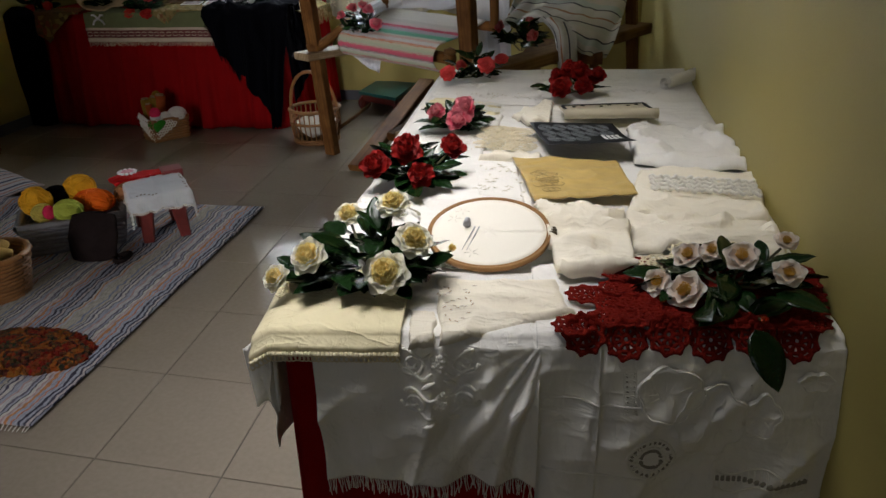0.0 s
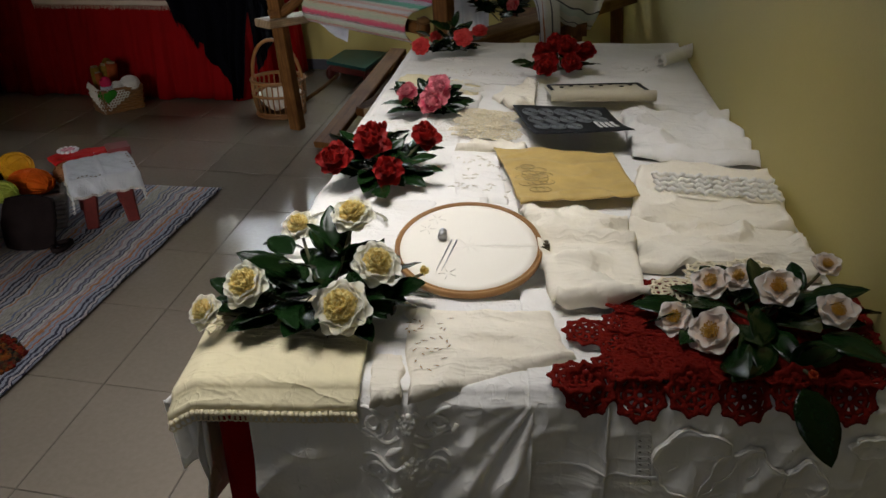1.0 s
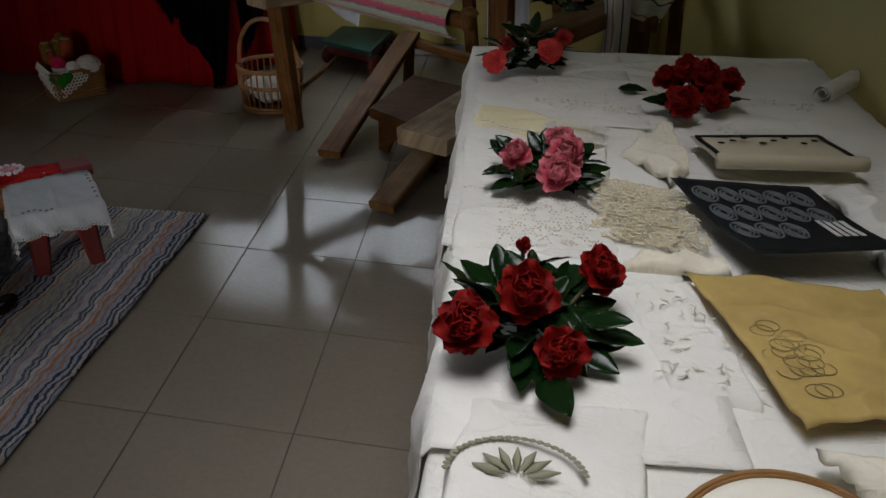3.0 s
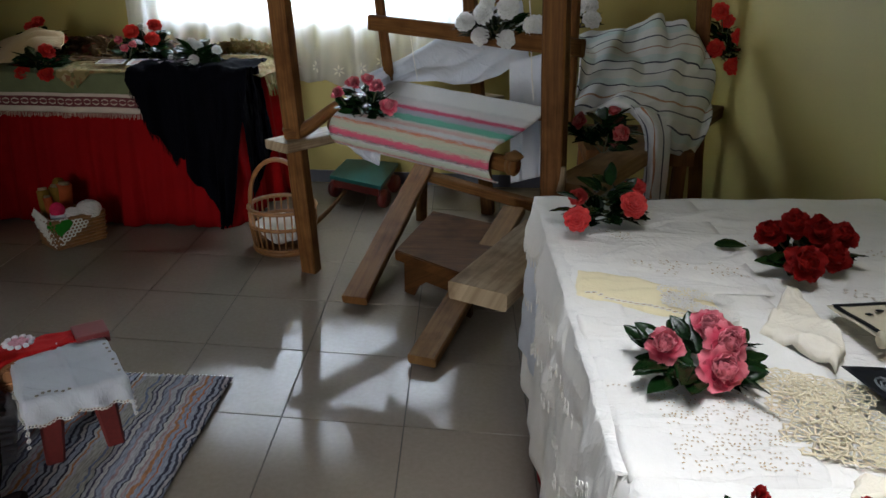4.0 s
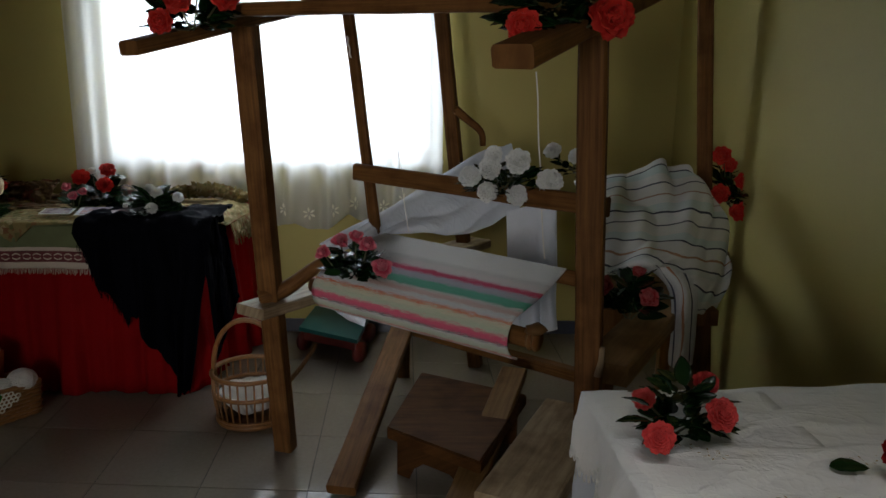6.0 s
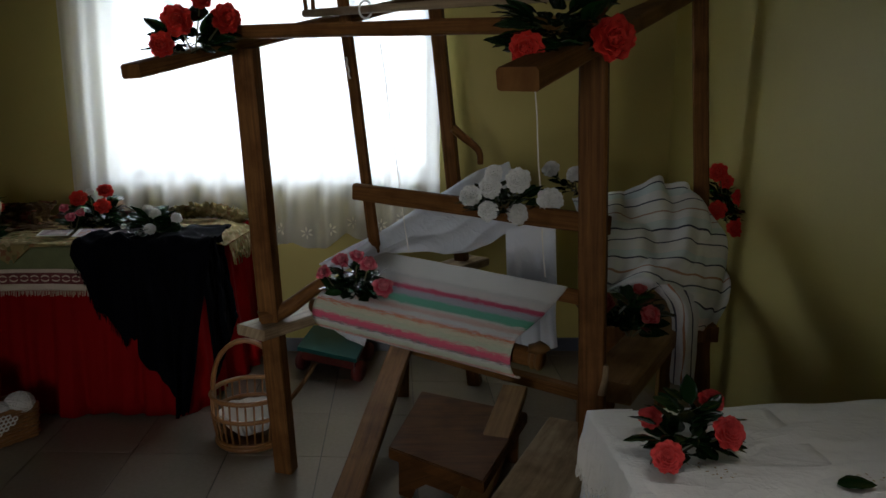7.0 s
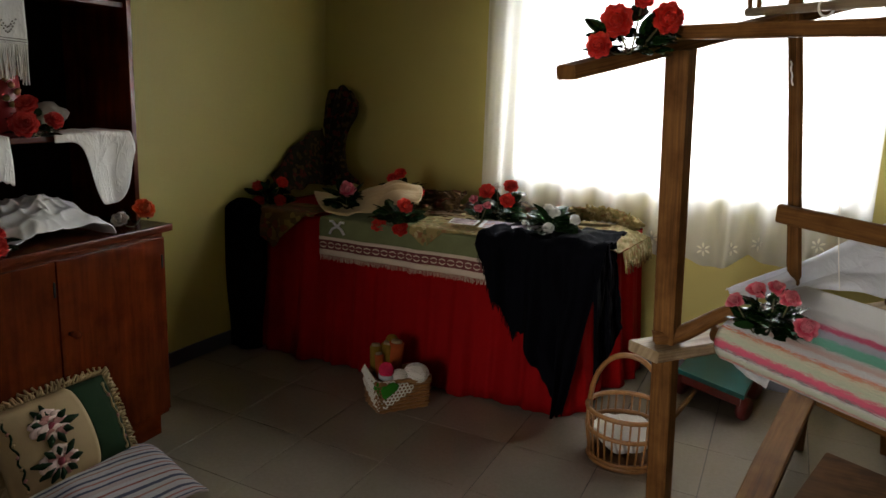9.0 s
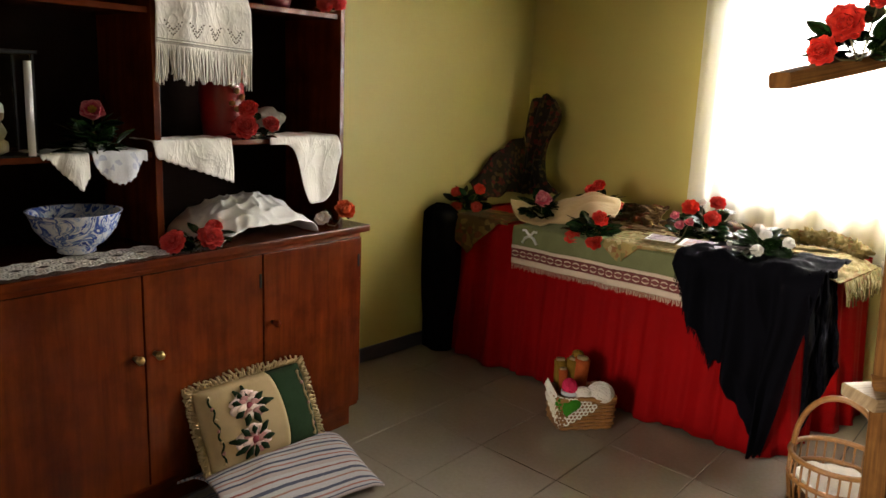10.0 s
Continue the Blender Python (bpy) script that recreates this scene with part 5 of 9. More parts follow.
def motif_cloth(name, label, me, mat, corners, z, nu, nv, size, seed=0, backing=None, over=None):
    ob = thing(name, bilerp(corners, 0.5, 0.5).xy.to_3d() + Vector((0, 0, z)), label, "crochet")
    rnd = random.Random(seed)
    for i in range(nu):
        for j in range(nv):
            p = bilerp(corners, (i + 0.5) / nu, (j + 0.5) / nv)
            zz = z + wrinkle(p.x, p.y, 0.003, 9, seed)
            tilt = (0, 0)
            if over:
                p, zz, tilt = over(p, zz)
            placed("motif", me, ob, Matrix.Translation((p.x, p.y, zz)) @ pose(0, 0, 0, tilt[0] + rnd.uniform(-4, 4), rnd.uniform(-4, 4), rnd.uniform(0, 40)) @ Matrix.Scale(size, 4))
    if backing:
        bm = bmesh.new()
        sheet(bm, lambda u, v: (*bilerp(corners, 0.04 + 0.92 * u, 0.04 + 0.92 * v).xy, z - 0.001 + wrinkle(*bilerp(corners, 0.04 + 0.92 * u, 0.04 + 0.92 * v).xy, 0.003, 9, seed)), 24, 16, 0.002)
        part("ground", bm, backing, ob)
    return ob


REDC = [Vector(p) for p in ((1.236, 0.887, 0.775), (1.604, 0.930, 0.775), (1.635, 1.154, 0.775), (1.279, 1.173, 0.775))]
motif_cloth("red_crochet_runner", "dark red crocheted runner with scalloped openwork edge", REDMOTIF, REDTHREAD, REDC, 0.779, 9, 5, 0.034, 3, REDTHREAD)
rim = thing("red_crochet_border", REDC[0].xy.to_3d() + Vector((0, 0, 0.77)), "scalloped dark red crochet border hanging over the table edge", "crochet")
for i in range(6):
    p = near_edge(0.53 + 0.068 * i)
    placed("motif", REDMOTIF, rim, Matrix.Translation(p + NOUT * 0.024 + Vector((0, 0, 0.770 - 0.010 * (i % 2)))) @ pose(0, 0, 0, 58, 0, 7) @ Matrix.Scale(0.035, 4))
for i in range(3):
    p = REDC[0].lerp(REDC[3], i / 2.5) + Vector((-0.03, 0, 0.779 - REDC[0].z))
    placed("motif", REDMOTIF, rim, Matrix.Translation((p.x, p.y, 0.779)) @ Matrix.Scale(0.035, 4))
doily = thing("ecru_doily", (1.40, 1.16, 0.786), "small ecru crocheted doilies joined beside the blush camellias", "crochet")
for p, r in (((1.362, 1.125, 0.789), 0.044), ((1.425, 1.185, 0.790), 0.046), ((1.488, 1.208, 0.789), 0.042)):
    placed("motif", ECRUMOTIF, doily, Matrix.Translation(p) @ pose(0, 0, 0, 0, 0, 400 * r) @ Matrix.Scale(r, 4))
motif_cloth("ecru_crochet_lace", "ecru crochet lace with fan motifs lying on the white cloth", FINEMOTIF, ECRU, [Vector(p) for p in ((0.893, 1.912, 0.775), (1.048, 1.875, 0.775), (1.023, 2.096, 0.775), (0.908, 2.147, 0.775))], 0.776, 3, 3, 0.050, 7, None)
motif_cloth("openwork_lace", "cream openwork lace at the far side of the table", LACEMOTIF, LACE, [Vector(p) for p in ((0.797, 2.376, 0.772), (0.908, 2.291, 0.772), (0.923, 2.441, 0.772), (0.802, 2.491, 0.772))], 0.777, 4, 2, 0.028, 11, None)

# leaf tracing on the cloth behind the cream camellias, and sprays on the others
TRACE = plain("olive_tracing", (0.30, 0.29, 0.20), 0.8, 0.1)
bm = bmesh.new()
c0 = Vector((0.766, 1.348, 0.775))
for k in range(26):
    a = math.pi * (0.05 + 0.95 * k / 25)
    p = c0 + Vector((0.075 * math.cos(a), 0.055 * math.sin(a), 0))
    blob(bm, p, 0.0045, (1.2, 0.8, 0.25), sub=1, seed=k)
for k in range(7):
    a = 0.3 + k * 0.42
    pts = [c0 + Vector((t * 0.05 * math.cos(a), t * 0.045 * math.sin(a) - 0.005, 0.001)) for t in (0.25, 0.6, 1.0)]
    tube(bm, pts, 0.004, 5, taper=lambda f: 0.25 + 1.2 * math.sin(math.pi * f))
part("stitched_leaves", bm, TRACE, leaf_cloth, "olive stitched leaf sprays")
rnd = random.Random(31)
for k in range(34):
    bm = bmesh.new()
    f, g_ = rnd.random(), rnd.random()
    p = bilerp([Vector(q) for q in ((0.953, 1.523, 0.775), (1.062, 1.505, 0.775), (1.016, 1.777, 0.775), (0.910, 1.747, 0.775))], f, g_) + Vector((0, 0, 0.0))
    a = rnd.uniform(0, 6.28)
    tube(bm, [p, p + Vector((0.007 * math.cos(a), 0.007 * math.sin(a), 0.0008)), p + Vector((0.016 * math.cos(a + 0.6), 0.016 * math.sin(a + 0.6), 0))], 0.0014, 4, taper=lambda t: 0.4 + math.sin(math.pi * t))
    part("spray", bm, CUT, spray_cloth)

# a drooping leaf over the table edge and a fallen one
fallen = thing("leaf", (1.012, 2.727, 0.766), "single glossy green camellia leaf lying on the white cloth", "leaf")
placed("blade", LEAFMESH, fallen, Matrix.Translation((0.976, 2.739, 0.772)) @ pose(0, 0, 0, 12, -8, -8) @ Matrix.Scale(0.075, 4))
lx = (NOUT * 0.8 + NEAR * 0.35 + Vector((0, 0, -0.85))).normalized()
lz = (NOUT + Vector((0, 0, 0.9)) - lx * (NOUT + Vector((0, 0, 0.9))).dot(lx)).normalized()
ly = lz.cross(lx)
lp_ = Vector((1.486, 0.873, 0.800))
placed("leaf", LEAFMESH, blush, Matrix(((lx.x, ly.x, lz.x, lp_.x), (lx.y, ly.y, lz.y, lp_.y), (lx.z, ly.z, lz.z, lp_.z), (0, 0, 0, 1))) @ Matrix.Scale(0.10, 4))

# yellowed paper, black pattern sheet, scroll
OLDPAPER = plain("yellowed_tissue_paper", (0.50, 0.355, 0.115), 0.55, 0.2, 9, 26, 0.9)
paper, paper_fn = spread("paper_packet", "yellowed waxed paper packet with a faint traced flower", OLDPAPER, [(1.095, 1.462, 0.785), (1.335, 1.537, 0.785), (1.288, 1.789, 0.785), (1.007, 1.799, 0.785)], 0.781, 0.003, 11, 41, 60, 50, 0.004, edge=0.003, cat="paper")
bm = bmesh.new()
for k in range(18):
    a = k * 0.72
    q = Vector(paper_fn(0.20 + (0.05 + 0.05 * (k % 2)) * math.cos(a), 0.36 + (0.09 + 0.12 * (k % 2)) * math.sin(a))) + Vector((0, 0, 0.0015))
    ring_tube(bm, q, 0.016, 0.013, 0.0009, (1, 0, 0), (0, 1, 0), 14, 4)
part("traced_flower", bm, plain("brown_pencil", (0.34, 0.26, 0.11), 0.8), paper, "faint brown pencil tracing")
INK = plain("black_card", (0.008, 0.009, 0.011), 0.6, 0.2, 8, 90, 0.1, spec=0.15)
PRINT = plain("grey_print", (0.10, 0.11, 0.115), 0.7, 0.15, 20, 200, 0.1)
CARDW = plain("white_print", (0.66, 0.66, 0.64), 0.6, 0.05)
bk = [Vector(p) for p in ((1.107, 1.816, 0.785), (1.341, 1.863, 0.785), (1.281, 2.132, 0.785), (1.027, 2.132, 0.785))]
card = thing("pattern_sheet", bk[0].xy.to_3d() + Vector((0, 0, 0.78)), "black pattern sheet printed with grey round lace motifs", "paper")
bm = bmesh.new()


def card_fn(u, v):
    p = bilerp(bk, u, v)
    return (p.x, p.y, 0.792 + 0.022 * (1 - v) ** 3 + wrinkle(p.x, p.y, 0.002, 8, 3) + 0.014 * max(0, u - 0.8) * (1 - v))


sheet(bm, card_fn, 24, 20, 0.0015)
part("sheet", bm, INK, card)
for i in range(5):
    for j in range(3):
        bm = bmesh.new()
        if i >= 3 and j == 0:
            continue
        u, v = 0.14 + 0.17 * i, 0.30 + 0.24 * j
        for rr in (0.075, 0.052, 0.03):
            pts = [Vector(card_fn(u + rr * math.cos(2 * math.pi * k / 16), v + rr * 1.35 * math.sin(2 * math.pi * k / 16))) + Vector((0, 0, 0.0012)) for k in range(17)]
            tube(bm, pts, 0.0022, 4)
        part("printed_motif", bm, PRINT, card)
bm = bmesh.new()
for k in range(4):
    sheet(bm, lambda u, v, k=k: Vector(card_fn(0.72 + 0.055 * k + 0.035 * u, 0.22 + 0.24 * v)) + Vector((0, 0, 0.002)), 3, 6, 0.0008)
part("printed_bar", bm, CARDW, card, "white printed bars")
sc = [Vector(p) for p in ((1.131, 2.226, 0.785), (1.427, 2.260, 0.785), (1.398, 2.447, 0.785), (1.104, 2.389, 0.785))]
SCROLL = plain("pale_canvas", (0.52, 0.47, 0.34), 0.8, 0.08, 6, 200, 0.3)
scroll = thing("embroidered_scroll", sc[0].xy.to_3d() + Vector((0, 0, 0.78)), "pale canvas runner with black embroidered border, half rolled", "cloth")
bm = bmesh.new()
sheet(bm, lambda u, v: (*bilerp(sc, u, v).xy, 0.787 + 0.012 * math.exp(-v * 5) + 0.004 * math.sin(v * 5)), 30, 16, 0.002)
part("canvas", bm, SCROLL, scroll)
bm = bmesh.new()
r0, r1 = sc[0].xy.to_3d() + Vector((0, 0, 0.795)), sc[1].xy.to_3d() + Vector((0, 0, 0.795))
tube(bm, [r0.lerp(r1, i / 10) for i in range(11)], 0.016, 14)
part("roll", bm, SCROLL, scroll)
bm = bmesh.new()
for u0, u1, v0, v1 in ((0.03, 0.97, 0.93, 0.985), (0.02, 0.06, 0.1, 0.93), (0.94, 0.98, 0.1, 0.93)):
    sheet(bm, lambda u, v: (*bilerp(sc, u0 + (u1 - u0) * u, v0 + (v1 - v0) * v).xy, 0.790 + 0.012 * math.exp(-(v0 + (v1 - v0) * v) * 5) + 0.004 * math.sin((v0 + (v1 - v0) * v) * 5)), 16, 6, 0.0008)
for k in range(8):
    p = bilerp(sc, 0.15 + 0.1 * k, 0.62 + 0.08 * (k % 3)).xy
    blob(bm, (p.x, p.y, 0.793), 0.006, (1.4, 0.9, 0.3), sub=1, seed=k)
part("border", bm, INK, scroll, "black stitched border and sprigs")

# ---- the hand loom ----
loom = thing("hand_loom", (0.35, 4.3, 0), "old oak hand loom with a striped rag rug on its rollers", "loom")


def loom_beam(name, p0, p1, w, h, mat=None, up=(0, 0, 1), label="", seed=0, taper=1.0, chamfer=0.006):
    bm = bmesh.new()
    beam(bm, p0, p1, w, h, up, chamfer, 9, 0.004, taper, seed)
    return part(name, bm, mat or OAK, loom, label, smooth=False)


LW = Vector((0.774, -0.633, 0))
loom_beam("front_post", (-0.400, 4.270, 0), (-0.440, 4.060, 1.655), 0.078, 0.066, up=(0.3, 1, 0), seed=1)
loom_beam("front_post", (0.668, 3.41, 0), (0.600, 3.385, 1.60), 0.072, 0.078, up=(0.3, 1, 0), seed=2)
loom_beam("rear_post", (0.42, 5.20, 0), (0.195, 5.20, 2.02), 0.066, 0.062, up=(0.3, 1, 0), seed=3)
loom_beam("rear_post", (1.49, 4.80, 0), (1.330, 4.80, 2.02), 0.066, 0.062, up=(0.3, 1, 0), seed=4)
loom_beam("top_rail", (-0.70, 3.715, 1.567), (0.27, 5.31, 1.985), 0.085, 0.042, seed=5)
loom_beam("top_rail", (0.350, 2.880, 1.540), (1.40, 4.93, 1.985), 0.088, 0.046, seed=6)
loom_beam("top_crossbeam", (-0.45, 4.00, 1.702), (0.50, 3.215, 1.668), 0.050, 0.040, seed=7)
loom_beam("rear_crossbeam", (0.10, 5.33, 2.02), (1.46, 4.86, 2.01), 0.06, 0.05, seed=8)
bm = bmesh.new()
tube(bm, [(-0.30, 4.46, 1.803), (0.28, 3.985, 1.797), (0.87, 3.505, 1.786)], 0.015, 10)
part("hanging_rod", bm, PALE, loom, "thin round rod across the top")
for dx in (0.0, 0.03):
    bm = bmesh.new()
    tube(bm, [(-0.29 + dx, 4.45 - dx * 0.8, 1.80), (-0.30 + dx, 4.45 - dx * 0.8, 1.88 + dx * 2)], 0.008, 8)
    part("peg", bm, OAK, loom)
loom_beam("batten_side", (-0.152, 4.44, 1.87), (-0.036, 4.45, 0.84), 0.046, 0.030, up=(0.63, 0.77, 0), seed=9)
loom_beam("batten_side", (0.69, 3.80, 1.84), (0.705, 3.80, 0.84), 0.046, 0.030, up=(0.63, 0.77, 0), seed=10)
loom_beam("batten_bar", (-0.115, 4.408, 1.124), (0.735, 3.700, 1.112), 0.030, 0.064, seed=11)
loom_beam("side_rail", (-0.475, 4.095, 0.640), (0.43, 5.30, 0.650), 0.150, 0.042, PALE, seed=12, label="pale worn side plank")
loom_beam("side_rail", (0.69, 3.45, 0.675), (1.50, 4.86, 0.690), 0.150, 0.060, GOLDOAK, seed=13, label="worn yellowish side plank")
loom_beam("seat_plank", (0.405, 3.125, 0.432), (0.655, 3.620, 0.470), 0.205, 0.062, PALE, seed=14, label="worn pale seat plank")
loom_beam("treadle", (-0.128, 3.900, 0.030), (0.058, 5.06, 0.300), 0.110, 0.040, seed=15)
loom_beam("treadle", (0.205, 3.415, 0.030), (0.545, 4.46, 0.270), 0.110, 0.040, GOLDOAK, seed=16)
loom_beam("lower_crossbeam", (0.02, 5.08, 0.262), (0.93, 4.45, 0.225), 0.06, 0.05, seed=17)
for p in ((0.05, 5.05, 0), (0.92, 4.46, 0)):
    loom_beam("pivot_post", p, (p[0], p[1], 0.24), 0.06, 0.05, up=(0, 1, 0), seed=18)


def arm(pts, name, w, h, seed):
    bm = bmesh.new()
    pts = [Vector(p) for p in pts]
    n = 14
    P = []
    for i in range(n + 1):
        t = i / n * (len(pts) - 1)
        k = min(int(t), len(pts) - 2)
        P.append(pts[k].lerp(pts[k + 1], t - k))
    for _ in range(3):
        P = [P[0]] + [(P[i - 1] + 2 * P[i] + P[i + 1]) / 4 for i in range(1, n)] + [P[-1]]
    tube(bm, P, 1.0, 8, True, lambda f: w * (1.0 - 0.35 * f))
    for v in bm.verts:
        v.co.z = v.co.z
    part(name, bm, OAK, loom)


arm([(-0.455, 4.16, 0.67), (-0.36, 4.19, 0.70), (-0.26, 4.19, 0.78), (-0.20, 4.18, 0.82)], "curved_arm", 0.034, 0.05, 1)
arm([(0.295, 5.17, 1.335), (0.35, 5.14, 1.29), (0.425, 5.12, 1.235), (0.428, 5.12, 1.165)], "wooden_hook", 0.022, 0.03, 3)
bm = bmesh.new()
tube(bm, [(0.655, 3.37, 0.70), (0.66, 3.365, 0.745), (0.662, 3.36, 0.785)], 0.016, 10, True, lambda f: 1 - 0.45 * f)
part("peg", bm, PALE, loom, "pale turned wooden peg")

# breast roller with the woven rug on it
RL, RR = Vector((-0.178, 4.140, 0.718)), Vector((0.492, 3.600, 0.724))
BL_, BR_ = Vector((-0.030, 4.465, 0.872)), Vector((0.655, 3.885, 0.870))
bm = bmesh.new()
tube(bm, [RL + (RL - RR).normalized() * 0.10, RL, RR, RR + (RR - RL).normalized() * 0.035], 0.030, 14)
part("breast_roller", bm, OAK, loom)
bm = bmesh.new()
for k in range(2):
    ring_tube(bm, RR + (RR - RL).normalized() * (0.010 + 0.02 * k), 0.033, 0.033, 0.005, (0.52, 0.64, 0.0), (0, 0, 1), 16, 6)
blob(bm, RR + (RR - RL).normalized() * 0.03 + Vector((-0.005, -0.005, 0.036)), 0.024, (1.4, 1.1, 0.8), 0.3, 2, 4)
part("ratchet", bm, GOLDOAK, loom, "yellowish worn ratchet head")
bm = bmesh.new()
tube(bm, [BL_ - LW * 0.06 - Vector((0, 0, 0.03)), BR_ + LW * 0.06 - Vector((0, 0, 0.03))], 0.026, 12)
part("rear_roller", bm, OAK, loom)
PERP = Vector((0.633, 0.774, 0))
RUGSTOPS = [(0.0, (0.74, 0.74, 0.73)), (0.12, (0.66, 0.30, 0.28)), (0.135, (0.74, 0.72, 0.70)), (0.165, (0.72, 0.26, 0.24)), (0.19, (0.60, 0.66, 0.52)), (0.245, (0.72, 0.72, 0.68)), (0.265, (0.16, 0.16, 0.18)), (0.278, (0.74, 0.14, 0.22)), (0.335, (0.56, 0.62, 0.46)), (0.385, (0.70, 0.66, 0.50)), (0.42, (0.76, 0.22, 0.12)), (0.44, (0.76, 0.76, 0.75)), (0.495, (0.72, 0.52, 0.46)), (0.545, (0.70, 0.66, 0.62)), (0.575, (0.14, 0.44, 0.30)), (0.67, (0.42, 0.41, 0.47)), (0.745, (0.58, 0.07, 0.14)), (0.795, (0.70, 0.64, 0.62)), (0.86, (0.64, 0.62, 0.60)), (0.90, (0.76, 0.75, 0.72))]
RAGRUG = striped("striped_rag_weave", RUGSTOPS, "V", 0.17, 300, flecks=0.5, ragged=True, dash=(26, 60))


def rug_fn(u, v):
    e = RL.lerp(RR, -0.035 + 1.0 * u)
    b = BL_.lerp(BR_, -0.01 + 1.0 * u)
    r = 0.074
    if v < 0.44:
        a = radians(-80 + 160 * (v / 0.44))
        return e + (-PERP) * (r * math.cos(a)) + Vector((0, 0, 1)) * (r * math.sin(a)) + Vector((0, 0, wrinkle(u * 2, v * 3, 0.002)))
    t = (v - 0.44) / 0.56
    a = radians(80)
    s = e + (-PERP) * (r * math.cos(a)) + Vector((0, 0, 1)) * (r * math.sin(a))
    p = s.lerp(b, t)
    return p + Vector((0, 0, -0.012 * math.sin(math.pi * t) + wrinkle(u * 2, t * 2, 0.002)))


bm = bmesh.new()
sheet(bm, rug_fn, 40, 60, 0.005)
tagged(part("woven_rug", bm, RAGRUG, None, "rag rug with pink green and white stripes on the loom roller"), category="rug")

# cords and hanging cloths
for k, (p0, p1, r) in enumerate((((0.532, 3.980, 1.515), (0.587, 4.000, 0.876), 0.0026), ((0.005, 4.2, 1.68), (0.10, 4.30, 0.90), 0.0018), ((-0.14, 4.42, 1.64), (-0.125, 4.40, 1.56), 0.003))):
    bm = bmesh.new()
    a, b = Vector(p0), Vector(p1)
    tube(bm, [a.lerp(b, i / 8) + Vector((0.002 * math.sin(i * 1.7), 0, 0)) for i in range(9)], r, 6)
    part("cord", bm, LACE, loom, "white cotton cord")
bm = bmesh.new()
ring_tube(bm, (-0.05, 4.255, 1.80), 0.022, 0.03, 0.004, (1, 0, 0), (0, 0, 1), 18, 5)
part("cord", bm, LACE, loom, "white cotton cord")


def loose(name, label, mat, corners, sag=0.0, amp=0.01, freq=5, seed=0, nu=40, nv=30, th=0.003, fold=0.0, folds=9.0, cat="cloth"):
    cs = [Vector(c) for c in corners]

    def fn(u, v):
        p = bilerp(cs, u, v)
        return p + Vector((0, 0, -sag * math.sin(math.pi * u) * math.sin(math.pi * v))) + Vector((0.3, -1, 0.4)).normalized() * (amp * (noise.noise(Vector((u * freq, v * freq, seed))) + 0.4 * noise.noise(Vector((u * freq * 2.7, v * freq * 2.7, seed)))) + fold * math.sin(u * folds + 2 * noise.noise(Vector((u * 3, v * 2, seed)))) * v)

    bm = bmesh.new()
    sheet(bm, fn, nu, nv, th)
    return tagged(part(name, bm, mat, None, label), category=cat)


loose("white_sheet_corner", "corner of the white sheet hanging below the roller", COOLW, [(-0.317, 4.400, 0.643), (-0.061, 4.360, 0.618), (-0.081, 4.360, 0.497), (-0.151, 4.360, 0.527)], 0, 0.008, 4, 6)
# White cloth; the bluish cotton puts its shadow into the colour.
loose("pale_cloth", "white cloth hanging behind the loom in soft folds, tinted bluish for its shadow", COOLW, [(0.497, 4.520, 0.952), (0.700, 4.500, 1.008), (0.726, 4.480, 0.453), (0.527, 4.500, 0.390)], 0, 0.006, 3, 8, fold=0.02, folds=16)
STOPS = [(0.0, (0.76, 0.77, 0.76)), (0.085, (0.07, 0.08, 0.11)), (0.10, (0.62, 0.71, 0.70)), (0.17, (0.75, 0.76, 0.74)), (0.235, (0.10, 0.11, 0.14)), (0.25, (0.74, 0.74, 0.71)), (0.33, (0.42, 0.28, 0.22)), (0.34, (0.75, 0.75, 0.73)), (0.41, (0.62, 0.70, 0.69)), (0.475, (0.07, 0.08, 0.11)), (0.49, (0.75, 0.76, 0.75)), (0.58, (0.11, 0.12, 0.15)), (0.592, (0.74, 0.74, 0.71)), (0.68, (0.62, 0.71, 0.70)), (0.735, (0.07, 0.08, 0.11)), (0.75, (0.75, 0.76, 0.75)), (0.83, (0.45, 0.27, 0.18)), (0.845, (0.75, 0.75, 0.74)), (0.925, (0.10, 0.11, 0.14)), (0.94, (0.70, 0.74, 0.73))]
BLANKET = striped("striped_wool_blanket", STOPS, "V", 0.008, 420, repeat=1.3, flecks=0.12)


def grid_fn(rows, folds=0.0, seed=0):
    rows = [[Vector(p) for p in r] for r in rows]

    def cat1(P, t):
        n = len(P) - 1
        k = min(int(t * n), n - 1)
        f = t * n - k
        a, b, c, d = P[max(k - 1, 0)], P[k], P[k + 1], P[min(k + 2, n)]
        return 0.5 * ((2 * b) + (c - a) * f + (2 * a - 5 * b + 4 * c - d) * f * f + (3 * b - a - 3 * c + d) * f * f * f)

    def fn(u, v):
        p = cat1([cat1(r, u) for r in rows], v)
        k = folds * (abs(noise.noise(Vector((u * 3.2 + v * 1.4, v * 2.1, seed)))) * 1.6 + 0.5 * noise.noise(Vector((u * 8 + 3 * v, v * 3, seed + 2))))
        return p + Vector((0.1, -0.7, 0.7)) * k

    return fn


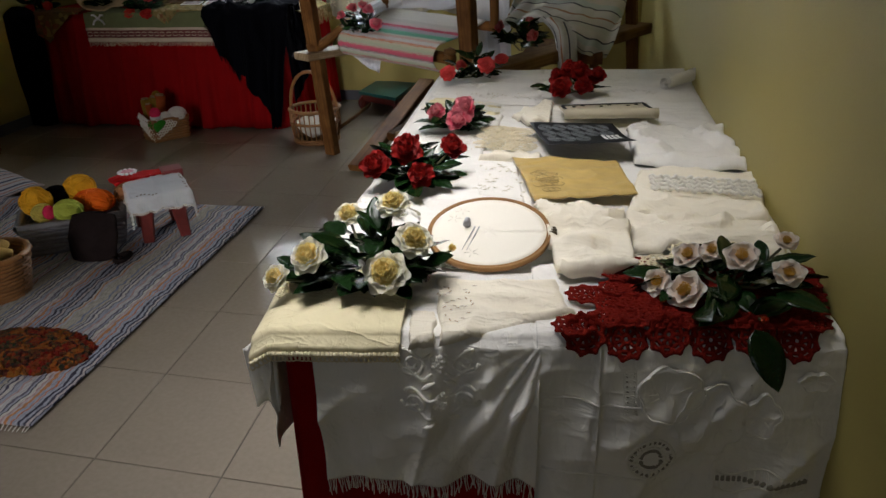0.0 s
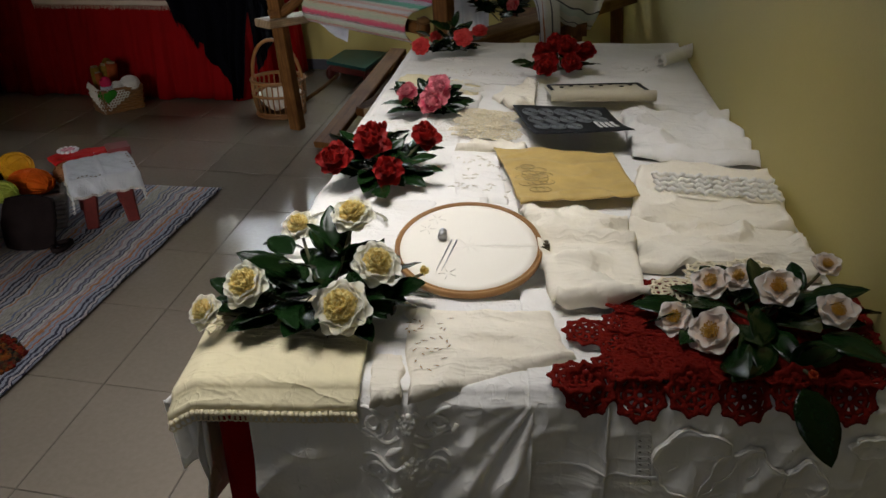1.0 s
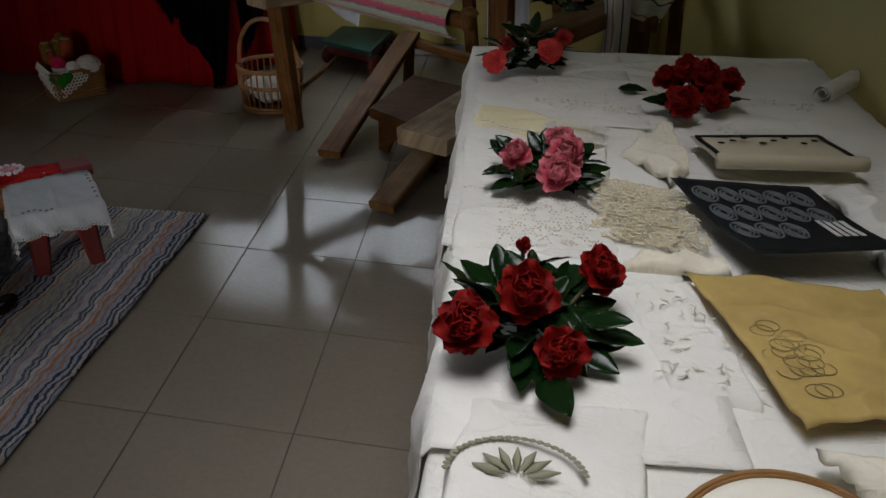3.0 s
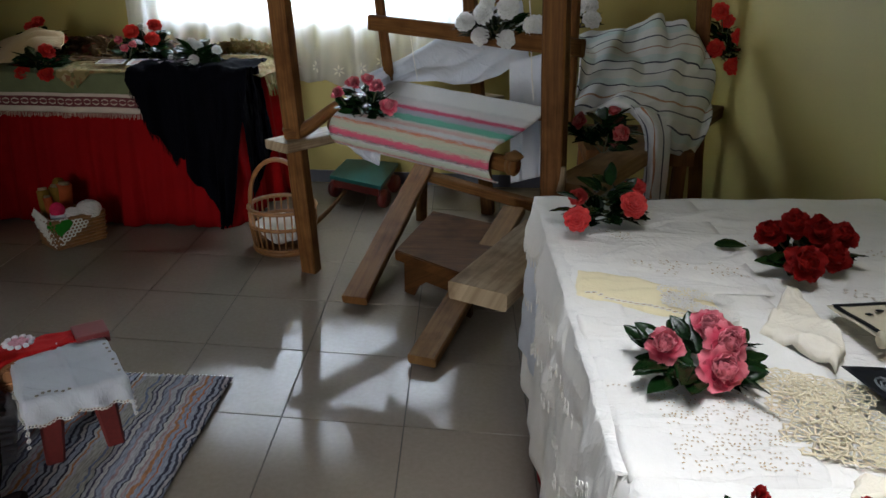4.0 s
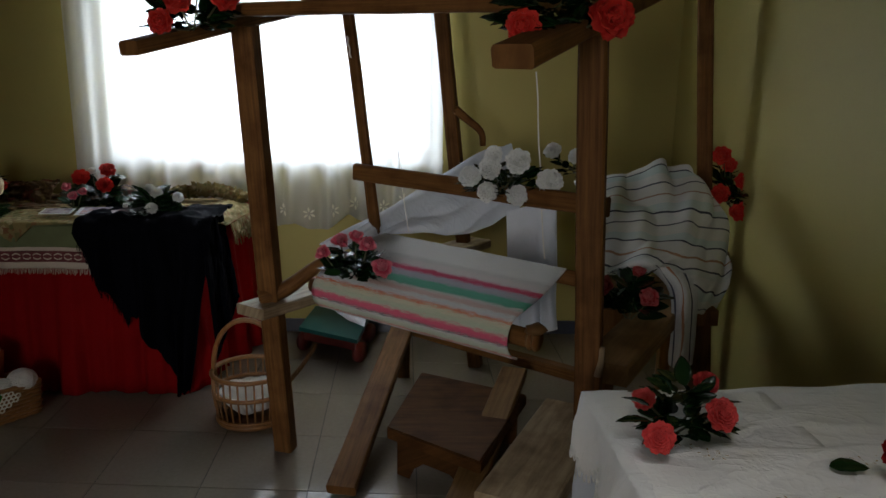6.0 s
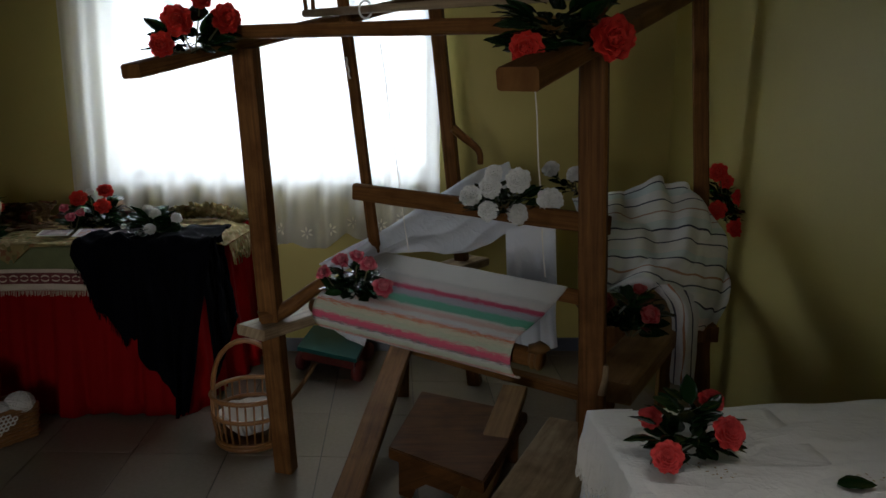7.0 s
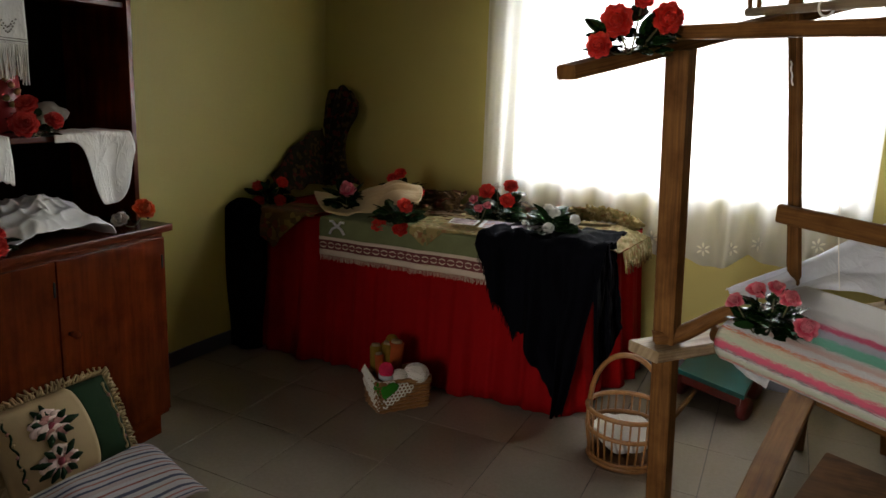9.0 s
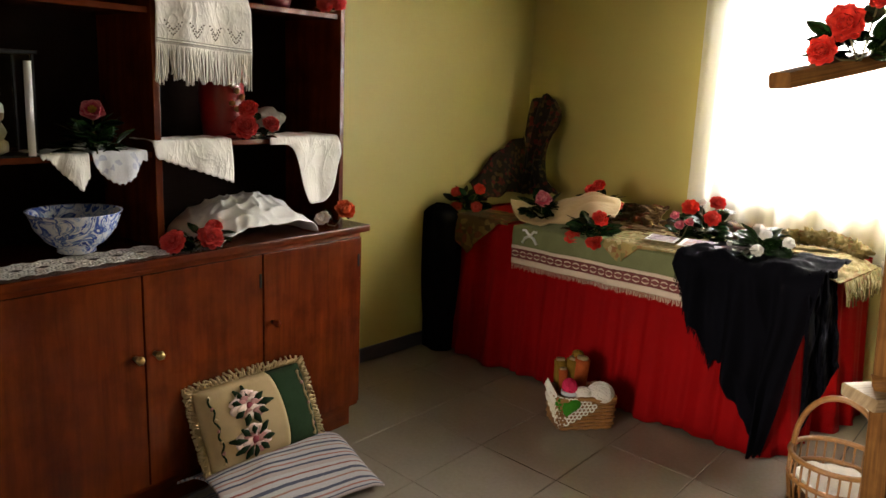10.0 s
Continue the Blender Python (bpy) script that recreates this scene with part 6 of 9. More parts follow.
bm = bmesh.new()
sheet(bm, grid_fn([
    [(0.807, 4.720, 1.051), (1.045, 4.720, 1.071), (1.227, 4.720, 1.116), (1.363, 4.720, 1.056)],
    [(0.792, 4.500, 0.992), (1.021, 4.500, 1.004), (1.230, 4.500, 1.029), (1.384, 4.550, 0.963)],
    [(0.764, 4.200, 0.910), (0.978, 4.180, 0.926), (1.188, 4.200, 0.924), (1.362, 4.350, 0.853)],
    [(0.743, 3.920, 0.852), (0.929, 3.900, 0.883), (1.103, 3.980, 0.815), (1.334, 4.250, 0.733)],
    [(0.750, 3.960, 0.827), (0.949, 3.980, 0.824), (1.125, 4.020, 0.686), (1.273, 4.220, 0.606)],
], 0.075, 4), 110, 110, 0.006)
tagged(part("striped_blanket", bm, BLANKET, None, "cream and grey striped wool blanket draped over the loom back"), category="blanket")
bm = bmesh.new()
STOPS2 = [(0.0, (0.74, 0.75, 0.74)), (0.2, (0.09, 0.10, 0.13)), (0.25, (0.74, 0.74, 0.72)), (0.42, (0.45, 0.22, 0.12)), (0.47, (0.74, 0.74, 0.72)), (0.7, (0.09, 0.10, 0.13)), (0.75, (0.72, 0.74, 0.74))]
sheet(bm, grid_fn([
    [(0.925, 3.900, 0.879), (0.994, 3.880, 0.877), (1.110, 3.950, 0.811)],
    [(0.999, 3.900, 0.801), (1.042, 3.860, 0.800), (1.118, 3.950, 0.726)],
    [(1.029, 3.920, 0.647), (1.057, 3.880, 0.648), (1.124, 3.960, 0.615)],
    [(1.031, 3.930, 0.511), (1.064, 3.890, 0.514), (1.125, 3.970, 0.500)],
], 0.012, 7), 30, 50, 0.006)
tagged(part("blanket_tail", bm, striped("striped_blanket_tail", STOPS2, "U", 0.02, 420), None, "tail of the striped blanket hanging in tight folds"), category="blanket")
WHITE_ROWS = [
    [(-0.254, 4.360, 0.834), (-0.073, 4.460, 0.920), (0.037, 4.600, 0.957), (0.206, 4.780, 1.049), (0.417, 4.950, 1.145), (0.553, 5.000, 1.180)],
    [(-0.231, 4.320, 0.825), (-0.031, 4.450, 0.885), (0.110, 4.540, 0.915), (0.279, 4.660, 0.954), (0.450, 4.800, 1.008), (0.573, 4.860, 1.052)],
    [(-0.202, 4.360, 0.783), (0.020, 4.440, 0.859), (0.181, 4.500, 0.853), (0.349, 4.580, 0.836), (0.476, 4.660, 0.880), (0.593, 4.720, 0.945)],
]
bm = bmesh.new()
sheet(bm, grid_fn(WHITE_ROWS, 0.028, 11), 90, 40, 0.004)
tagged(part("white_sheet", bm, COOLW, None, "white sheet sagging over the warp behind the loom batten"), category="cloth")
# chest behind, on which the blanket is piled
bench = thing("bench", (1.05, 4.35, 0), "dark wooden bench under the striped blanket", "bench")
for lo3, hi3, nm in (((0.82, 4.10, 0.60), (1.26, 4.62, 0.66), "seat"), ((0.84, 4.12, 0), (0.89, 4.17, 0.598), "leg"), ((1.19, 4.12, 0), (1.24, 4.17, 0.598), "leg"), ((0.84, 4.55, 0), (0.89, 4.60, 0.598), "leg"), ((1.19, 4.55, 0), (1.24, 4.60, 0.598), "leg")):
    bm = bmesh.new()
    solid_box(bm, lo3, hi3, 0.004)
    part(nm, bm, OAK, bench, smooth=False)

# low foot bench between the treadles
foot = thing("foot_bench", (0.28, 4.0, 0), "low dark oak foot bench with notched front", "bench")
fb = [Vector((0.029, 4.037, 0.165)), Vector((0.366, 3.774, 0.165)), Vector((0.589, 4.349, 0.165)), Vector((0.147, 4.585, 0.165))]
bm = bmesh.new()
lo = [bm.verts.new(p) for p in fb]
hi = [bm.verts.new(p + Vector((0, 0, 0.048))) for p in fb]
bm.faces.new(hi)
bm.faces.new(list(reversed(lo)))
for k in range(4):
    bm.faces.new((lo[k], lo[(k + 1) % 4], hi[(k + 1) % 4], hi[k]))
uvl = uv_of(bm)
for f in bm.faces:
    for lp in f.loops:
        lp[uvl].uv = (lp.vert.co.x, lp.vert.co.y + lp.vert.co.z)
bmesh.ops.bevel(bm, geom=bm.edges[:], offset=0.005, segments=2, affect="EDGES")
part("seat", bm, DARKOAK, foot, smooth=False)
for a, b in ((0, 1), (3, 2)):
    p, q2 = fb[a].lerp(fb[b], 0.05), fb[a].lerp(fb[b], 0.95)
    ins_ = Vector((0.02, 0.05, 0)) * (1 if a == 0 else -1)
    bm = bmesh.new()
    prof = [(0.0, 0.0), (0.16, 0.0), (0.22, 0.05), (0.34, 0.085), (0.66, 0.085), (0.78, 0.05), (0.84, 0.0), (1.0, 0.0), (1.0, 0.164), (0.0, 0.164)]
    th_ = (fb[3] - fb[0]).normalized() * 0.04
    fr_ = [bm.verts.new((p.lerp(q2, s).x + ins_.x, p.lerp(q2, s).y + ins_.y, z)) for s, z in prof]
    bk_ = [bm.verts.new(v.co + th_) for v in fr_]
    bm.faces.new(fr_)
    bm.faces.new(list(reversed(bk_)))
    for k in range(len(prof)):
        j = (k + 1) % len(prof)
        bm.faces.new((fr_[j], fr_[k], bk_[k], bk_[j]))
    uvl = uv_of(bm)
    for f in bm.faces:
        for lp in f.loops:
            lp[uvl].uv = (lp.vert.co.x, lp.vert.co.z + lp.vert.co.y)
    bmesh.ops.recalc_face_normals(bm, faces=bm.faces)
    part("notched_board", bm, DARKOAK, foot, smooth=False)

# green topped pull cart and handled basket by the loom
cart = thing("pull_cart", (-0.38, 5.55, 0), "small wooden pull cart with a teal top and red wheels", "toy cart")
cc = [Vector(p) for p in ((-0.531, 5.337, 0.160), (-0.195, 5.139, 0.160), (-0.161, 5.657, 0.160), (-0.497, 5.771, 0.160))]
bm = bmesh.new()
sheet(bm, lambda u, v: bilerp(cc, u, v), 2, 2, 0.022)
part("deck", bm, TEAL, cart, "teal painted deck", smooth=False)
bm = bmesh.new()
c4 = [bilerp(cc, a, b) - Vector((0, 0, 0.024)) for a, b in ((0.06, 0.06), (0.94, 0.06), (0.94, 0.94), (0.06, 0.94))]
sheet(bm, lambda u, v: bilerp(c4, u, v), 2, 2, 0.05)
part("chassis", bm, REDPAINT, cart, smooth=False)
for a, b in ((0.02, 0.2), (0.98, 0.2), (0.02, 0.8), (0.98, 0.8)):
    p = bilerp(cc, a, b)
    ax = (cc[1] - cc[0]).normalized()
    bm = bmesh.new()
    tube(bm, [Vector((p.x, p.y, 0.055)) - ax * 0.012, Vector((p.x, p.y, 0.055)) + ax * 0.012], 0.055, 20)
    part("wheel", bm, REDPAINT, cart, "dark red painted wheel")
bm = bmesh.new()
h0 = bilerp(cc, 0.3, 0.0)
tube(bm, [(h0.x, h0.y, 0.08), (h0.x - 0.04, h0.y - 0.25, 0.05), (h0.x - 0.10, h0.y - 0.50, 0.02)], 0.012, 8)
part("draw_bar", bm, OAK, cart)

def spindle_basket(at, r, h, label):
    ob = thing("basket", at, label, "basket")
    c = Vector(at)
    for z, rr, tr in ((0.012, r * 0.88, 0.016), (0.03, r * 0.9, 0.010), (h * 0.62, r * 0.98, 0.012), (h, r, 0.013)):
        bm = bmesh.new()
        ring_tube(bm, c + Vector((0, 0, z)), rr, rr, tr * 0.8, n=40)
        part("hoop", bm, WICKER, ob)
    bm = bmesh.new()
    tube(bm, [c + Vector((0, 0, 0.006)), c + Vector((0, 0, 0.014))], r * 0.88, 32)
    part("bottom", bm, WICKERDARK, ob)
    for i in range(30):
        a = 2 * math.pi * i / 30
        bm = bmesh.new()
        tube(bm, [c + Vector((r * 0.89 * math.cos(a), r * 0.89 * math.sin(a), 0.02)), c + Vector((r * 1.0 * math.cos(a), r * 1.0 * math.sin(a), h * 0.6)), c + Vector((r * math.cos(a), r * math.sin(a), h))], 0.0045, 6)
        part("spindle", bm, WICKER, ob)
    bm = bmesh.new()
    pts = [c + Vector((-r * math.cos(math.pi * i / 24) * 0.98, -0.05 * math.sin(math.pi * i / 24), h * 0.7 + (0.47 - h * 0.7) * math.sin(math.pi * i / 24) ** 0.8)) for i in range(25)]
    tube(bm, pts, 0.011, 8)
    part("handle", bm, WICKER, ob)
    return ob


spindle_basket((-0.605, 4.565, 0), 0.165, 0.225, "round spindle basket with hooped handle lined with white cloth")
bm = bmesh.new()
sheet(bm, lambda u, v: (-0.605 + 0.138 * v * math.cos(2 * math.pi * u), 4.565 + 0.138 * v * math.sin(2 * math.pi * u), 0.035 + 0.10 * v ** 3 + 0.02 * noise.noise(Vector((math.cos(6.28 * u) * 2 * v, math.sin(6.28 * u) * 2 * v, 3)))), 48, 14, 0.004)
tagged(part("lining_cloth", bm, LINEN, None, "crumpled white cloth lining the spindle basket"), category="cloth")

arrangement("pink camellias tied to the loom roller", [((-0.194, 4.050, 0.876), 0.030, "peony", "pink"), ((-0.138, 4.080, 0.913), 0.032, "peony", "pink"), ((-0.036, 4.050, 0.906), 0.032, "peony", "pink"), ((0.017, 4.000, 0.839), 0.038, "peony", "pink"), ((-0.082, 4.100, 0.927), 0.028, "peony", "pink")], 0.735, 46, 0.075, low=0.80, seed=21, spread=0.09, bloom=1.12)
arrangement("white double camellias tied to the loom batten bar", [((0.318, 3.930, 1.171), 0.040, "formal", "white"), ((0.386, 3.930, 1.201), 0.042, "formal", "white"), ((0.476, 3.910, 1.226), 0.046, "formal", "white"), ((0.573, 3.860, 1.165), 0.048, "formal", "white"), ((0.375, 3.900, 1.125), 0.038, "formal", "white"), ((0.472, 3.880, 1.120), 0.040, "formal", "white"), ((0.398, 3.970, 1.243), 0.034, "formal", "white")], 1.12, 90, 0.062, low=1.11, seed=23, spread=0.13, bloom=1.0, up=0.35)
arrangement("white camellias on the rolled cloth behind the loom", [((0.838, 4.550, 1.200), 0.045, "formal", "white"), ((0.846, 4.500, 1.141), 0.045, "formal", "white"), ((0.683, 4.550, 1.200), 0.04, "formal", "white"), ((0.793, 4.600, 1.173), 0.04, "formal", "white")], 1.10, 16, 0.07, seed=24, spread=0.09)
arrangement("bright red camellias lying on the loom top rail", [((-0.590, 3.840, 1.722), 0.058, "double", "red"), ((-0.462, 3.900, 1.735), 0.056, "double", "red"), ((-0.628, 3.800, 1.650), 0.046, "double", "red"), ((-0.535, 3.900, 1.795), 0.040, "double", "red")], 1.625, 30, 0.085, low=1.63, seed=25, spread=0.10, up=0.2)
arrangement("large red camellias with leaves on the loom top rail", [((0.589, 3.150, 1.634), 0.060, "double", "red"), ((0.386, 3.050, 1.605), 0.044, "double", "red")], 1.60, 60, 0.085, seed=27, spread=0.13, lean=(-0.02, 0.05), up=0.2, low=1.62, rise=0.17)
arrangement("red camellias fastened to the rear loom post", [((1.472, 4.780, 1.164), 0.045, "double", "red"), ((1.570, 4.750, 1.057), 0.045, "double", "red"), ((1.457, 4.720, 1.005), 0.045, "double", "red"), ((1.543, 4.720, 0.923), 0.045, "double", "red"), ((1.516, 4.800, 1.118), 0.035, "double", "red")], 0.95, 44, 0.08, seed=29, spread=0.09, bloom=1.12, up=0.2)
arrangement("red and white flecked camellias on the side rail", [((0.903, 3.780, 0.798), 0.036, "peony", "fleck"), ((0.746, 3.720, 0.856), 0.030, "peony", "fleck"), ((0.881, 3.850, 0.868), 0.024, "peony", "fleck")], 0.725, 44, 0.085, low=0.76, bloom=1.2, seed=31, spread=0.11)

# ---- the red draped side table ----
side = thing("side_table", (-1.9, 5.25, 0), "table hidden under a red cloth and tapestries", "table")
SZ = 0.80
bm = bmesh.new()
solid_box(bm, (-2.86, 4.86, SZ - 0.035), (-0.88, 5.64, SZ - 0.004), 0.004)
part("tabletop", bm, OAK, side, smooth=False)
for x, y in ((-2.8, 4.92), (-0.96, 4.92), (-2.8, 5.58), (-0.92, 5.58)):
    bm = bmesh.new()
    beam(bm, (x, y, 0), (x, y, SZ - 0.036), 0.05, 0.05, up=(0, 1, 0))
    part("leg", bm, OAK, side, smooth=False)
red_skirt("red_table_skirt", [(-2.90, 4.855, 0), (-0.985, 4.835, 0), (-0.83, 5.64, 0), (-2.90, 5.66, 0)], SZ, "red gathered cloth hanging round the side table to the floor", 40, amp=0.034, flare=0.05)
bm = bmesh.new()
sheet(bm, lambda u, v: (-2.90 + 2.0 * u, 4.85 + 0.80 * v, SZ + 0.002 + wrinkle(u, v, 0.002)), 30, 12, 0.002)
tagged(part("red_table_cover", bm, REDCLOTH, None, "red cloth lying under the tapestries"), category="cloth")


def front_hang(name, label, mat, x0, x1, inner, drop, z, y=4.835, folds=0.008, seed=0, bottom=None, nu=60, nv=40, out=0.02, parent=None, lump=0.006, gather=0.0):
    def fn(u, v):
        x = x0 + (x1 - x0) * u
        dp = bottom(u) if bottom else drop
        d = -inner + (inner + dp) * v
        if d < 0:
            return (x, y - out - d, z + wrinkle(x, d, lump, 6, seed) + 1.2 * (lump - 0.006) * (1 - abs(noise.noise(Vector((x * 5 + d * 3, d * 8, seed))))) ** 3)
        f = folds * min(1, d / 0.1) * (math.sin(u * 19 + seed) + 0.6 * math.sin(u * 41 - seed) + noise.noise(Vector((u * 5, d * 4, seed))))
        f += lump * 1.5 * (1 - abs(noise.noise(Vector((u * 3.5 - d * 1.2, d * 1.6, seed + 3))))) ** 4 * min(1, d / 0.05) - 0.03 * max(0, lump - 0.006)
        return (x - gather * (1 if u < 0.7 else 5) * (u - 0.7) * d + 0.02 * noise.noise(Vector((u * 4, d * 3, seed))) * min(1, d * 4), y - out - 0.012 - f - 0.03 * d, z - max(0, d - 0.008))

    bm = bmesh.new()
    sheet(bm, fn, nu, nv, 0.003)
    if parent is not None:
        return part(name, bm, mat, parent, label), fn
    return tagged(part(name, bm, mat, None, label), category="cloth"), fn


def tapestry_mat(name, ground, cols, scale=26.0):
    m, nt, b = nodes_of(name)
    vec = coords(nt)
    vor = nt.nodes.new("ShaderNodeTexVoronoi")
    vor.inputs["Scale"].default_value = scale
    nt.links.new(vec, vor.inputs["Vector"])
    sepc = nt.nodes.new("ShaderNodeSeparateColor")
    nt.links.new(vor.outputs["Color"], sepc.inputs[0])
    c = ramp_of(nt, sepc.outputs[0], [(0.0, ground), (0.42, cols[0]), (0.6, ground), (0.72, cols[1]), (0.86, cols[2])], "CONSTANT")
    fine = noise_of(nt, vec, 240.0, 2.0)
    c = mixed(nt, 0.4, c, ramp_of(nt, fine, [(0.3, (0.45, 0.45, 0.45)), (0.7, (1, 1, 1))]), "MULTIPLY")
    c = mixed(nt, noise_of(nt, vec, 9.0), c, ground)
    nt.links.new(c, b.inputs["Base Color"])
    b.inputs["Roughness"].default_value, b.inputs["Specular IOR Level"].default_value = 0.85, 0.2
    bumped(nt, b, fine, 0.5, 0.003)
    return m


GREENTAP = plain("sage_green_tapestry", (0.14, 0.155, 0.075), 0.85, 0.15, 12, 240, 0.4)
GOLDTAP = tapestry_mat("gold_floral_tapestry", (0.25, 0.19, 0.075), [(0.07, 0.09, 0.03), (0.20, 0.05, 0.025), (0.46, 0.38, 0.22)], 52)
DARKTAP = tapestry_mat("dark_paisley_cloth", (0.035, 0.018, 0.010), [(0.16, 0.085, 0.02), (0.13, 0.012, 0.012), (0.05, 0.06, 0.02)], 30)
BROWNTAP = tapestry_mat("brown_gold_cloth", (0.10, 0.055, 0.02), [(0.25, 0.17, 0.05), (0.05, 0.03, 0.01), (0.20, 0.03, 0.02)], 30)
PAISLEY = tapestry_mat("dark_paisley_shawl", (0.016, 0.011, 0.005), [(0.11, 0.070, 0.020), (0.012, 0.014, 0.008), (0.16, 0.014, 0.010)], 44)
TAN = woven("tan_linen", (0.50, 0.36, 0.20), 0.1)
PALECLOTH = woven("pale_border_cloth", (0.55, 0.45, 0.36), 0.1)
DARKPINK = plain("plum_border_weave", (0.16, 0.05, 0.05), 0.85, 0.2, 30, 300, 0.3)

tap = thing("tapestry", (-1.85, 4.8, SZ), "sage green tapestry with woven diamond border and fringe", "tapestry")
_, tap_fn = front_hang("field", "", GREENTAP, -2.34, -1.30, 0.30, 0.205, SZ + 0.012, seed=3, folds=0.003, parent=tap)


def on_tap(u, v, off=0.005):
    p = Vector(tap_fn(u, v))
    return p + (Vector((0, 0, off)) if v < 0.595 else Vector((0, -off, 0)))


for v0, v1, mat, nm in ((0.80, 0.835, PALECLOTH, "border_band"), (0.835, 0.935, DARKPINK, "border_band"), (0.935, 0.995, PALECLOTH, "border_band")):
    bm = bmesh.new()
    sheet(bm, lambda u, v: on_tap(u, v0 + (v1 - v0) * v, 0.007), 60, 3, 0.001)
    part(nm, bm, mat, tap, "woven border band")
for i in range(22):
    bm = bmesh.new()
    u = (i + 0.5) / 22
    for s in (-1, 1):
        sheet(bm, lambda a, b, u=u, s=s: on_tap(u + (a - 0.5) * 0.034, 0.885 + s * (0.012 + 0.014 * math.sin(math.pi * a)) + 0.012 * (b - 0.5), 0.010), 6, 2, 0.001)
    part("zigzag", bm, PALECLOTH, tap)
bm = bmesh.new()
rnd = random.Random(2)
for i in range(150):
    p = on_tap((i + 0.5) / 150, 0.997, 0.004)
    tube(bm, [p, p + Vector((rnd.uniform(-0.004, 0.004), -0.003, -0.028 * rnd.uniform(0.6, 1.1)))], 0.0016, 4, False)
part("fringe", bm, PALECLOTH, tap)
bm = bmesh.new()
c0 = on_tap(0.11, 0.68, 0.008)
for k, (a, l) in enumerate(((0.5, 0.05), (2.6, 0.05), (-0.7, 0.06), (-2.4, 0.06))):
    tube(bm, [c0, c0 + Vector((l * 0.6 * math.cos(a), -0.006, l * 0.6 * math.sin(a) + 0.012)), c0 + Vector((l * math.cos(a), -0.004, l * math.sin(a)))], 0.007, 6)
part("bow", bm, COOLW, tap, "small white ribbon bow")

loose("gold_tapestry", "gold floral tapestry laid across the side table", GOLDTAP, [(-1.80, 4.80, SZ + 0.022), (-0.92, 4.92, SZ + 0.022), (-0.90, 5.50, SZ + 0.03), (-1.95, 5.50, SZ + 0.03)], -0.014, 0.030, 9, 4, 110, 80)
front_hang("gold_cloth", "pointed gold floral cloth over the table edge", GOLDTAP, -1.80, -1.42, 0.10, 0.1, SZ + 0.03, seed=6, bottom=lambda u: 0.01 + 0.085 * max(0, 1 - abs(u - 0.25) / 0.25) + 0.02 * (1 - u), nu=30, out=0.035)
gold_end = loose("fringed_tapestry", "fringed gold floral tapestry hanging off the table side", GOLDTAP, [(-0.92, 4.95, SZ + 0.03), (-0.80, 5.02, SZ - 0.02), (-0.77, 5.52, SZ - 0.02), (-0.93, 5.5, SZ + 0.05)], -0.03, 0.02, 7, 8)
bm = bmesh.new()
rnd = random.Random(12)
for i in range(60):
    f = i / 59
    p = Vector((-0.785 + 0.02 * f, 5.03 + 0.48 * f, SZ - 0.015))
    tube(bm, [p, p + Vector((0.015, rnd.uniform(-0.01, 0.01), -0.05)), p + Vector((0.02, rnd.uniform(-0.015, 0.015), -0.10 * rnd.uniform(0.6, 1.2)))], 0.004, 4, False)
part("fringe", bm, GOLDTAP, gold_end, "gold knotted fringe")
trim = thing("gold_trimming", (-1.03, 5.43, SZ + 0.03), "thick gold tasselled trimming heaped by the window", "trimming")
for i in range(14):
    bm = bmesh.new()
    f = i / 13
    blob(bm, (-1.22 + 0.38 * f, 5.43 - 0.02 * math.sin(f * 6), SZ + 0.055 + 0.035 * math.sin(f * 3.1)), 0.034, (1.2, 1, 0.9), 1.1, 3, i, 4)
    part("tassel", bm, GOLDTAP, trim)
bm = bmesh.new()
sheet(bm, grid_fn([
    [(-2.615, 5.120, 0.890), (-2.427, 5.120, 0.881), (-2.225, 5.120, 0.938), (-2.070, 5.120, 0.988), (-1.918, 5.120, 0.982)],
    [(-2.521, 5.020, 0.858), (-2.356, 5.040, 0.847), (-2.172, 5.040, 0.921), (-2.021, 5.040, 0.976), (-1.858, 5.040, 0.962)],
    [(-2.436, 4.940, 0.839), (-2.277, 4.940, 0.825), (-2.109, 4.960, 0.883), (-1.959, 4.960, 0.938), (-1.823, 4.960, 0.934)],
    [(-2.366, 4.900, 0.816), (-2.230, 4.900, 0.812), (-2.058, 4.900, 0.855), (-1.912, 4.900, 0.899), (-1.802, 4.900, 0.909)],
], 0.022, 5), 60, 40, 0.006)
tagged(part("tan_cloth", bm, TAN, None, "tan linen cloth loosely folded on the side table"), category="cloth")
loose("patterned_runner", "brown patterned cloth across the back of the side table", BROWNTAP, [(-2.40, 5.02, SZ + 0.03), (-1.70, 5.08, SZ + 0.03), (-1.62, 5.50, SZ + 0.05), (-2.50, 5.50, SZ + 0.05)], -0.02, 0.045, 7, 13, 80, 60)
loose("propped_cloth", "dark gold patterned cloth crumpled at the back of the table", BROWNTAP, [(-2.05, 5.22, SZ + 0.04), (-1.76, 5.22, SZ + 0.04), (-1.74, 5.34, SZ + 0.15), (-2.02, 5.34, SZ + 0.13)], -0.03, 0.05, 6, 15, 50, 40)
bm = bmesh.new()
for k in range(5):
    blob(bm, (-1.70 + 0.09 * k, 5.38, SZ + 0.04 + 0.012 * (k % 2)), 0.075, (1.2, 1.0, 0.75), 0.3, 3, k + 3)
tagged(part("dark_shawl", bm, DARKTAP, None, "dark patterned shawl bundled at the back of the table"), category="shawl")
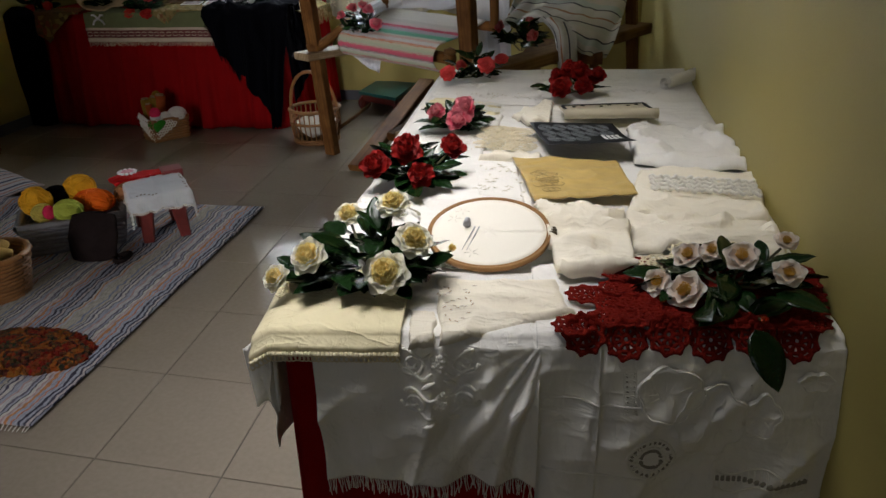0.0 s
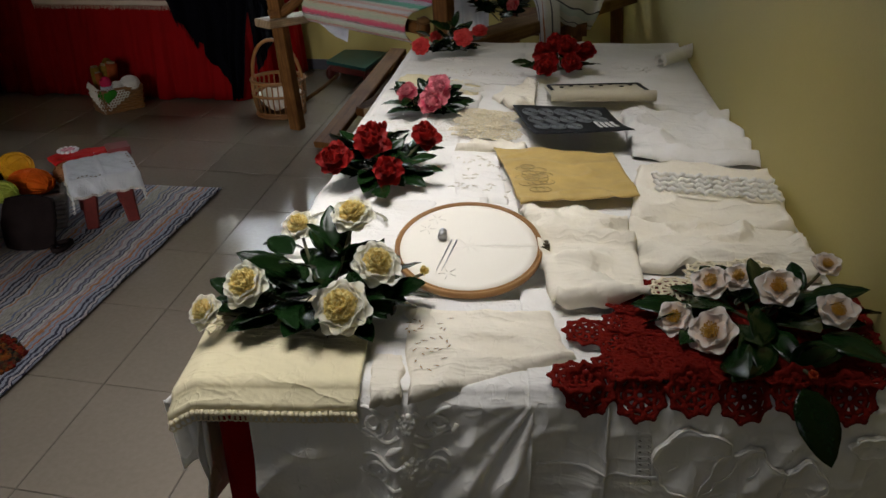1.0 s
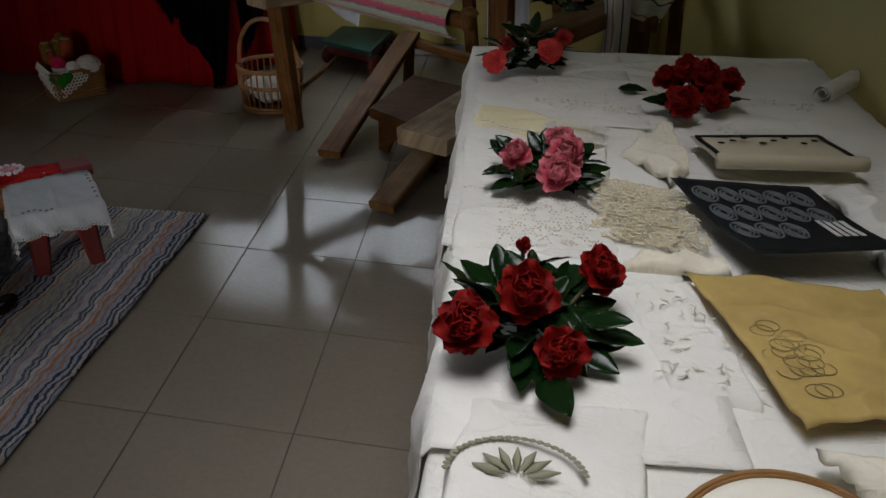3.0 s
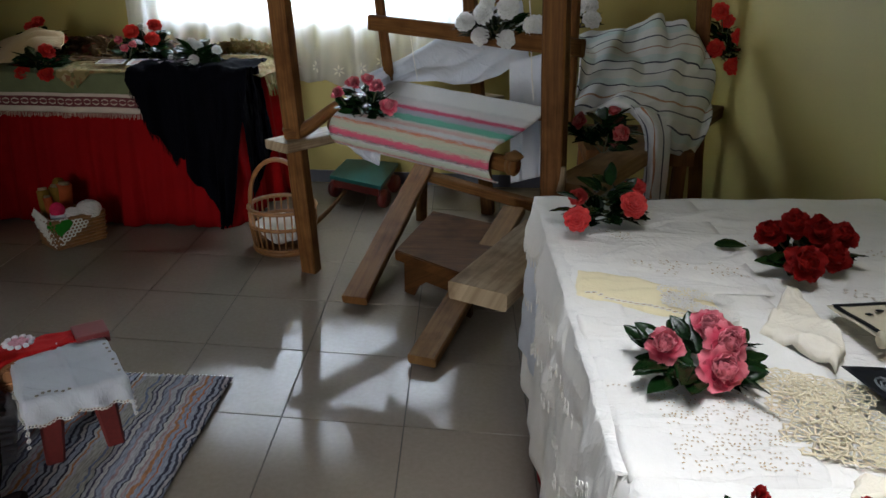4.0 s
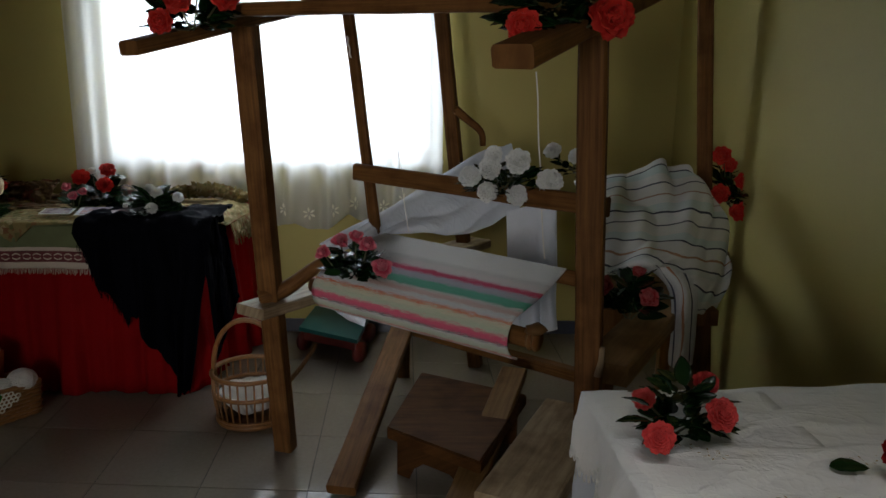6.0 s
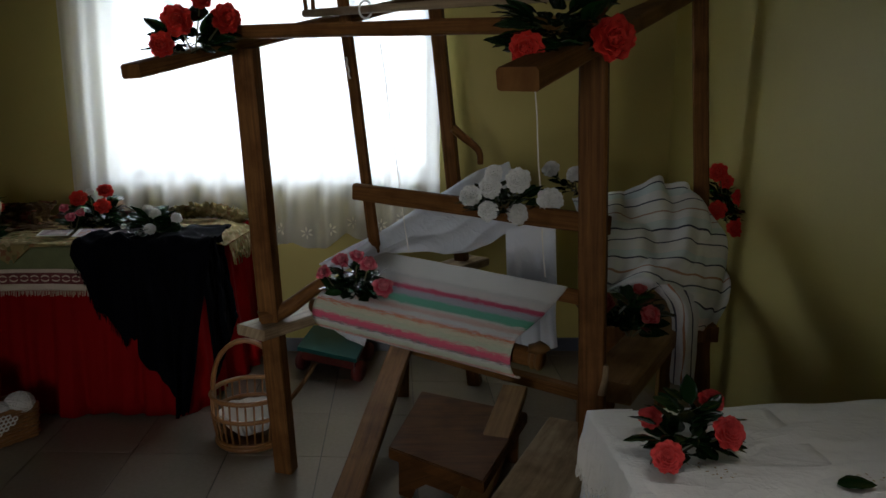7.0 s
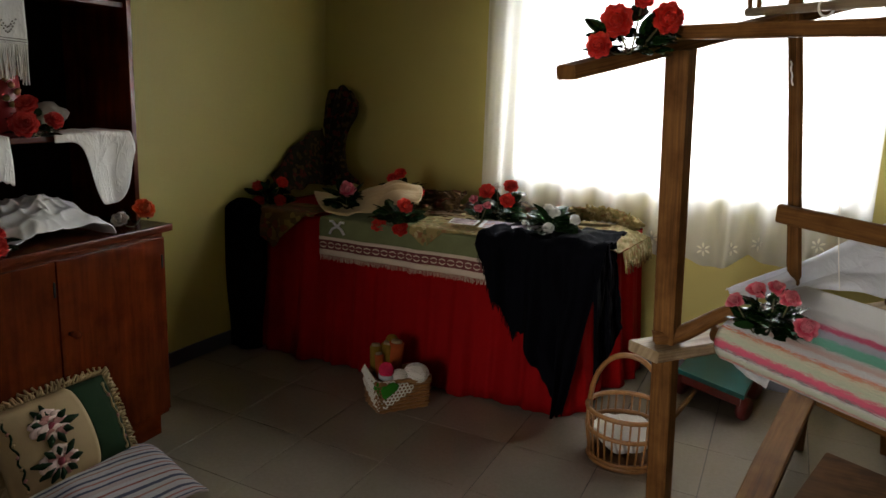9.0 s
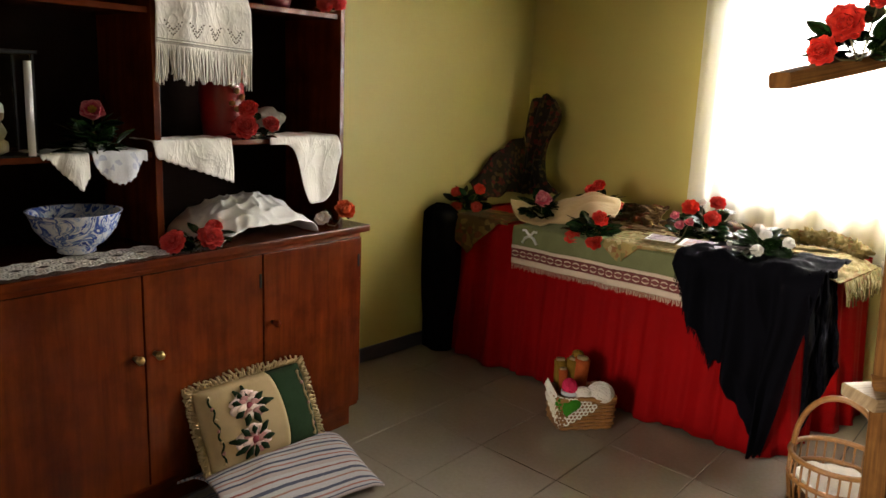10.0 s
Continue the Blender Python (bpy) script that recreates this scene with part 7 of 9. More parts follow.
front_hang("patterned_cloth", "dark gold patterned cloth hanging on the red skirt", BROWNTAP, -2.86, -2.38, 0.25, 0.2, SZ + 0.02, seed=9, bottom=lambda u: 0.02 + 0.20 * max(0, 1 - abs(u - 0.42) / 0.45), nu=36)

# dark shawl leaning up into the corner: a slanting panel and a narrow upright fold
corner_shawl = thing("draped_shawl", (-2.85, 5.3, SZ), "dark gold and red patterned shawl leaning up into the corner", "shawl")
bm = bmesh.new()
sheet(bm, grid_fn([
    [(-2.930, 5.133, 0.946), (-2.930, 5.313, 1.074), (-2.930, 5.487, 1.163), (-2.930, 5.650, 1.206)],
    [(-2.890, 5.117, 0.894), (-2.890, 5.292, 0.992), (-2.890, 5.459, 1.036), (-2.890, 5.638, 1.046)],
    [(-2.800, 4.922, 0.854), (-2.800, 5.180, 0.866), (-2.800, 5.374, 0.875), (-2.800, 5.569, 0.878)],
], 0.03, 6), 60, 40, 0.008)
part("slanting_panel", bm, PAISLEY, corner_shawl)
bm = bmesh.new()
sheet(bm, grid_fn([
    [(-2.878, 5.620, 1.388), (-2.775, 5.620, 1.466), (-2.685, 5.620, 1.443), (-2.638, 5.620, 1.376)],
    [(-2.847, 5.580, 1.259), (-2.768, 5.580, 1.300), (-2.683, 5.580, 1.305), (-2.620, 5.580, 1.289)],
    [(-2.832, 5.550, 1.127), (-2.780, 5.550, 1.124), (-2.726, 5.550, 1.108), (-2.691, 5.550, 1.097)],
    [(-2.808, 5.500, 0.954), (-2.740, 5.500, 0.969), (-2.671, 5.500, 0.969), (-2.611, 5.500, 0.948)],
    [(-2.769, 5.450, 0.873), (-2.684, 5.450, 0.884), (-2.588, 5.450, 0.896), (-2.499, 5.450, 0.907)],
], 0.04, 9), 40, 70, 0.008)
part("upright_fold", bm, PAISLEY, corner_shawl)

# black shawl over the front corner, black garment at the wall end
PTS = [(0.0, 0.05), (0.08, 0.22), (0.20, 0.34), (0.27, 0.46), (0.42, 0.45), (0.52, 0.58), (0.66, 0.73), (0.76, 0.80), (1.0, 0.82)]


def shawl_bottom(u):
    for (u0, d0), (u1, d1) in zip(PTS, PTS[1:]):
        if u <= u1:
            return d0 + (d1 - d0) * (u - u0) / (u1 - u0) + 0.008 * math.sin(u * 90)
    return PTS[-1][1]


shawl, shawl_fn = front_hang("black_shawl", "black wool shawl with ragged edge draped over the table corner", BLACKCLOTH, -1.42, -0.80, 0.36, 0.5, SZ + 0.035, seed=5, bottom=shawl_bottom, folds=0.022, nu=120, nv=90, out=0.05, lump=0.028, gather=0.12)
loose("black_cloth", "black wool cloth falling over the table side", BLACKCLOTH, [(-0.86, 4.78, SZ + 0.045), (-0.84, 5.08, SZ + 0.045), (-0.76, 5.02, 0.42), (-0.80, 4.74, 0.20)], -0.02, 0.05, 5, 17, 60, 50, fold=0.03, folds=14)
bm = bmesh.new()
rnd = random.Random(3)
for i in range(70):
    p = Vector(shawl_fn(0.02 + 0.3 * i / 70, 1.0))
    tube(bm, [p, p + Vector((rnd.uniform(-0.006, 0.006), -0.003, -0.03 * rnd.uniform(0.5, 1.2)))], 0.0016, 4, False)
part("fringe", bm, BLACKCLOTH, shawl, "short black fringe")
bm = bmesh.new()
sheet(bm, lambda u, v: (-2.850 + (0.118 + 0.03 * math.sin(math.pi * min(1, 1.25 * v))) * math.cos(2 * math.pi * u) * (1 - 0.2 * v) * min(1, (v + 0.01) * 14) ** 0.5, 4.80 + 0.06 * math.sin(2 * math.pi * u) * (1 + 0.2 * math.sin(2 * math.pi * u * 4)) * min(1, (v + 0.01) * 14) ** 0.5, 0.86 - 0.85 * v), 40, 30, 0.004)
tagged(part("black_garment", bm, BLACKCLOTH, None, "long black garment hanging at the end of the side table"), category="garment")

# printed cards
PHOTO = tapestry_mat("faded_print", (0.42, 0.36, 0.38), [(0.16, 0.10, 0.16), (0.45, 0.20, 0.12), (0.55, 0.52, 0.5)], 45)
for k, (cx, cy, w, h, a) in enumerate(((-1.55, 4.90, 0.14, 0.08, 4), (-1.31, 4.92, 0.30, 0.11, 6))):
    card2 = thing("printed_card", (cx, cy, SZ + 0.04), "printed card with faded picture lying on the tapestry", "card", "cards on the side table")
    for nm, f, z_, mt in (("card", 1.0, 0.062, CARDW), ("picture", 0.86, 0.0645, PHOTO)):
        bm = bmesh.new()
        solid_box(bm, (-w / 2 * f, -h / 2 * f, 0), (w / 2 * f, h / 2 * f, 0.0018), 0)
        for v in bm.verts:
            v.co = Vector((cx, cy, SZ + z_)) + Matrix.Rotation(radians(a), 3, "Z") @ Matrix.Rotation(radians(8), 3, "X") @ v.co
        part(nm, bm, mt, card2, smooth=False)

S2 = "camellia arrangements on the side table"
arrangement("red camellias on the dark patterned cloth", [((-2.854, 4.920, 0.916), 0.036, "double", "red"), ((-2.687, 4.920, 0.952), 0.036, "double", "red"), ((-2.832, 4.900, 0.835), 0.036, "double", "red"), ((-2.685, 4.900, 0.854), 0.036, "double", "red")], SZ + 0.03, 44, 0.088, seed=41, spread=0.10, group=S2, bloom=1.1)
arrangement("dark pink camellia with leaves on the patterned cloth", [((-2.309, 5.000, 0.938), 0.05, "peony", "pink")], SZ + 0.04, 23, 0.100, seed=42, spread=0.08, group=S2, bloom=1.1)
arrangement("red camellias at the back of the side table", [((-2.116, 5.250, 1.016), 0.042, "double", "red"), ((-2.149, 5.220, 0.992), 0.035, "double", "red"), ((-1.938, 5.150, 0.942), 0.03, "double", "red")], SZ + 0.06, 30, 0.100, seed=43, spread=0.09, group=S2, bloom=1.1)
arrangement("red camellias on the green tapestry edge", [((-1.985, 4.820, 0.805), 0.045, "double", "red"), ((-1.850, 4.800, 0.806), 0.045, "double", "red"), ((-1.864, 4.850, 0.911), 0.045, "double", "red")], SZ + 0.03, 37, 0.100, seed=44, spread=0.09, group=S2, bloom=1.1)
arrangement("small pink camellias on the gold tapestry", [((-1.570, 5.050, 0.954), 0.026, "peony", "pink"), ((-1.520, 5.000, 0.920), 0.024, "peony", "pink"), ((-1.483, 5.020, 0.937), 0.022, "peony", "pink")], SZ + 0.04, 10, 0.062, seed=45, spread=0.05, group=S2, bloom=1.1)
arrangement("red camellias with small white blooms by the window", [((-1.542, 5.150, 0.982), 0.046, "double", "red"), ((-1.407, 5.100, 0.955), 0.042, "double", "red"), ((-1.431, 5.200, 1.014), 0.042, "double", "red"), ((-1.507, 5.200, 1.013), 0.02, "formal", "white")], SZ + 0.04, 34, 0.094, seed=46, spread=0.09, group=S2, bloom=1.1)
arrangement("white camellias on the black shawl", [((-1.114, 4.980, 0.939), 0.036, "formal", "white"), ((-1.122, 4.920, 0.877), 0.036, "formal", "white"), ((-1.005, 4.950, 0.925), 0.034, "formal", "white"), ((-1.153, 5.000, 0.956), 0.034, "formal", "white"), ((-1.251, 4.950, 0.880), 0.026, "bud", "white")], SZ + 0.05, 27, 0.106, seed=47, spread=0.10, group=S2, bloom=0.85)


# small wicker basket with yarn in front
wb = thing("yarn_basket", (-1.74, 4.53, 0), "small square wicker basket with yarn, spools and a lace cloth", "basket")


def wicker_box(ob, c, hx, hy, h, ang, mat, flare=1.15, rows=9):
    R = Matrix.Rotation(radians(ang), 3, "Z")
    c = Vector(c)
    for k in range(rows):
        z = 0.008 + (h - 0.012) * k / (rows - 1)
        s = 1 + (flare - 1) * k / (rows - 1)
        bm = bmesh.new()
        pts = []
        for (x0, y0), (x1, y1) in (((-1, -1), (1, -1)), ((1, -1), (1, 1)), ((1, 1), (-1, 1)), ((-1, 1), (-1, -1))):
            for i in range(10):
                f = i / 10
                wv = 0.004 * (1 if (i + k) % 2 else -1)
                x, y = (x0 + (x1 - x0) * f), (y0 + (y1 - y0) * f)
                n = Vector((y1 - y0, -(x1 - x0), 0)).normalized()
                pts.append(c + R @ (Vector((x * hx * s, y * hy * s, z)) + n * wv))
        pts.append(pts[0])
        tube(bm, pts, h / rows * 0.56 if k < rows - 1 else h / rows * 0.8, 6, False)
        part("woven_band" if k < rows - 1 else "rim", bm, mat, ob)
    bm = bmesh.new()
    solid_box(bm, (-hx * 0.97, -hy * 0.97, 0.003), (hx * 0.97, hy * 0.97, 0.012), 0.002)
    for v in bm.verts:
        v.co = c + R @ v.co
    part("bottom", bm, mat, ob)


wicker_box(wb, (-1.708, 4.551, 0), 0.125, 0.085, 0.150, 53, WICKER, 1.06)
YPINK, YWHITE, YRUST, YGREEN = plain("pink_yarn", (0.62, 0.03, 0.10), 0.9, 0.2, 30, 200, 0.6), plain("white_yarn", (0.68, 0.66, 0.62), 0.9, 0.1, 30, 200, 0.6), plain("rust_yarn", (0.33, 0.07, 0.02), 0.9, 0.2, 30, 200, 0.6), plain("green_crochet", (0.03, 0.20, 0.02), 0.9, 0.2, 30, 200, 0.6)
YMUST, YORANGE, YYEL, YBROWN = plain("mustard_yarn", (0.22, 0.13, 0.02), 0.9, 0.2, 30, 200, 0.6), plain("orange_yarn", (0.72, 0.13, 0.01), 0.9, 0.2, 30, 200, 0.6), plain("yellow_yarn", (0.70, 0.36, 0.02), 0.9, 0.2, 30, 200, 0.6), plain("brown_yarn", (0.30, 0.14, 0.06), 0.9, 0.2, 30, 200, 0.6)


def yarn_ball(c, r, mat, label, squash=(1, 1, 1), seed=0):
    ob = thing("yarn_ball", Vector(c) - Vector((0, 0, r)), label, "yarn", "yarn")
    bm = bmesh.new()
    blob(bm, c, r * 0.95, squash, 0.05, 3, seed)
    part("core", bm, mat, ob)
    rnd = random.Random(seed)
    c = Vector(c)
    for k in range(14):
        bm = bmesh.new()
        n = Vector((rnd.gauss(0, 1), rnd.gauss(0, 1), rnd.gauss(0, 1))).normalized()
        x = n.orthogonal().normalized()
        y = n.cross(x)
        pts = [c + Vector([v * s for v, s in zip((x * math.cos(a) + y * math.sin(a)) * r * 0.985 + n * r * 0.12, squash)]) for a in [2 * math.pi * i / 24 for i in range(25)]]
        tube(bm, pts, r * 0.055, 4, False)
        part("strand", bm, mat, ob)
    return ob


def spool(c, r, h, mat, label, tilt=(0, 0)):
    ob = thing("thread_spool", Vector(c) - Vector((0, 0, h / 2)), label, "thread spool", "spools")
    for nm, z0, z1, rr, mt in (("cone", -0.45, 0.42, 1.0, mat), ("core", 0.42, 0.5, 0.7, PALE)):
        bm = bmesh.new()
        tube(bm, [(0, 0, h * z0), (0, 0, h * (z0 + z1) / 2), (0, 0, h * z1)], r * rr, 18)
        for v in bm.verts:
            v.co = Vector(c) + Matrix.Rotation(radians(tilt[0]), 3, "X") @ Matrix.Rotation(radians(tilt[1]), 3, "Y") @ v.co
        part(nm, bm, mt, ob)
    return ob


spool((-1.762, 4.620, 0.215), 0.038, 0.15, YRUST, "rust orange spool of thread in the basket", (-4, 4))
spool((-1.835, 4.560, 0.200), 0.030, 0.15, YMUST, "mustard spool of thread in the basket", (-6, -6))
spool((-1.800, 4.600, 0.205), 0.034, 0.15, YMUST, "wide mustard spool of thread in the basket", (-8, 4))
spool((-1.795, 4.530, 0.180), 0.022, 0.13, YRUST, "slim red brown spool in the basket", (-6, -10))
yarn_ball((-1.800, 4.650, 0.275), 0.030, YMUST, "small mustard ball of yarn", seed=4)
yarn_ball((-1.728, 4.480, 0.185), 0.036, YPINK, "bright pink ball of yarn with paper band", (1, 0.9, 1.15), 2)
yarn_ball((-1.618, 4.575, 0.165), 0.056, YWHITE, "soft white ball of yarn", (1.1, 1.0, 0.85), 3)
yarn_ball((-1.675, 4.515, 0.158), 0.038, YWHITE, "small white ball of yarn", (1.1, 1.0, 0.85), 6)
bm = bmesh.new()
tube(bm, [(-1.728, 4.480, 0.150), (-1.728, 4.480, 0.160), (-1.728, 4.480, 0.168)], 0.0385, 20)
tagged(part("paper_band", bm, COOLW, None, "white paper band round the pink yarn"), category="label")
lc = thing("lace_cloth", (-1.715, 4.40, 0.15), "white openwork lace cloth with a green crocheted heart", "cloth")
WBN, WBR, WBL = Vector((-1.715, 4.396, 0)), Vector((0.6, 0.8, 0)), Vector((-0.8, 0.6, 0))


def round_corner(a, z, out=0.010):
    """A place on the basket's two near sides; a along them from the corner."""
    k = 1 + 0.45 * z
    b = math.sqrt(a * a + 0.0006)
    o = Vector((0.8, -0.6, 0)) * (0.5 + a / b / 2) + Vector((-0.6, -0.8, 0)) * (0.5 - a / b / 2)
    return WBN + WBR * ((b + a) / 2 * k) + WBL * ((b - a) / 2 * k) + o * (out + 0.06 * z) + Vector((0, 0, z))


for i in range(-8, 9):
    for j in range(10):
        a, z = 0.0185 * i + 0.009 * (j % 2), 0.018 + 0.0165 * j
        if z < 0.014 + (0.62 * a if a > 0 else -0.60 * a) or z > 0.166 - 0.25 * abs(a):
            continue
        bm = bmesh.new()
        c = round_corner(a, z)
        ring_tube(bm, c, 0.0098, 0.0092, 0.0036, (round_corner(a + 0.01, z) - c).normalized(), (0, 0, 1), 10, 5)
        part("mesh_ring", bm, LACE, lc)
bm = bmesh.new()


def heart_fn(u, v):
    t = 2 * math.pi * u
    x, y = 16 * math.sin(t) ** 3, 13 * math.cos(t) - 5 * math.cos(2 * t) - 2 * math.cos(3 * t) - math.cos(4 * t)
    k = 0.0036 * v
    return round_corner(0.024 + x * k, 0.120 + y * k * 0.86, 0.019 + 0.004 * (1 - v * v) + 0.0016 * math.sin(v * 30))


sheet(bm, heart_fn, 40, 12, 0.004)
part("heart", bm, YGREEN, lc, "green crocheted heart")
loose("basket_napkin", "white napkin edge over the basket rim", LINEN, [(-1.86, 4.50, 0.185), (-1.735, 4.395, 0.165), (-1.75, 4.395, 0.11), (-1.875, 4.49, 0.15)], 0, 0.006, 4, 3, 12, 12)

# ---- dresser against the west wall ----
CB, E1, E2 = Vector((-2.36, 3.77, 0)), Vector((0.0698, -0.9976, 0)), Vector((-0.9976, -0.0698, 0))
CM = Matrix(((E1.x, E2.x, 0, CB.x), (E1.y, E2.y, 0, CB.y), (0, 0, 1, 0), (0, 0, 0, 1)))


def cabp(a, b, z):
    return CM @ Vector((a, b, z))


dresser = thing("dresser", CB, "polished mahogany dresser with cupboard doors and open shelves", "cabinet")


def cab_box(name, lo, hi, mat=None, bev=0.003, parent=None, label=""):
    bm = bmesh.new()
    solid_box(bm, lo, hi, bev)
    uvl = uv_of(bm)
    long_z = (hi[2] - lo[2]) > (hi[0] - lo[0])
    for f in bm.faces:
        for lp in f.loops:
            p = lp.vert.co
            lp[uvl].uv = (p.z, p.x + p.y) if long_z else (p.x, p.z + p.y)
    bm.transform(CM)
    bmesh.ops.recalc_face_normals(bm, faces=bm.faces)
    return part(name, bm, mat or CABWOOD, parent or dresser, label, smooth=False)


LEN = 2.06
cab_box("body", (0.0, 0.03, 0.10), (LEN, 0.50, 0.892))
cab_box("plinth", (0.02, 0.06, 0.0), (LEN - 0.02, 0.48, 0.099))
cab_box("worktop", (-0.022, -0.008, 0.894), (LEN + 0.02, 0.52, 0.925), bev=0.008)
for k, (a0, a1) in enumerate(((0.012, 0.536), (0.542, 1.028), (1.034, 1.54), (1.546, 2.05))):
    d = cab_box("door", (a0, 0.010, 0.125), (a1, 0.0285, 0.872), bev=0.003)
    ka = (0.50, 0.996, 1.068, 1.98)[k]
    if k < 3:
        bm = bmesh.new()
        tube(bm, [cabp(ka, 0.012, 0.60), cabp(ka, -0.012, 0.60), cabp(ka, -0.026, 0.60)], 0.011, 14, True, lambda f: 0.6 + 0.8 * f)
        blob(bm, cabp(ka, -0.028, 0.60), 0.0135, rough=0)
        part("knob", bm, BRASS if k else CABWOOD, d, "small round knob")
    if k in (0, 1):
        cab_box("keyhole", ((0.03, 0.552)[k] - 0.004, 0.006, 0.745), ((0.03, 0.552)[k] + 0.004, 0.0098, 0.80), INK, 0.001, d)
cab_box("side_panel", (0.0, 0.14, 0.926), (0.024, 0.50, 2.02))
cab_box("side_panel", (LEN - 0.024, 0.14, 0.926), (LEN, 0.50, 2.02))
cab_box("divider", (0.862, 0.14, 0.926), (0.888, 0.49, 2.02))
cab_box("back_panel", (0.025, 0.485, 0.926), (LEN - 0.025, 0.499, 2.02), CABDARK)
cab_box("top_board", (-0.02, 0.12, 2.021), (LEN + 0.02, 0.51, 2.05))
cab_box("shelf", (0.025, 0.155, 1.268), (0.861, 0.484, 1.288))
cab_box("shelf", (0.025, 0.155, 1.768), (0.861, 0.484, 1.788))
cab_box("shelf", (0.889, 0.155, 1.238), (LEN - 0.025, 0.484, 1.258))
cab_box("shelf", (0.889, 0.155, 1.712), (LEN - 0.025, 0.484, 1.732))


def shelf_cloth(name, label, mat, a0, a1, zs, prof, depth=0.14, front=0.135, seed=0, scallop=0.0, nu=40, tip=None):
    """A cloth lying on a shelf and hanging over its front; prof(u): how far it hangs."""
    def fn(u, v):
        a = a0 + (a1 - a0) * u
        dp = prof(u) + scallop * abs(math.sin(u * 34))
        d = -depth + (depth + dp) * v
        if d < 0:
            return cabp(a, front - d + 0.004, zs + 0.004 + 0.012 * abs(noise.noise(Vector((u * 4, d * 9, seed)))))
        f = 0.010 * min(1, d / 0.05) * (math.sin(u * 9 + seed) + noise.noise(Vector((u * 5, d * 8, seed))))
        return cabp(a + (tip or 0) * d, front + 0.002 - 0.012 * min(1, d * 20) - f - 0.02 * d, zs + 0.006 - d)

    bm = bmesh.new()
    sheet(bm, fn, nu, 30, 0.002)
    return tagged(part(name, bm, mat, None, label), category="cloth"), fn


shelf_cloth("white_napkin", "white scalloped napkin hanging over the shelf edge", LINEN, 0.90, 0.58, 1.290, lambda u: 0.05 + 0.11 * u, seed=2, scallop=0.008, tip=-0.05)
shelf_cloth("white_napkin", "white linen napkin hanging in a point from the shelf", LINEN, 0.40, 0.04, 1.290, lambda u: 0.03 + 0.25 * math.exp(-((u - 0.66) / 0.30) ** 4), seed=5)
shelf_cloth("lace_napkin", "white napkin with scalloped lace edge hanging in a point", LINEN, 1.27, 1.12, 1.260, lambda u: 0.01 + 0.105 * max(0, 1 - abs(u - 0.75) / 0.6), seed=8, scallop=0.008)
shelf_cloth("blue_white_napkin", "white napkin with blue flowers hanging from the shelf", tapestry_mat("white_cloth_blue_flowers", (0.68, 0.70, 0.74), [(0.70, 0.71, 0.74), (0.12, 0.17, 0.40), (0.66, 0.68, 0.74)], 50), 1.11, 0.92, 1.260, lambda u: 0.03 + 0.07 * math.sin(math.pi * min(1, u * 1.1)), seed=9, scallop=0.008)
fr_ob, fr_fn = shelf_cloth("fringed_towel", "white openwork towel with long knotted fringe over the shelf", LINEN, 0.875, 0.50, 1.792, lambda u: 0.178 + 0.02 * u, seed=11, nu=50)
bm = bmesh.new()
rnd = random.Random(9)
for i in range(120):
    u = (i + 0.5) / 120
    p = Vector(fr_fn(u, 1.0))
    L = 0.135 * (0.85 + 0.3 * noise.noise(Vector((u * 12, 0, 0))))
    q3 = p + E1 * rnd.uniform(-0.01, 0.01) - E2 * rnd.uniform(0, 0.01) + Vector((0, 0, -L))
    tube(bm, [p, p.lerp(q3, 0.5) + E1 * rnd.uniform(-0.004, 0.004), q3], 0.0022, 4, False)
part("fringe", bm, LACE, fr_ob, "long white knotted fringe")
bm = bmesh.new()
for i in range(4):
    for k in range(-5, 6):
        for row in range(2 if abs(k) < 4 else 1):
            p = Vector(fr_fn(0.16 + 0.225 * i + 0.015 * k, 0.90 - 0.012 * abs(k) ** 1.5 - 0.05 * row)) - E2 * 0.003
            blob(bm, p, 0.0032, sub=1)
for vv in (0.95, 0.975):
    tube(bm, [Vector(fr_fn(i / 30, vv)) - E2 * 0.003 for i in range(31)], 0.0015, 4)
tagged(part("openwork", bm, GAP, fr_ob, "solid dots coloured as the shade in openwork eyelets"), kind="stuff")

# bundle of white cloth, blue bowl, lace mat, box, picture
bm = bmesh.new()


def bundle_fn(u, v):
    m = (math.sin(math.pi * u) ** 0.42) * (math.sin(math.pi * (0.06 + 0.88 * v)) ** 0.38)
    r1 = (1 - abs(noise.noise(Vector((u * 3.2 + 1.3 * v, v * 3.4 - u * 2.6, 3.0))))) ** 4
    r2 = (1 - abs(noise.noise(Vector((u * 6.0 - 3.2 * v, v * 5.0 + u * 4.0, 8.0))))) ** 4
    w = 0.02 * noise.noise(Vector((u * 3, v * 3, 5)))
    z = 0.930 + m * (0.070 + 0.04 * u + 0.05 * v + 0.026 * r1 + 0.013 * r2)
    return cabp(0.73 - 0.46 * u + w, 0.0 + 0.34 * v + w, z)


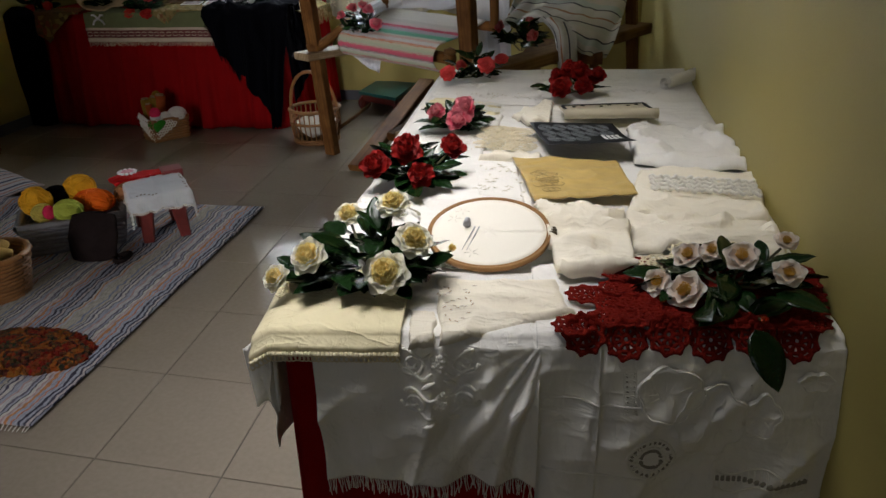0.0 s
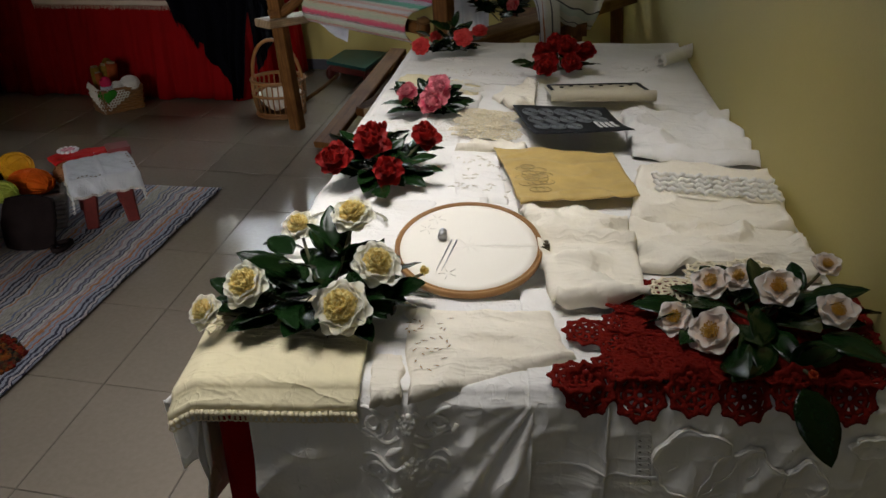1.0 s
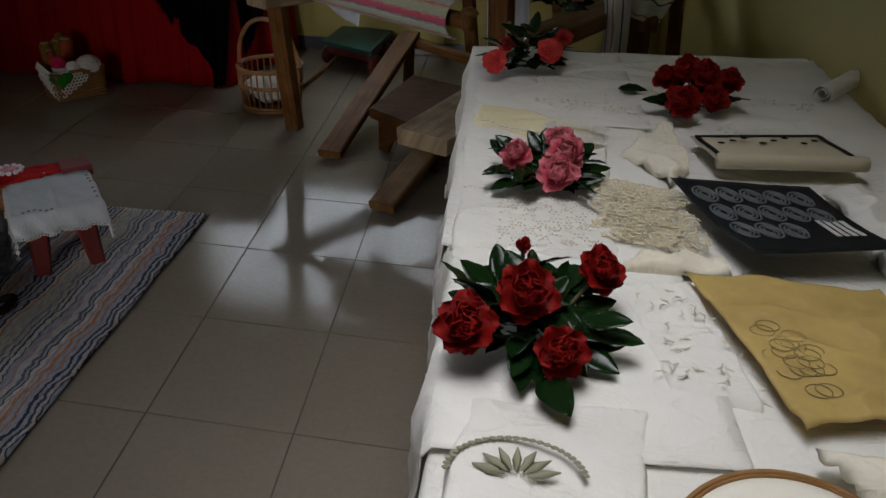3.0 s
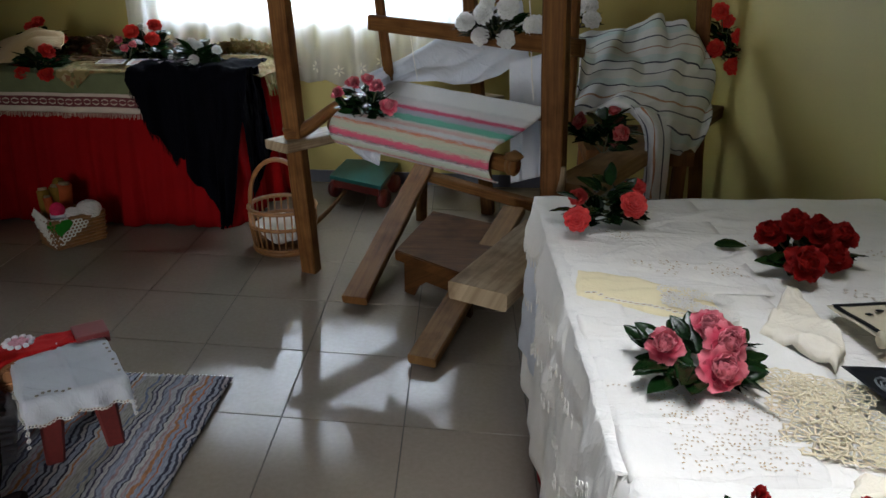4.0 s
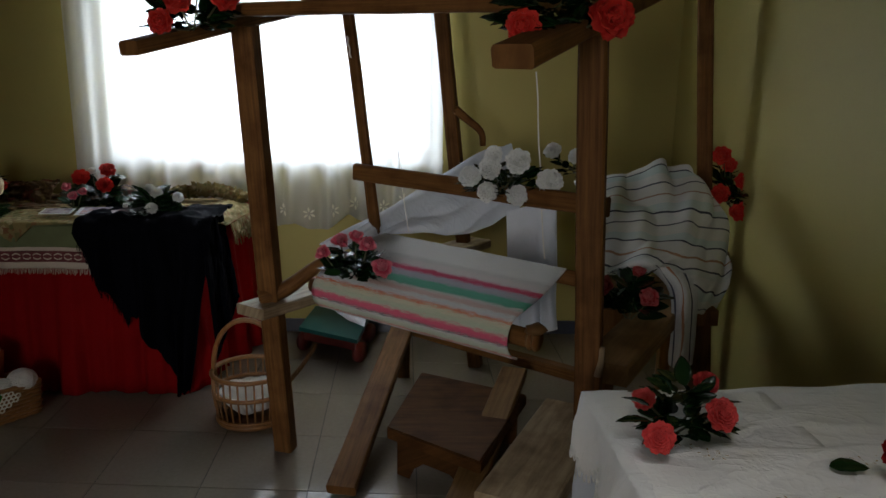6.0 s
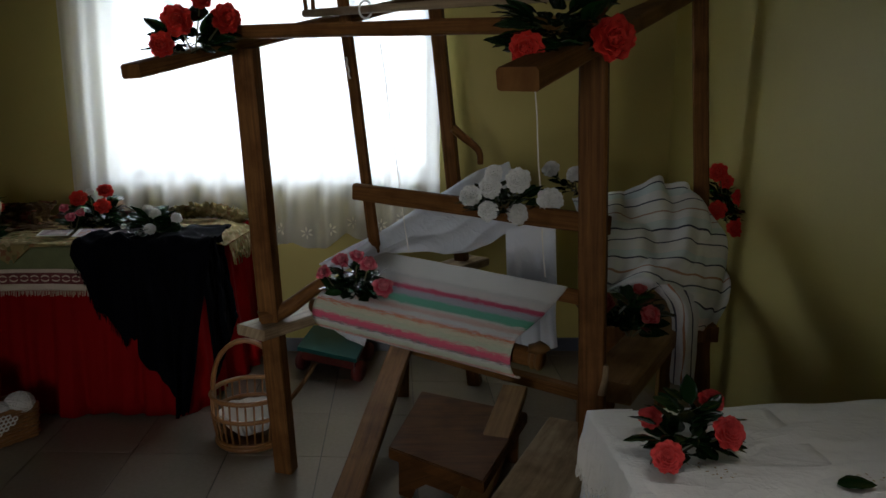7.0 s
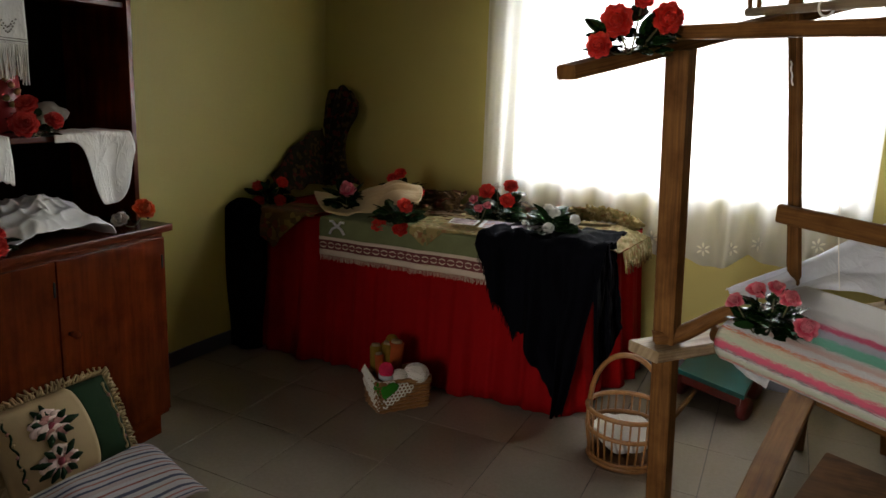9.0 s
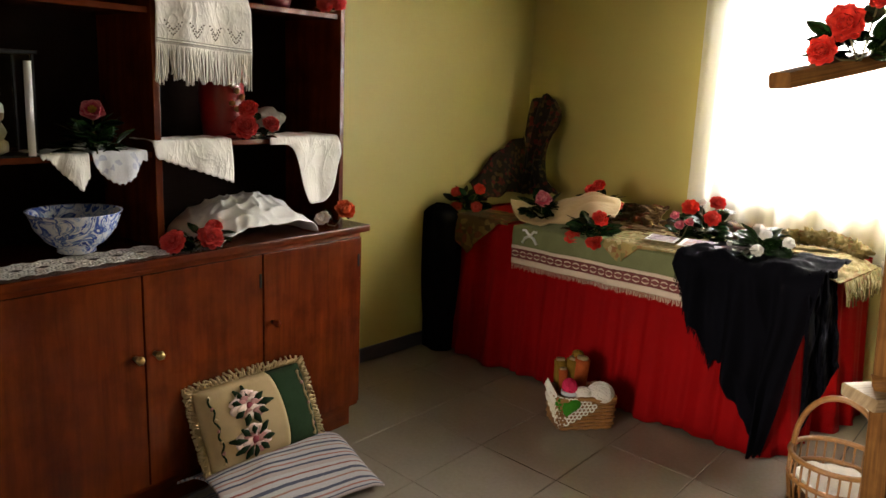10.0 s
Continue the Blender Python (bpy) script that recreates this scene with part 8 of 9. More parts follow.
sheet(bm, bundle_fn, 90, 60, 0.003)
tagged(part("bundled_cloth", bm, SATIN, None, "loosely bundled white satin cloth on the dresser top"), category="cloth")
BLUEWHITE, bwn, bwb = nodes_of("blue_painted_china")
bwt = bwn.nodes.new("ShaderNodeTexNoise")
bwt.inputs["Scale"].default_value, bwt.inputs["Detail"].default_value, bwt.inputs["Distortion"].default_value = 15.0, 3.0, 1.6
bwn.links.new(coords(bwn), bwt.inputs["Vector"])
bwn.links.new(ramp_of(bwn, bwt.outputs["Fac"], [(0.0, (0.70, 0.73, 0.78)), (0.40, (0.30, 0.40, 0.62)), (0.44, (0.70, 0.73, 0.78)), (0.49, (0.05, 0.10, 0.38)), (0.545, (0.22, 0.32, 0.58)), (0.58, (0.70, 0.73, 0.78)), (0.64, (0.04, 0.07, 0.30))], "CONSTANT"), bwb.inputs["Base Color"])
bnode = BLUEWHITE.node_tree.nodes["Principled BSDF"]
bnode.inputs["Roughness"].default_value, bnode.inputs["Specular IOR Level"].default_value = 0.12, 0.6
bm = bmesh.new()
prof = [(0.045, 0.0), (0.06, 0.006), (0.058, 0.020), (0.09, 0.040), (0.125, 0.085), (0.142, 0.135), (0.146, 0.140), (0.136, 0.137), (0.118, 0.088), (0.08, 0.045), (0.0, 0.035)]
ctr = cabp(1.145, 0.20, 0.937)
rings = [[bm.verts.new(ctr + Vector((r * math.cos(2 * math.pi * k / 40), r * math.sin(2 * math.pi * k / 40), h))) for k in range(40)] for r, h in prof[:-1]]
for r0_, r1_ in zip(rings, rings[1:]):
    for k in range(40):
        bm.faces.new((r0_[k], r0_[(k + 1) % 40], r1_[(k + 1) % 40], r1_[k]))
bm.faces.new(rings[-1])
bm.faces.new(list(reversed(rings[0])))
tagged(part("china_bowl", bm, BLUEWHITE, None, "blue and white painted china bowl on a lace mat"), category="bowl")
mat_ob = thing("lace_mat", cabp(1.2, 0.14, 0.93), "white crocheted lace mat on the dresser top", "lace mat")
for i in range(9):
    for j in range(2):
        placed("motif", LACEMOTIF, mat_ob, Matrix.Translation(cabp(0.94 + 0.08 * i, 0.06 + 0.085 * j, 0.930)) @ Matrix.Scale(0.046, 4))
LACQ = plain("red_lacquer", (0.24, 0.010, 0.010), 0.3, 0.15)
jar = thing("red_vase", cabp(0.50, 0.30, 1.29), "red lacquered vase with gilt ornament on the shelf", "vase")
bm = bmesh.new()
tube(bm, [cabp(0.50, 0.30, 1.29 + 0.03 * i) for i in range(11)], 0.075, 24, True, lambda f: 0.75 + 0.4 * math.sin(math.pi * (0.15 + 0.7 * f)))
part("body", bm, LACQ, jar)
for k in range(9):
    bm = bmesh.new()
    blob(bm, cabp(0.50 + 0.025 * math.sin(k * 2.1), 0.205, 1.40 + 0.022 * k), 0.013, rough=0.3, sub=1, seed=k)
    part("gilt_boss", bm, BRASS, jar)
GREYC = woven("grey_linen", (0.30, 0.27, 0.23), 0.1)
bm = bmesh.new()
blob(bm, cabp(0.27, 0.34, 1.345), 0.075, (1.0, 1.2, 0.75), 0.4, 3, 12, 1.4)
tagged(part("folded_cloth", bm, GREYC, None, "grey folded cloth standing on the shelf"), category="cloth")
FIGURE, fgn, fgb = nodes_of("painted_plaster")
fsep = fgn.nodes.new("ShaderNodeSeparateXYZ")
fgn.links.new(coords(fgn), fsep.inputs[0])
fgm = fgn.nodes.new("ShaderNodeMapRange")
fgm.inputs["From Min"].default_value, fgm.inputs["From Max"].default_value = 1.26, 1.56
fgn.links.new(fsep.outputs["Z"], fgm.inputs["Value"])
fgc = ramp_of(fgn, fgm.outputs[0], [(0.0, (0.42, 0.38, 0.30)), (0.32, (0.24, 0.15, 0.09)), (0.42, (0.62, 0.62, 0.58)), (0.66, (0.03, 0.20, 0.22)), (0.83, (0.36, 0.20, 0.13)), (0.94, (0.16, 0.04, 0.03))], "CONSTANT")
fgn.links.new(mixed(fgn, 0.3, fgc, ramp_of(fgn, noise_of(fgn, coords(fgn), 40.0), [(0.3, (0.4, 0.4, 0.4)), (0.7, (1, 1, 1))]), "MULTIPLY"), fgb.inputs["Base Color"])
lan = thing("glass_case", cabp(1.38, 0.24, 1.26), "small glass case with a painted figurine", "display case")
for a0, a1 in ((1.255, 1.262), (1.50, 1.507)):
    for b0, b1 in ((0.17, 0.177), (0.30, 0.307)):
        cab_box("post", (a0, b0, 1.262), (a1, b1, 1.56), INK, 0.001, lan)
cab_box("base", (1.245, 0.165, 1.259), (1.515, 0.315, 1.2615), INK, 0, lan)
cab_box("top", (1.245, 0.165, 1.561), (1.515, 0.315, 1.571), INK, 0.001, lan)
pane = cab_box("pane", (1.263, 0.1725, 1.263), (1.499, 0.1745, 1.559), glass, 0, lan)
pane.visible_shadow = False
bm = bmesh.new()
for z_, r_, s_ in ((1.285, 0.045, 0.6), (1.33, 0.038, 1.0), (1.39, 0.034, 1.2), (1.45, 0.028, 1.1), (1.50, 0.017, 1.0)):
    blob(bm, cabp(1.35, 0.24, z_), r_, (1, 0.8, s_), 0.15, 2, int(z_ * 90))
tagged(part("figurine", bm, FIGURE, None, "small painted plaster figurine inside the glass case"), category="figurine")
bm = bmesh.new()
tube(bm, [cabp(1.285, 0.15, 1.262), cabp(1.285, 0.15, 1.36), cabp(1.283, 0.15, 1.54)], 0.011, 12)
tagged(part("candle", bm, plain("white_wax", (0.72, 0.72, 0.74), 0.4, 0.03), None, "tall white candle on the shelf"), category="candle")
for k, (a_, r_, h_, mt, lb) in enumerate(((0.62, 0.055, 0.09, LACQ, "red pottery jug on the upper shelf"), (0.26, 0.05, 0.08, LACQ, "dark red pot on the upper shelf"), (0.72, 0.09, 0.05, LINEN, "white china dish on the upper shelf"))):
    bm = bmesh.new()
    tube(bm, [cabp(a_, 0.26, 1.79 + h_ * i / 6) for i in range(7)], r_, 20, True, lambda f: 0.65 + 0.45 * math.sin(math.pi * (0.2 + 0.65 * f)))
    tagged(part("pot", bm, mt, None, lb), category="pot")

S3 = "camellia arrangements on the dresser"
arrangement("coral camellias on the dresser top", [(tuple(cabp(0.90, 0.03, 0.965)), 0.040, "formal", "coral"), (tuple(cabp(0.76, 0.02, 0.962)), 0.044, "formal", "coral"), (tuple(cabp(0.71, 0.07, 0.99)), 0.028, "formal", "coral")], 0.927, 14, 0.07, seed=51, spread=0.07, group=S3, bloom=1.15)
arrangement("orange red camellia beside a dried pale bloom", [(tuple(cabp(0.085, 0.04, 0.985)), 0.048, "peony", "orange"), (tuple(cabp(0.20, 0.05, 0.965)), 0.034, "peony", "blush")], 0.927, 4, 0.05, seed=52, spread=0.05, group=S3, bloom=1.15)
arrangement("coral camellias on the shelf before the vase", [(tuple(cabp(0.53, 0.12, 1.335)), 0.046, "formal", "coral"), (tuple(cabp(0.40, 0.13, 1.345)), 0.032, "formal", "coral"), (tuple(cabp(0.49, 0.15, 1.40)), 0.036, "formal", "coral")], 1.29, 16, 0.06, seed=53, spread=0.07, group=S3, bloom=1.15)
arrangement("pink camellia with yellow stamens on the shelf", [(tuple(cabp(1.115, 0.11, 1.395)), 0.042, "single", "pink")], 1.26, 26, 0.075, seed=54, spread=0.09, group=S3, up=1.5)
arrangement("coral camellias at the end of the upper shelf", [(tuple(cabp(0.13, 0.12, 1.815)), 0.034, "formal", "coral"), (tuple(cabp(0.06, 0.12, 1.825)), 0.032, "formal", "coral")], 1.79, 10, 0.06, seed=55, spread=0.05, group=S3, bloom=1.15)
arrangement("white camellias with leaves on the upper shelf", [(tuple(cabp(1.10, 0.14, 1.77)), 0.04, "formal", "white"), (tuple(cabp(1.26, 0.14, 1.77)), 0.035, "formal", "white")], 1.734, 12, 0.07, seed=56, spread=0.07, group=S3, bloom=1.15)

# cushion leaning on the dresser
CUSH = thing("cushion", (-2.30, 3.2, 0.03), "beige tapestry cushion with embroidered roses and a green band", "cushion")
cq = [Vector(p) for p in ((-2.220, 2.931, 0.125), (-2.220, 3.415, 0.116), (-2.300, 3.364, 0.423), (-2.300, 2.898, 0.424))]
BEIGE = plain("beige_canvas", (0.42, 0.31, 0.17), 0.9, 0.12, 8, 260, 0.4)
DKGREEN = plain("dark_green_velvet", (0.012, 0.030, 0.012), 0.85, 0.2, 8, 200, 0.3)
PALEROSE = plain("pale_rose_wool", (0.80, 0.62, 0.56), 0.9, 0.2, 40, 240, 0.4)
ROSE, ROSEC = plain("rose_wool", (0.45, 0.22, 0.20), 0.9, 0.2, 40, 240, 0.4), plain("deep_rose_wool", (0.30, 0.06, 0.08), 0.9, 0.2, 40, 240, 0.4)


def cush_fn(u, v, side):
    p = bilerp(cq, u, v)
    e = (16 * u * (1 - u) * v * (1 - v)) ** 0.45
    n = (cq[1] - cq[0]).cross(cq[3] - cq[0]).normalized()
    if n.x < 0:
        n = -n
    return p + n * (side * 0.080 * e)


for nm, u0, u1, mt in (("front_panel", 0.0, 0.66, BEIGE), ("front_panel", 0.66, 1.0, DKGREEN)):
    bm = bmesh.new()
    sheet(bm, lambda u, v: cush_fn(u0 + (u1 - u0) * u, v, 1), 20, 24, 0.002)
    part(nm, bm, mt, CUSH)
bm = bmesh.new()
sheet(bm, lambda u, v: cush_fn(u, v, -1), 20, 20, 0.002)
part("back_panel", bm, BEIGE, CUSH)
bm = bmesh.new()
rnd = random.Random(6)
for k in range(4):
    for i in range(64):
        f = i / 64
        p = cq[k].lerp(cq[(k + 1) % 4], f)
        out = (p - (cq[0] + cq[2]) / 2).normalized()
        tube(bm, [p, p + out * 0.016 + Vector((rnd.uniform(-0.007, 0.007),) * 3), p + out * 0.030 + Vector((0.012 * math.sin(i * 1.9), 0, 0.008 * math.sin(i * 2.3)))], 0.0042, 6)
part("ruffle", bm, BEIGE, CUSH, "gathered beige ruffle")
for cu, cv in ((0.36, 0.70), (0.34, 0.30)):
    for k in range(9):
        a = k * 0.7
        bm = bmesh.new()
        a += rnd.uniform(-0.25, 0.25)
        ln = rnd.uniform(0.15, 0.23)
        q0, q1 = cush_fn(cu + 0.06 * math.cos(a), cv + 0.07 * math.sin(a), 1), cush_fn(cu + ln * math.cos(a), cv + ln * 1.1 * math.sin(a), 1)
        tube(bm, [q0 + Vector((0.003, 0, 0)), q0.lerp(q1, 0.5) + Vector((0.004, 0, 0)), q1 + Vector((0.003, 0, 0))], 0.012, 6, True, lambda f: 0.3 + 0.9 * math.sin(math.pi * f))
        part("stitched_leaf", bm, DKGREEN, CUSH)
    for k in range(17):
        bm = bmesh.new()
        a, rr = (k * 0.63 + 0.2, 0.105) if k < 10 else (k * 0.9, 0.058)
        blob(bm, cush_fn(cu + rr * math.cos(a), cv + rr * 1.15 * math.sin(a), 1), 0.019 + 0.005 * (k % 3), (0.22, 1, 0.8), 0.45, 2, k)
        part("rose_petal", bm, PALEROSE if k % 2 or k < 6 else ROSE, CUSH)
    bm = bmesh.new()
    blob(bm, cush_fn(cu, cv, 1) + Vector((0.004, 0, 0)), 0.015, (0.4, 1, 1), 0.4, 2, 3)
    part("rose_heart", bm, ROSEC, CUSH)
for u0 in (0.09, 0.93):
    for k in range(7):
        bm = bmesh.new()
        blob(bm, cush_fn(u0, 0.1 + 0.8 * k / 6, 1) + Vector((0.002, 0, 0)), 0.0085, (0.5, 1, 1), 0.1, 1, k)
        part("stitched_bead", bm, ROSE if k % 2 else BEIGE, CUSH)
    bm = bmesh.new()
    tube(bm, [cush_fn(u0 + 0.012 * math.sin(i * 1.1), 0.08 + 0.84 * i / 24, 1) + Vector((0.001, 0, 0)) for i in range(25)], 0.004, 5)
    part("stitched_vine", bm, DKGREEN if u0 < 0.5 else BEIGE, CUSH)

# ---- rag rug, stool and baskets on the aisle floor ----
rnd = random.Random(77)
band_cols = [(0.56, 0.54, 0.55), (0.48, 0.49, 0.56), (0.62, 0.59, 0.55), (0.52, 0.51, 0.54), (0.40, 0.42, 0.50), (0.56, 0.50, 0.50), (0.64, 0.61, 0.57), (0.50, 0.47, 0.41)]
line_cols = [(0.05, 0.05, 0.08), (0.13, 0.16, 0.30), (0.07, 0.07, 0.10), (0.56, 0.20, 0.10), (0.24, 0.28, 0.40), (0.42, 0.14, 0.20), (0.10, 0.09, 0.14), (0.30, 0.33, 0.24), (0.16, 0.15, 0.20), (0.50, 0.34, 0.34), (0.30, 0.17, 0.10), (0.56, 0.26, 0.12)]
def rag_stops(n, seed):
    """Pale bands parted by thin dark or coloured lines."""
    r = random.Random(seed)
    x, out = 0.0, []
    for k in range(n):
        lined = k % 2
        out.append((min(0.995, x), line_cols[r.randrange(len(line_cols))] if lined else band_cols[r.randrange(len(band_cols))]))
        x += (r.uniform(0.35, 0.95) if lined else r.uniform(0.7, 1.7)) / n
    return out


RAGA = striped("rag_rug_weave", rag_stops(31, 4), "U", 0.15, 500, repeat=1.9, flecks=0.65, dash=(40, 11), wander=(2.5, 13))
RAGB = striped("rag_rug_weave_second", rag_stops(31, 9), "U", 0.15, 500, repeat=1.9, flecks=0.65, dash=(40, 11), wander=(2.5, 13))
for k, (x0, x1, sd, mt) in enumerate(((-0.45, -1.10, 1, RAGA), (-1.105, -1.74, 5, RAGB), (-1.745, -2.33, 8, RAGA))):
    bm = bmesh.new()
    y1 = 3.27

    def fn(u, v):
        x = x0 + (x1 - x0) * u
        y = 1.40 + (y1 - 1.40) * v - 0.012 * u
        x += 0.035 * (1 - v) * (1 if k == 0 else 1) + 0.008 * noise.noise(Vector((v * 5, u, sd)))
        z = 0.009 + 0.005 * abs(noise.noise(Vector((x * 4, y * 3, sd))))
        if k == 2:
            z += 0.075 * math.exp(-((v - 0.93) / 0.05) ** 2) * (0.4 + 0.6 * u)
        return (x, y, z)

    sheet(bm, fn, 40, 90, 0.006)
    ob = tagged(part("rag_rug", bm, mt, None, "woven rag rug strip with grey blue and pink stripes"), "", "rug", "rag rug strips")
    bm = bmesh.new()
    for i in range(44):
        u = (i + 0.5) / 44
        for vv, sg in ((1.0, 1), (0.0, -1)):
            p = Vector(fn(u, vv))
            tube(bm, [p, p + Vector((rnd.uniform(-0.006, 0.006), sg * 0.022, -0.004))], 0.0016, 4, False)
    tagged(part("rug_fringe", bm, LACE, ob, "short warp fringe"), "", "")
# folded end of a rug by the cushion
bm = bmesh.new()
RAGC = striped("folded_rag_weave", [(0.0, (0.50, 0.49, 0.50)), (0.07, (0.09, 0.10, 0.15)), (0.14, (0.52, 0.50, 0.50)), (0.22, (0.40, 0.18, 0.15)), (0.27, (0.50, 0.49, 0.50)), (0.36, (0.08, 0.09, 0.14)), (0.42, (0.48, 0.40, 0.38)), (0.52, (0.52, 0.51, 0.51)), (0.60, (0.30, 0.10, 0.08)), (0.64, (0.52, 0.51, 0.51)), (0.74, (0.09, 0.10, 0.15)), (0.81, (0.50, 0.48, 0.46)), (0.90, (0.38, 0.2, 0.16)), (0.94, (0.5, 0.49, 0.5))], "V", 0.01, 300, repeat=3.5, flecks=0.3)
sheet(bm, grid_fn([
    [(-2.40, 2.86, 0.02), (-2.38, 3.10, 0.025), (-2.34, 3.50, 0.03), (-2.32, 3.58, 0.012)],
    [(-2.27, 2.90, 0.10), (-2.25, 3.12, 0.13), (-2.22, 3.46, 0.11), (-2.20, 3.54, 0.03)],
    [(-2.10, 2.88, 0.12), (-2.08, 3.10, 0.13), (-2.06, 3.42, 0.09), (-2.04, 3.50, 0.02)],
    [(-1.92, 2.86, 0.03), (-1.90, 3.06, 0.05), (-1.90, 3.38, 0.03), (-1.88, 3.46, 0.013)],
], 0.012, 3), 50, 50, 0.008)
tagged(part("folded_rug", bm, RAGC, None, "folded striped rag rug heaped before the cushion"), category="rug")

# small stool with white cover
stool = thing("stool", (-0.78, 2.86, 0), "small dark red wooden stool", "stool")
SA = Vector((0.78, 0.62, 0)).normalized()
SB = Vector((-SA.y, SA.x, 0))
SC = Vector((-0.815, 2.905, 0))
for a, b in ((-1, -1), (1, -1), (-1, 1), (1, 1)):
    bm = bmesh.new()
    p, q4 = SC + SA * (0.085 * a) + SB * (0.12 * b), SC + SA * (0.07 * a) + SB * (0.10 * b)
    beam(bm, (p.x, p.y, 0.004), (q4.x, q4.y, 0.20), 0.048, 0.022, up=(-SB.x, -SB.y, 0), seed=a + 2 * b, taper=1.5)
    part("leg", bm, REDPAINT, stool, smooth=False)
bm = bmesh.new()
beam(bm, SC - SA * 0.14 + Vector((0, 0, 0.212)), SC + SA * 0.14 + Vector((0, 0, 0.212)), 0.30, 0.026, seed=3)
part("seat", bm, REDPAINT, stool, smooth=False)
bm = bmesh.new()


def cover_fn(u, v):
    a, b = (u - 0.5) * 2, (v - 0.5) * 2
    ea, eb = max(0, abs(a) - 0.82), max(0, abs(b) - 0.80)
    d = ea * 0.36 + eb * 0.34
    ss = lambda t, lim: max(-lim, min(lim, t))
    p = SC + SA * (0.165 * ss(a, 0.86) + 0.012 * a * ea) + SB * (0.195 * ss(b, 0.84) + 0.012 * b * eb)
    z = 0.252 - d + 0.004 * noise.noise(Vector((u * 9, v * 9, 2))) - 0.006 * (abs(math.sin(u * 20)) + abs(math.sin(v * 18))) * (1 if d > 0.03 else 0)
    wob = 0.008 * math.sin(u * 26 + v * 19) * min(1, d * 20)
    z += 0.006 * (math.exp(-((u - 0.5) / 0.02) ** 2) + math.exp(-((v - 0.5) / 0.02) ** 2)) + 0.009 * abs(noise.noise(Vector((u * 5 + v * 2, v * 5, 7))))
    return p + SA * wob * 0.4 + SB * wob + Vector((0, 0, z))


sheet(bm, cover_fn, 44, 40, 0.005)
cov = thing("stool_cover", SC + Vector((0, 0, 0.23)), "white embroidered cotton cover with lace edge on the stool", "cloth")
part("cloth", bm, COOLW, cov)
bm = bmesh.new()
for i in range(130):
    t = i / 130 * 4
    k, f = int(t), t - int(t)
    u, v = ((f, 0), (1, f), (1 - f, 1), (0, 1 - f))[k]
    p = Vector(cover_fn(u, v))
    ring_tube(bm, p + Vector((0, 0, -0.003)), 0.0045, 0.0045, 0.0017, SA, (0, 0, 1), 8, 4)
part("lace_edging", bm, LACE, cov)
bm = bmesh.new()
for k in range(12):
    u, v = (0.2 + 0.05 * k, 0.14 + 0.02 * math.sin(k)) if k < 6 else (0.88, 0.2 + 0.1 * (k - 6))
    blob(bm, Vector(cover_fn(u, v)) + Vector((0, 0, 0.002)), 0.006, (1, 1, 0.4), 0.2, 1, k)
# Dark dots for the shade in the cover's openwork.
tagged(part("openwork", bm, GAP, cov), kind="stuff")
bm = bmesh.new()
bw = [SC + SA * a + SB * b + Vector((0, 0, 0.262)) for a, b in ((-0.17, 0.10), (0.06, 0.14), (0.06, 0.225), (-0.19, 0.225))]
sheet(bm, lambda u, v: bilerp(bw, u, v) + Vector((0, 0, 0.012 * noise.noise(Vector((u * 5, v * 4, 3))) - 0.10 * max(0, 0.12 - u))), 24, 10, 0.012)
tagged(part("red_crochet", bm, plain("red_crochet_wool", (0.42, 0.012, 0.012), 0.85, 0.2, 30, 260, 0.6), None, "bright red crocheted strip on the stool cover"), category="crochet")
rose = thing("crochet_rosette", SC + SA * -0.10 + SB * 0.15 + Vector((0, 0, 0.27)), "pale pink and white crocheted rosette on the red knit", "crochet")
PINKW, WHITEW = plain("pale_pink_wool", (0.66, 0.35, 0.42), 0.9, 0.2, 40, 240, 0.5), plain("white_wool", (0.74, 0.72, 0.74), 0.9, 0.1, 40, 240, 0.5)
for ring_, n_, r_ in ((0.0, 1, 0.013), (0.020, 6, 0.010), (0.038, 11, 0.0095)):
    for k in range(n_):
        a_ = 6.283 * k / n_
        bm = bmesh.new()
        blob(bm, SC + SA * (-0.10 + ring_ * math.cos(a_)) + SB * (0.165 + ring_ * math.sin(a_)) + Vector((0, 0, 0.288)), r_, (1, 1, 0.7), 0.3, 2, k)
        part("stitch", bm, PINKW if ring_ < 0.03 else WHITEW, rose)
bm = bmesh.new()
solid_box(bm, (0.0, -0.055, -0.03), (0.10, 0.045, 0.008), 0.004)
for v in bm.verts:
    p = v.co.copy()
    v.co = SC + SA * (p.x + 0.055) + SB * (p.y + 0.185) + Vector((0, 0, p.z + 0.262))
tagged(part("small_box", bm, plain("maroon_leather", (0.16, 0.03, 0.03), 0.45, 0.2), None, "small maroon box lying on the stool cover", smooth=False), category="box")

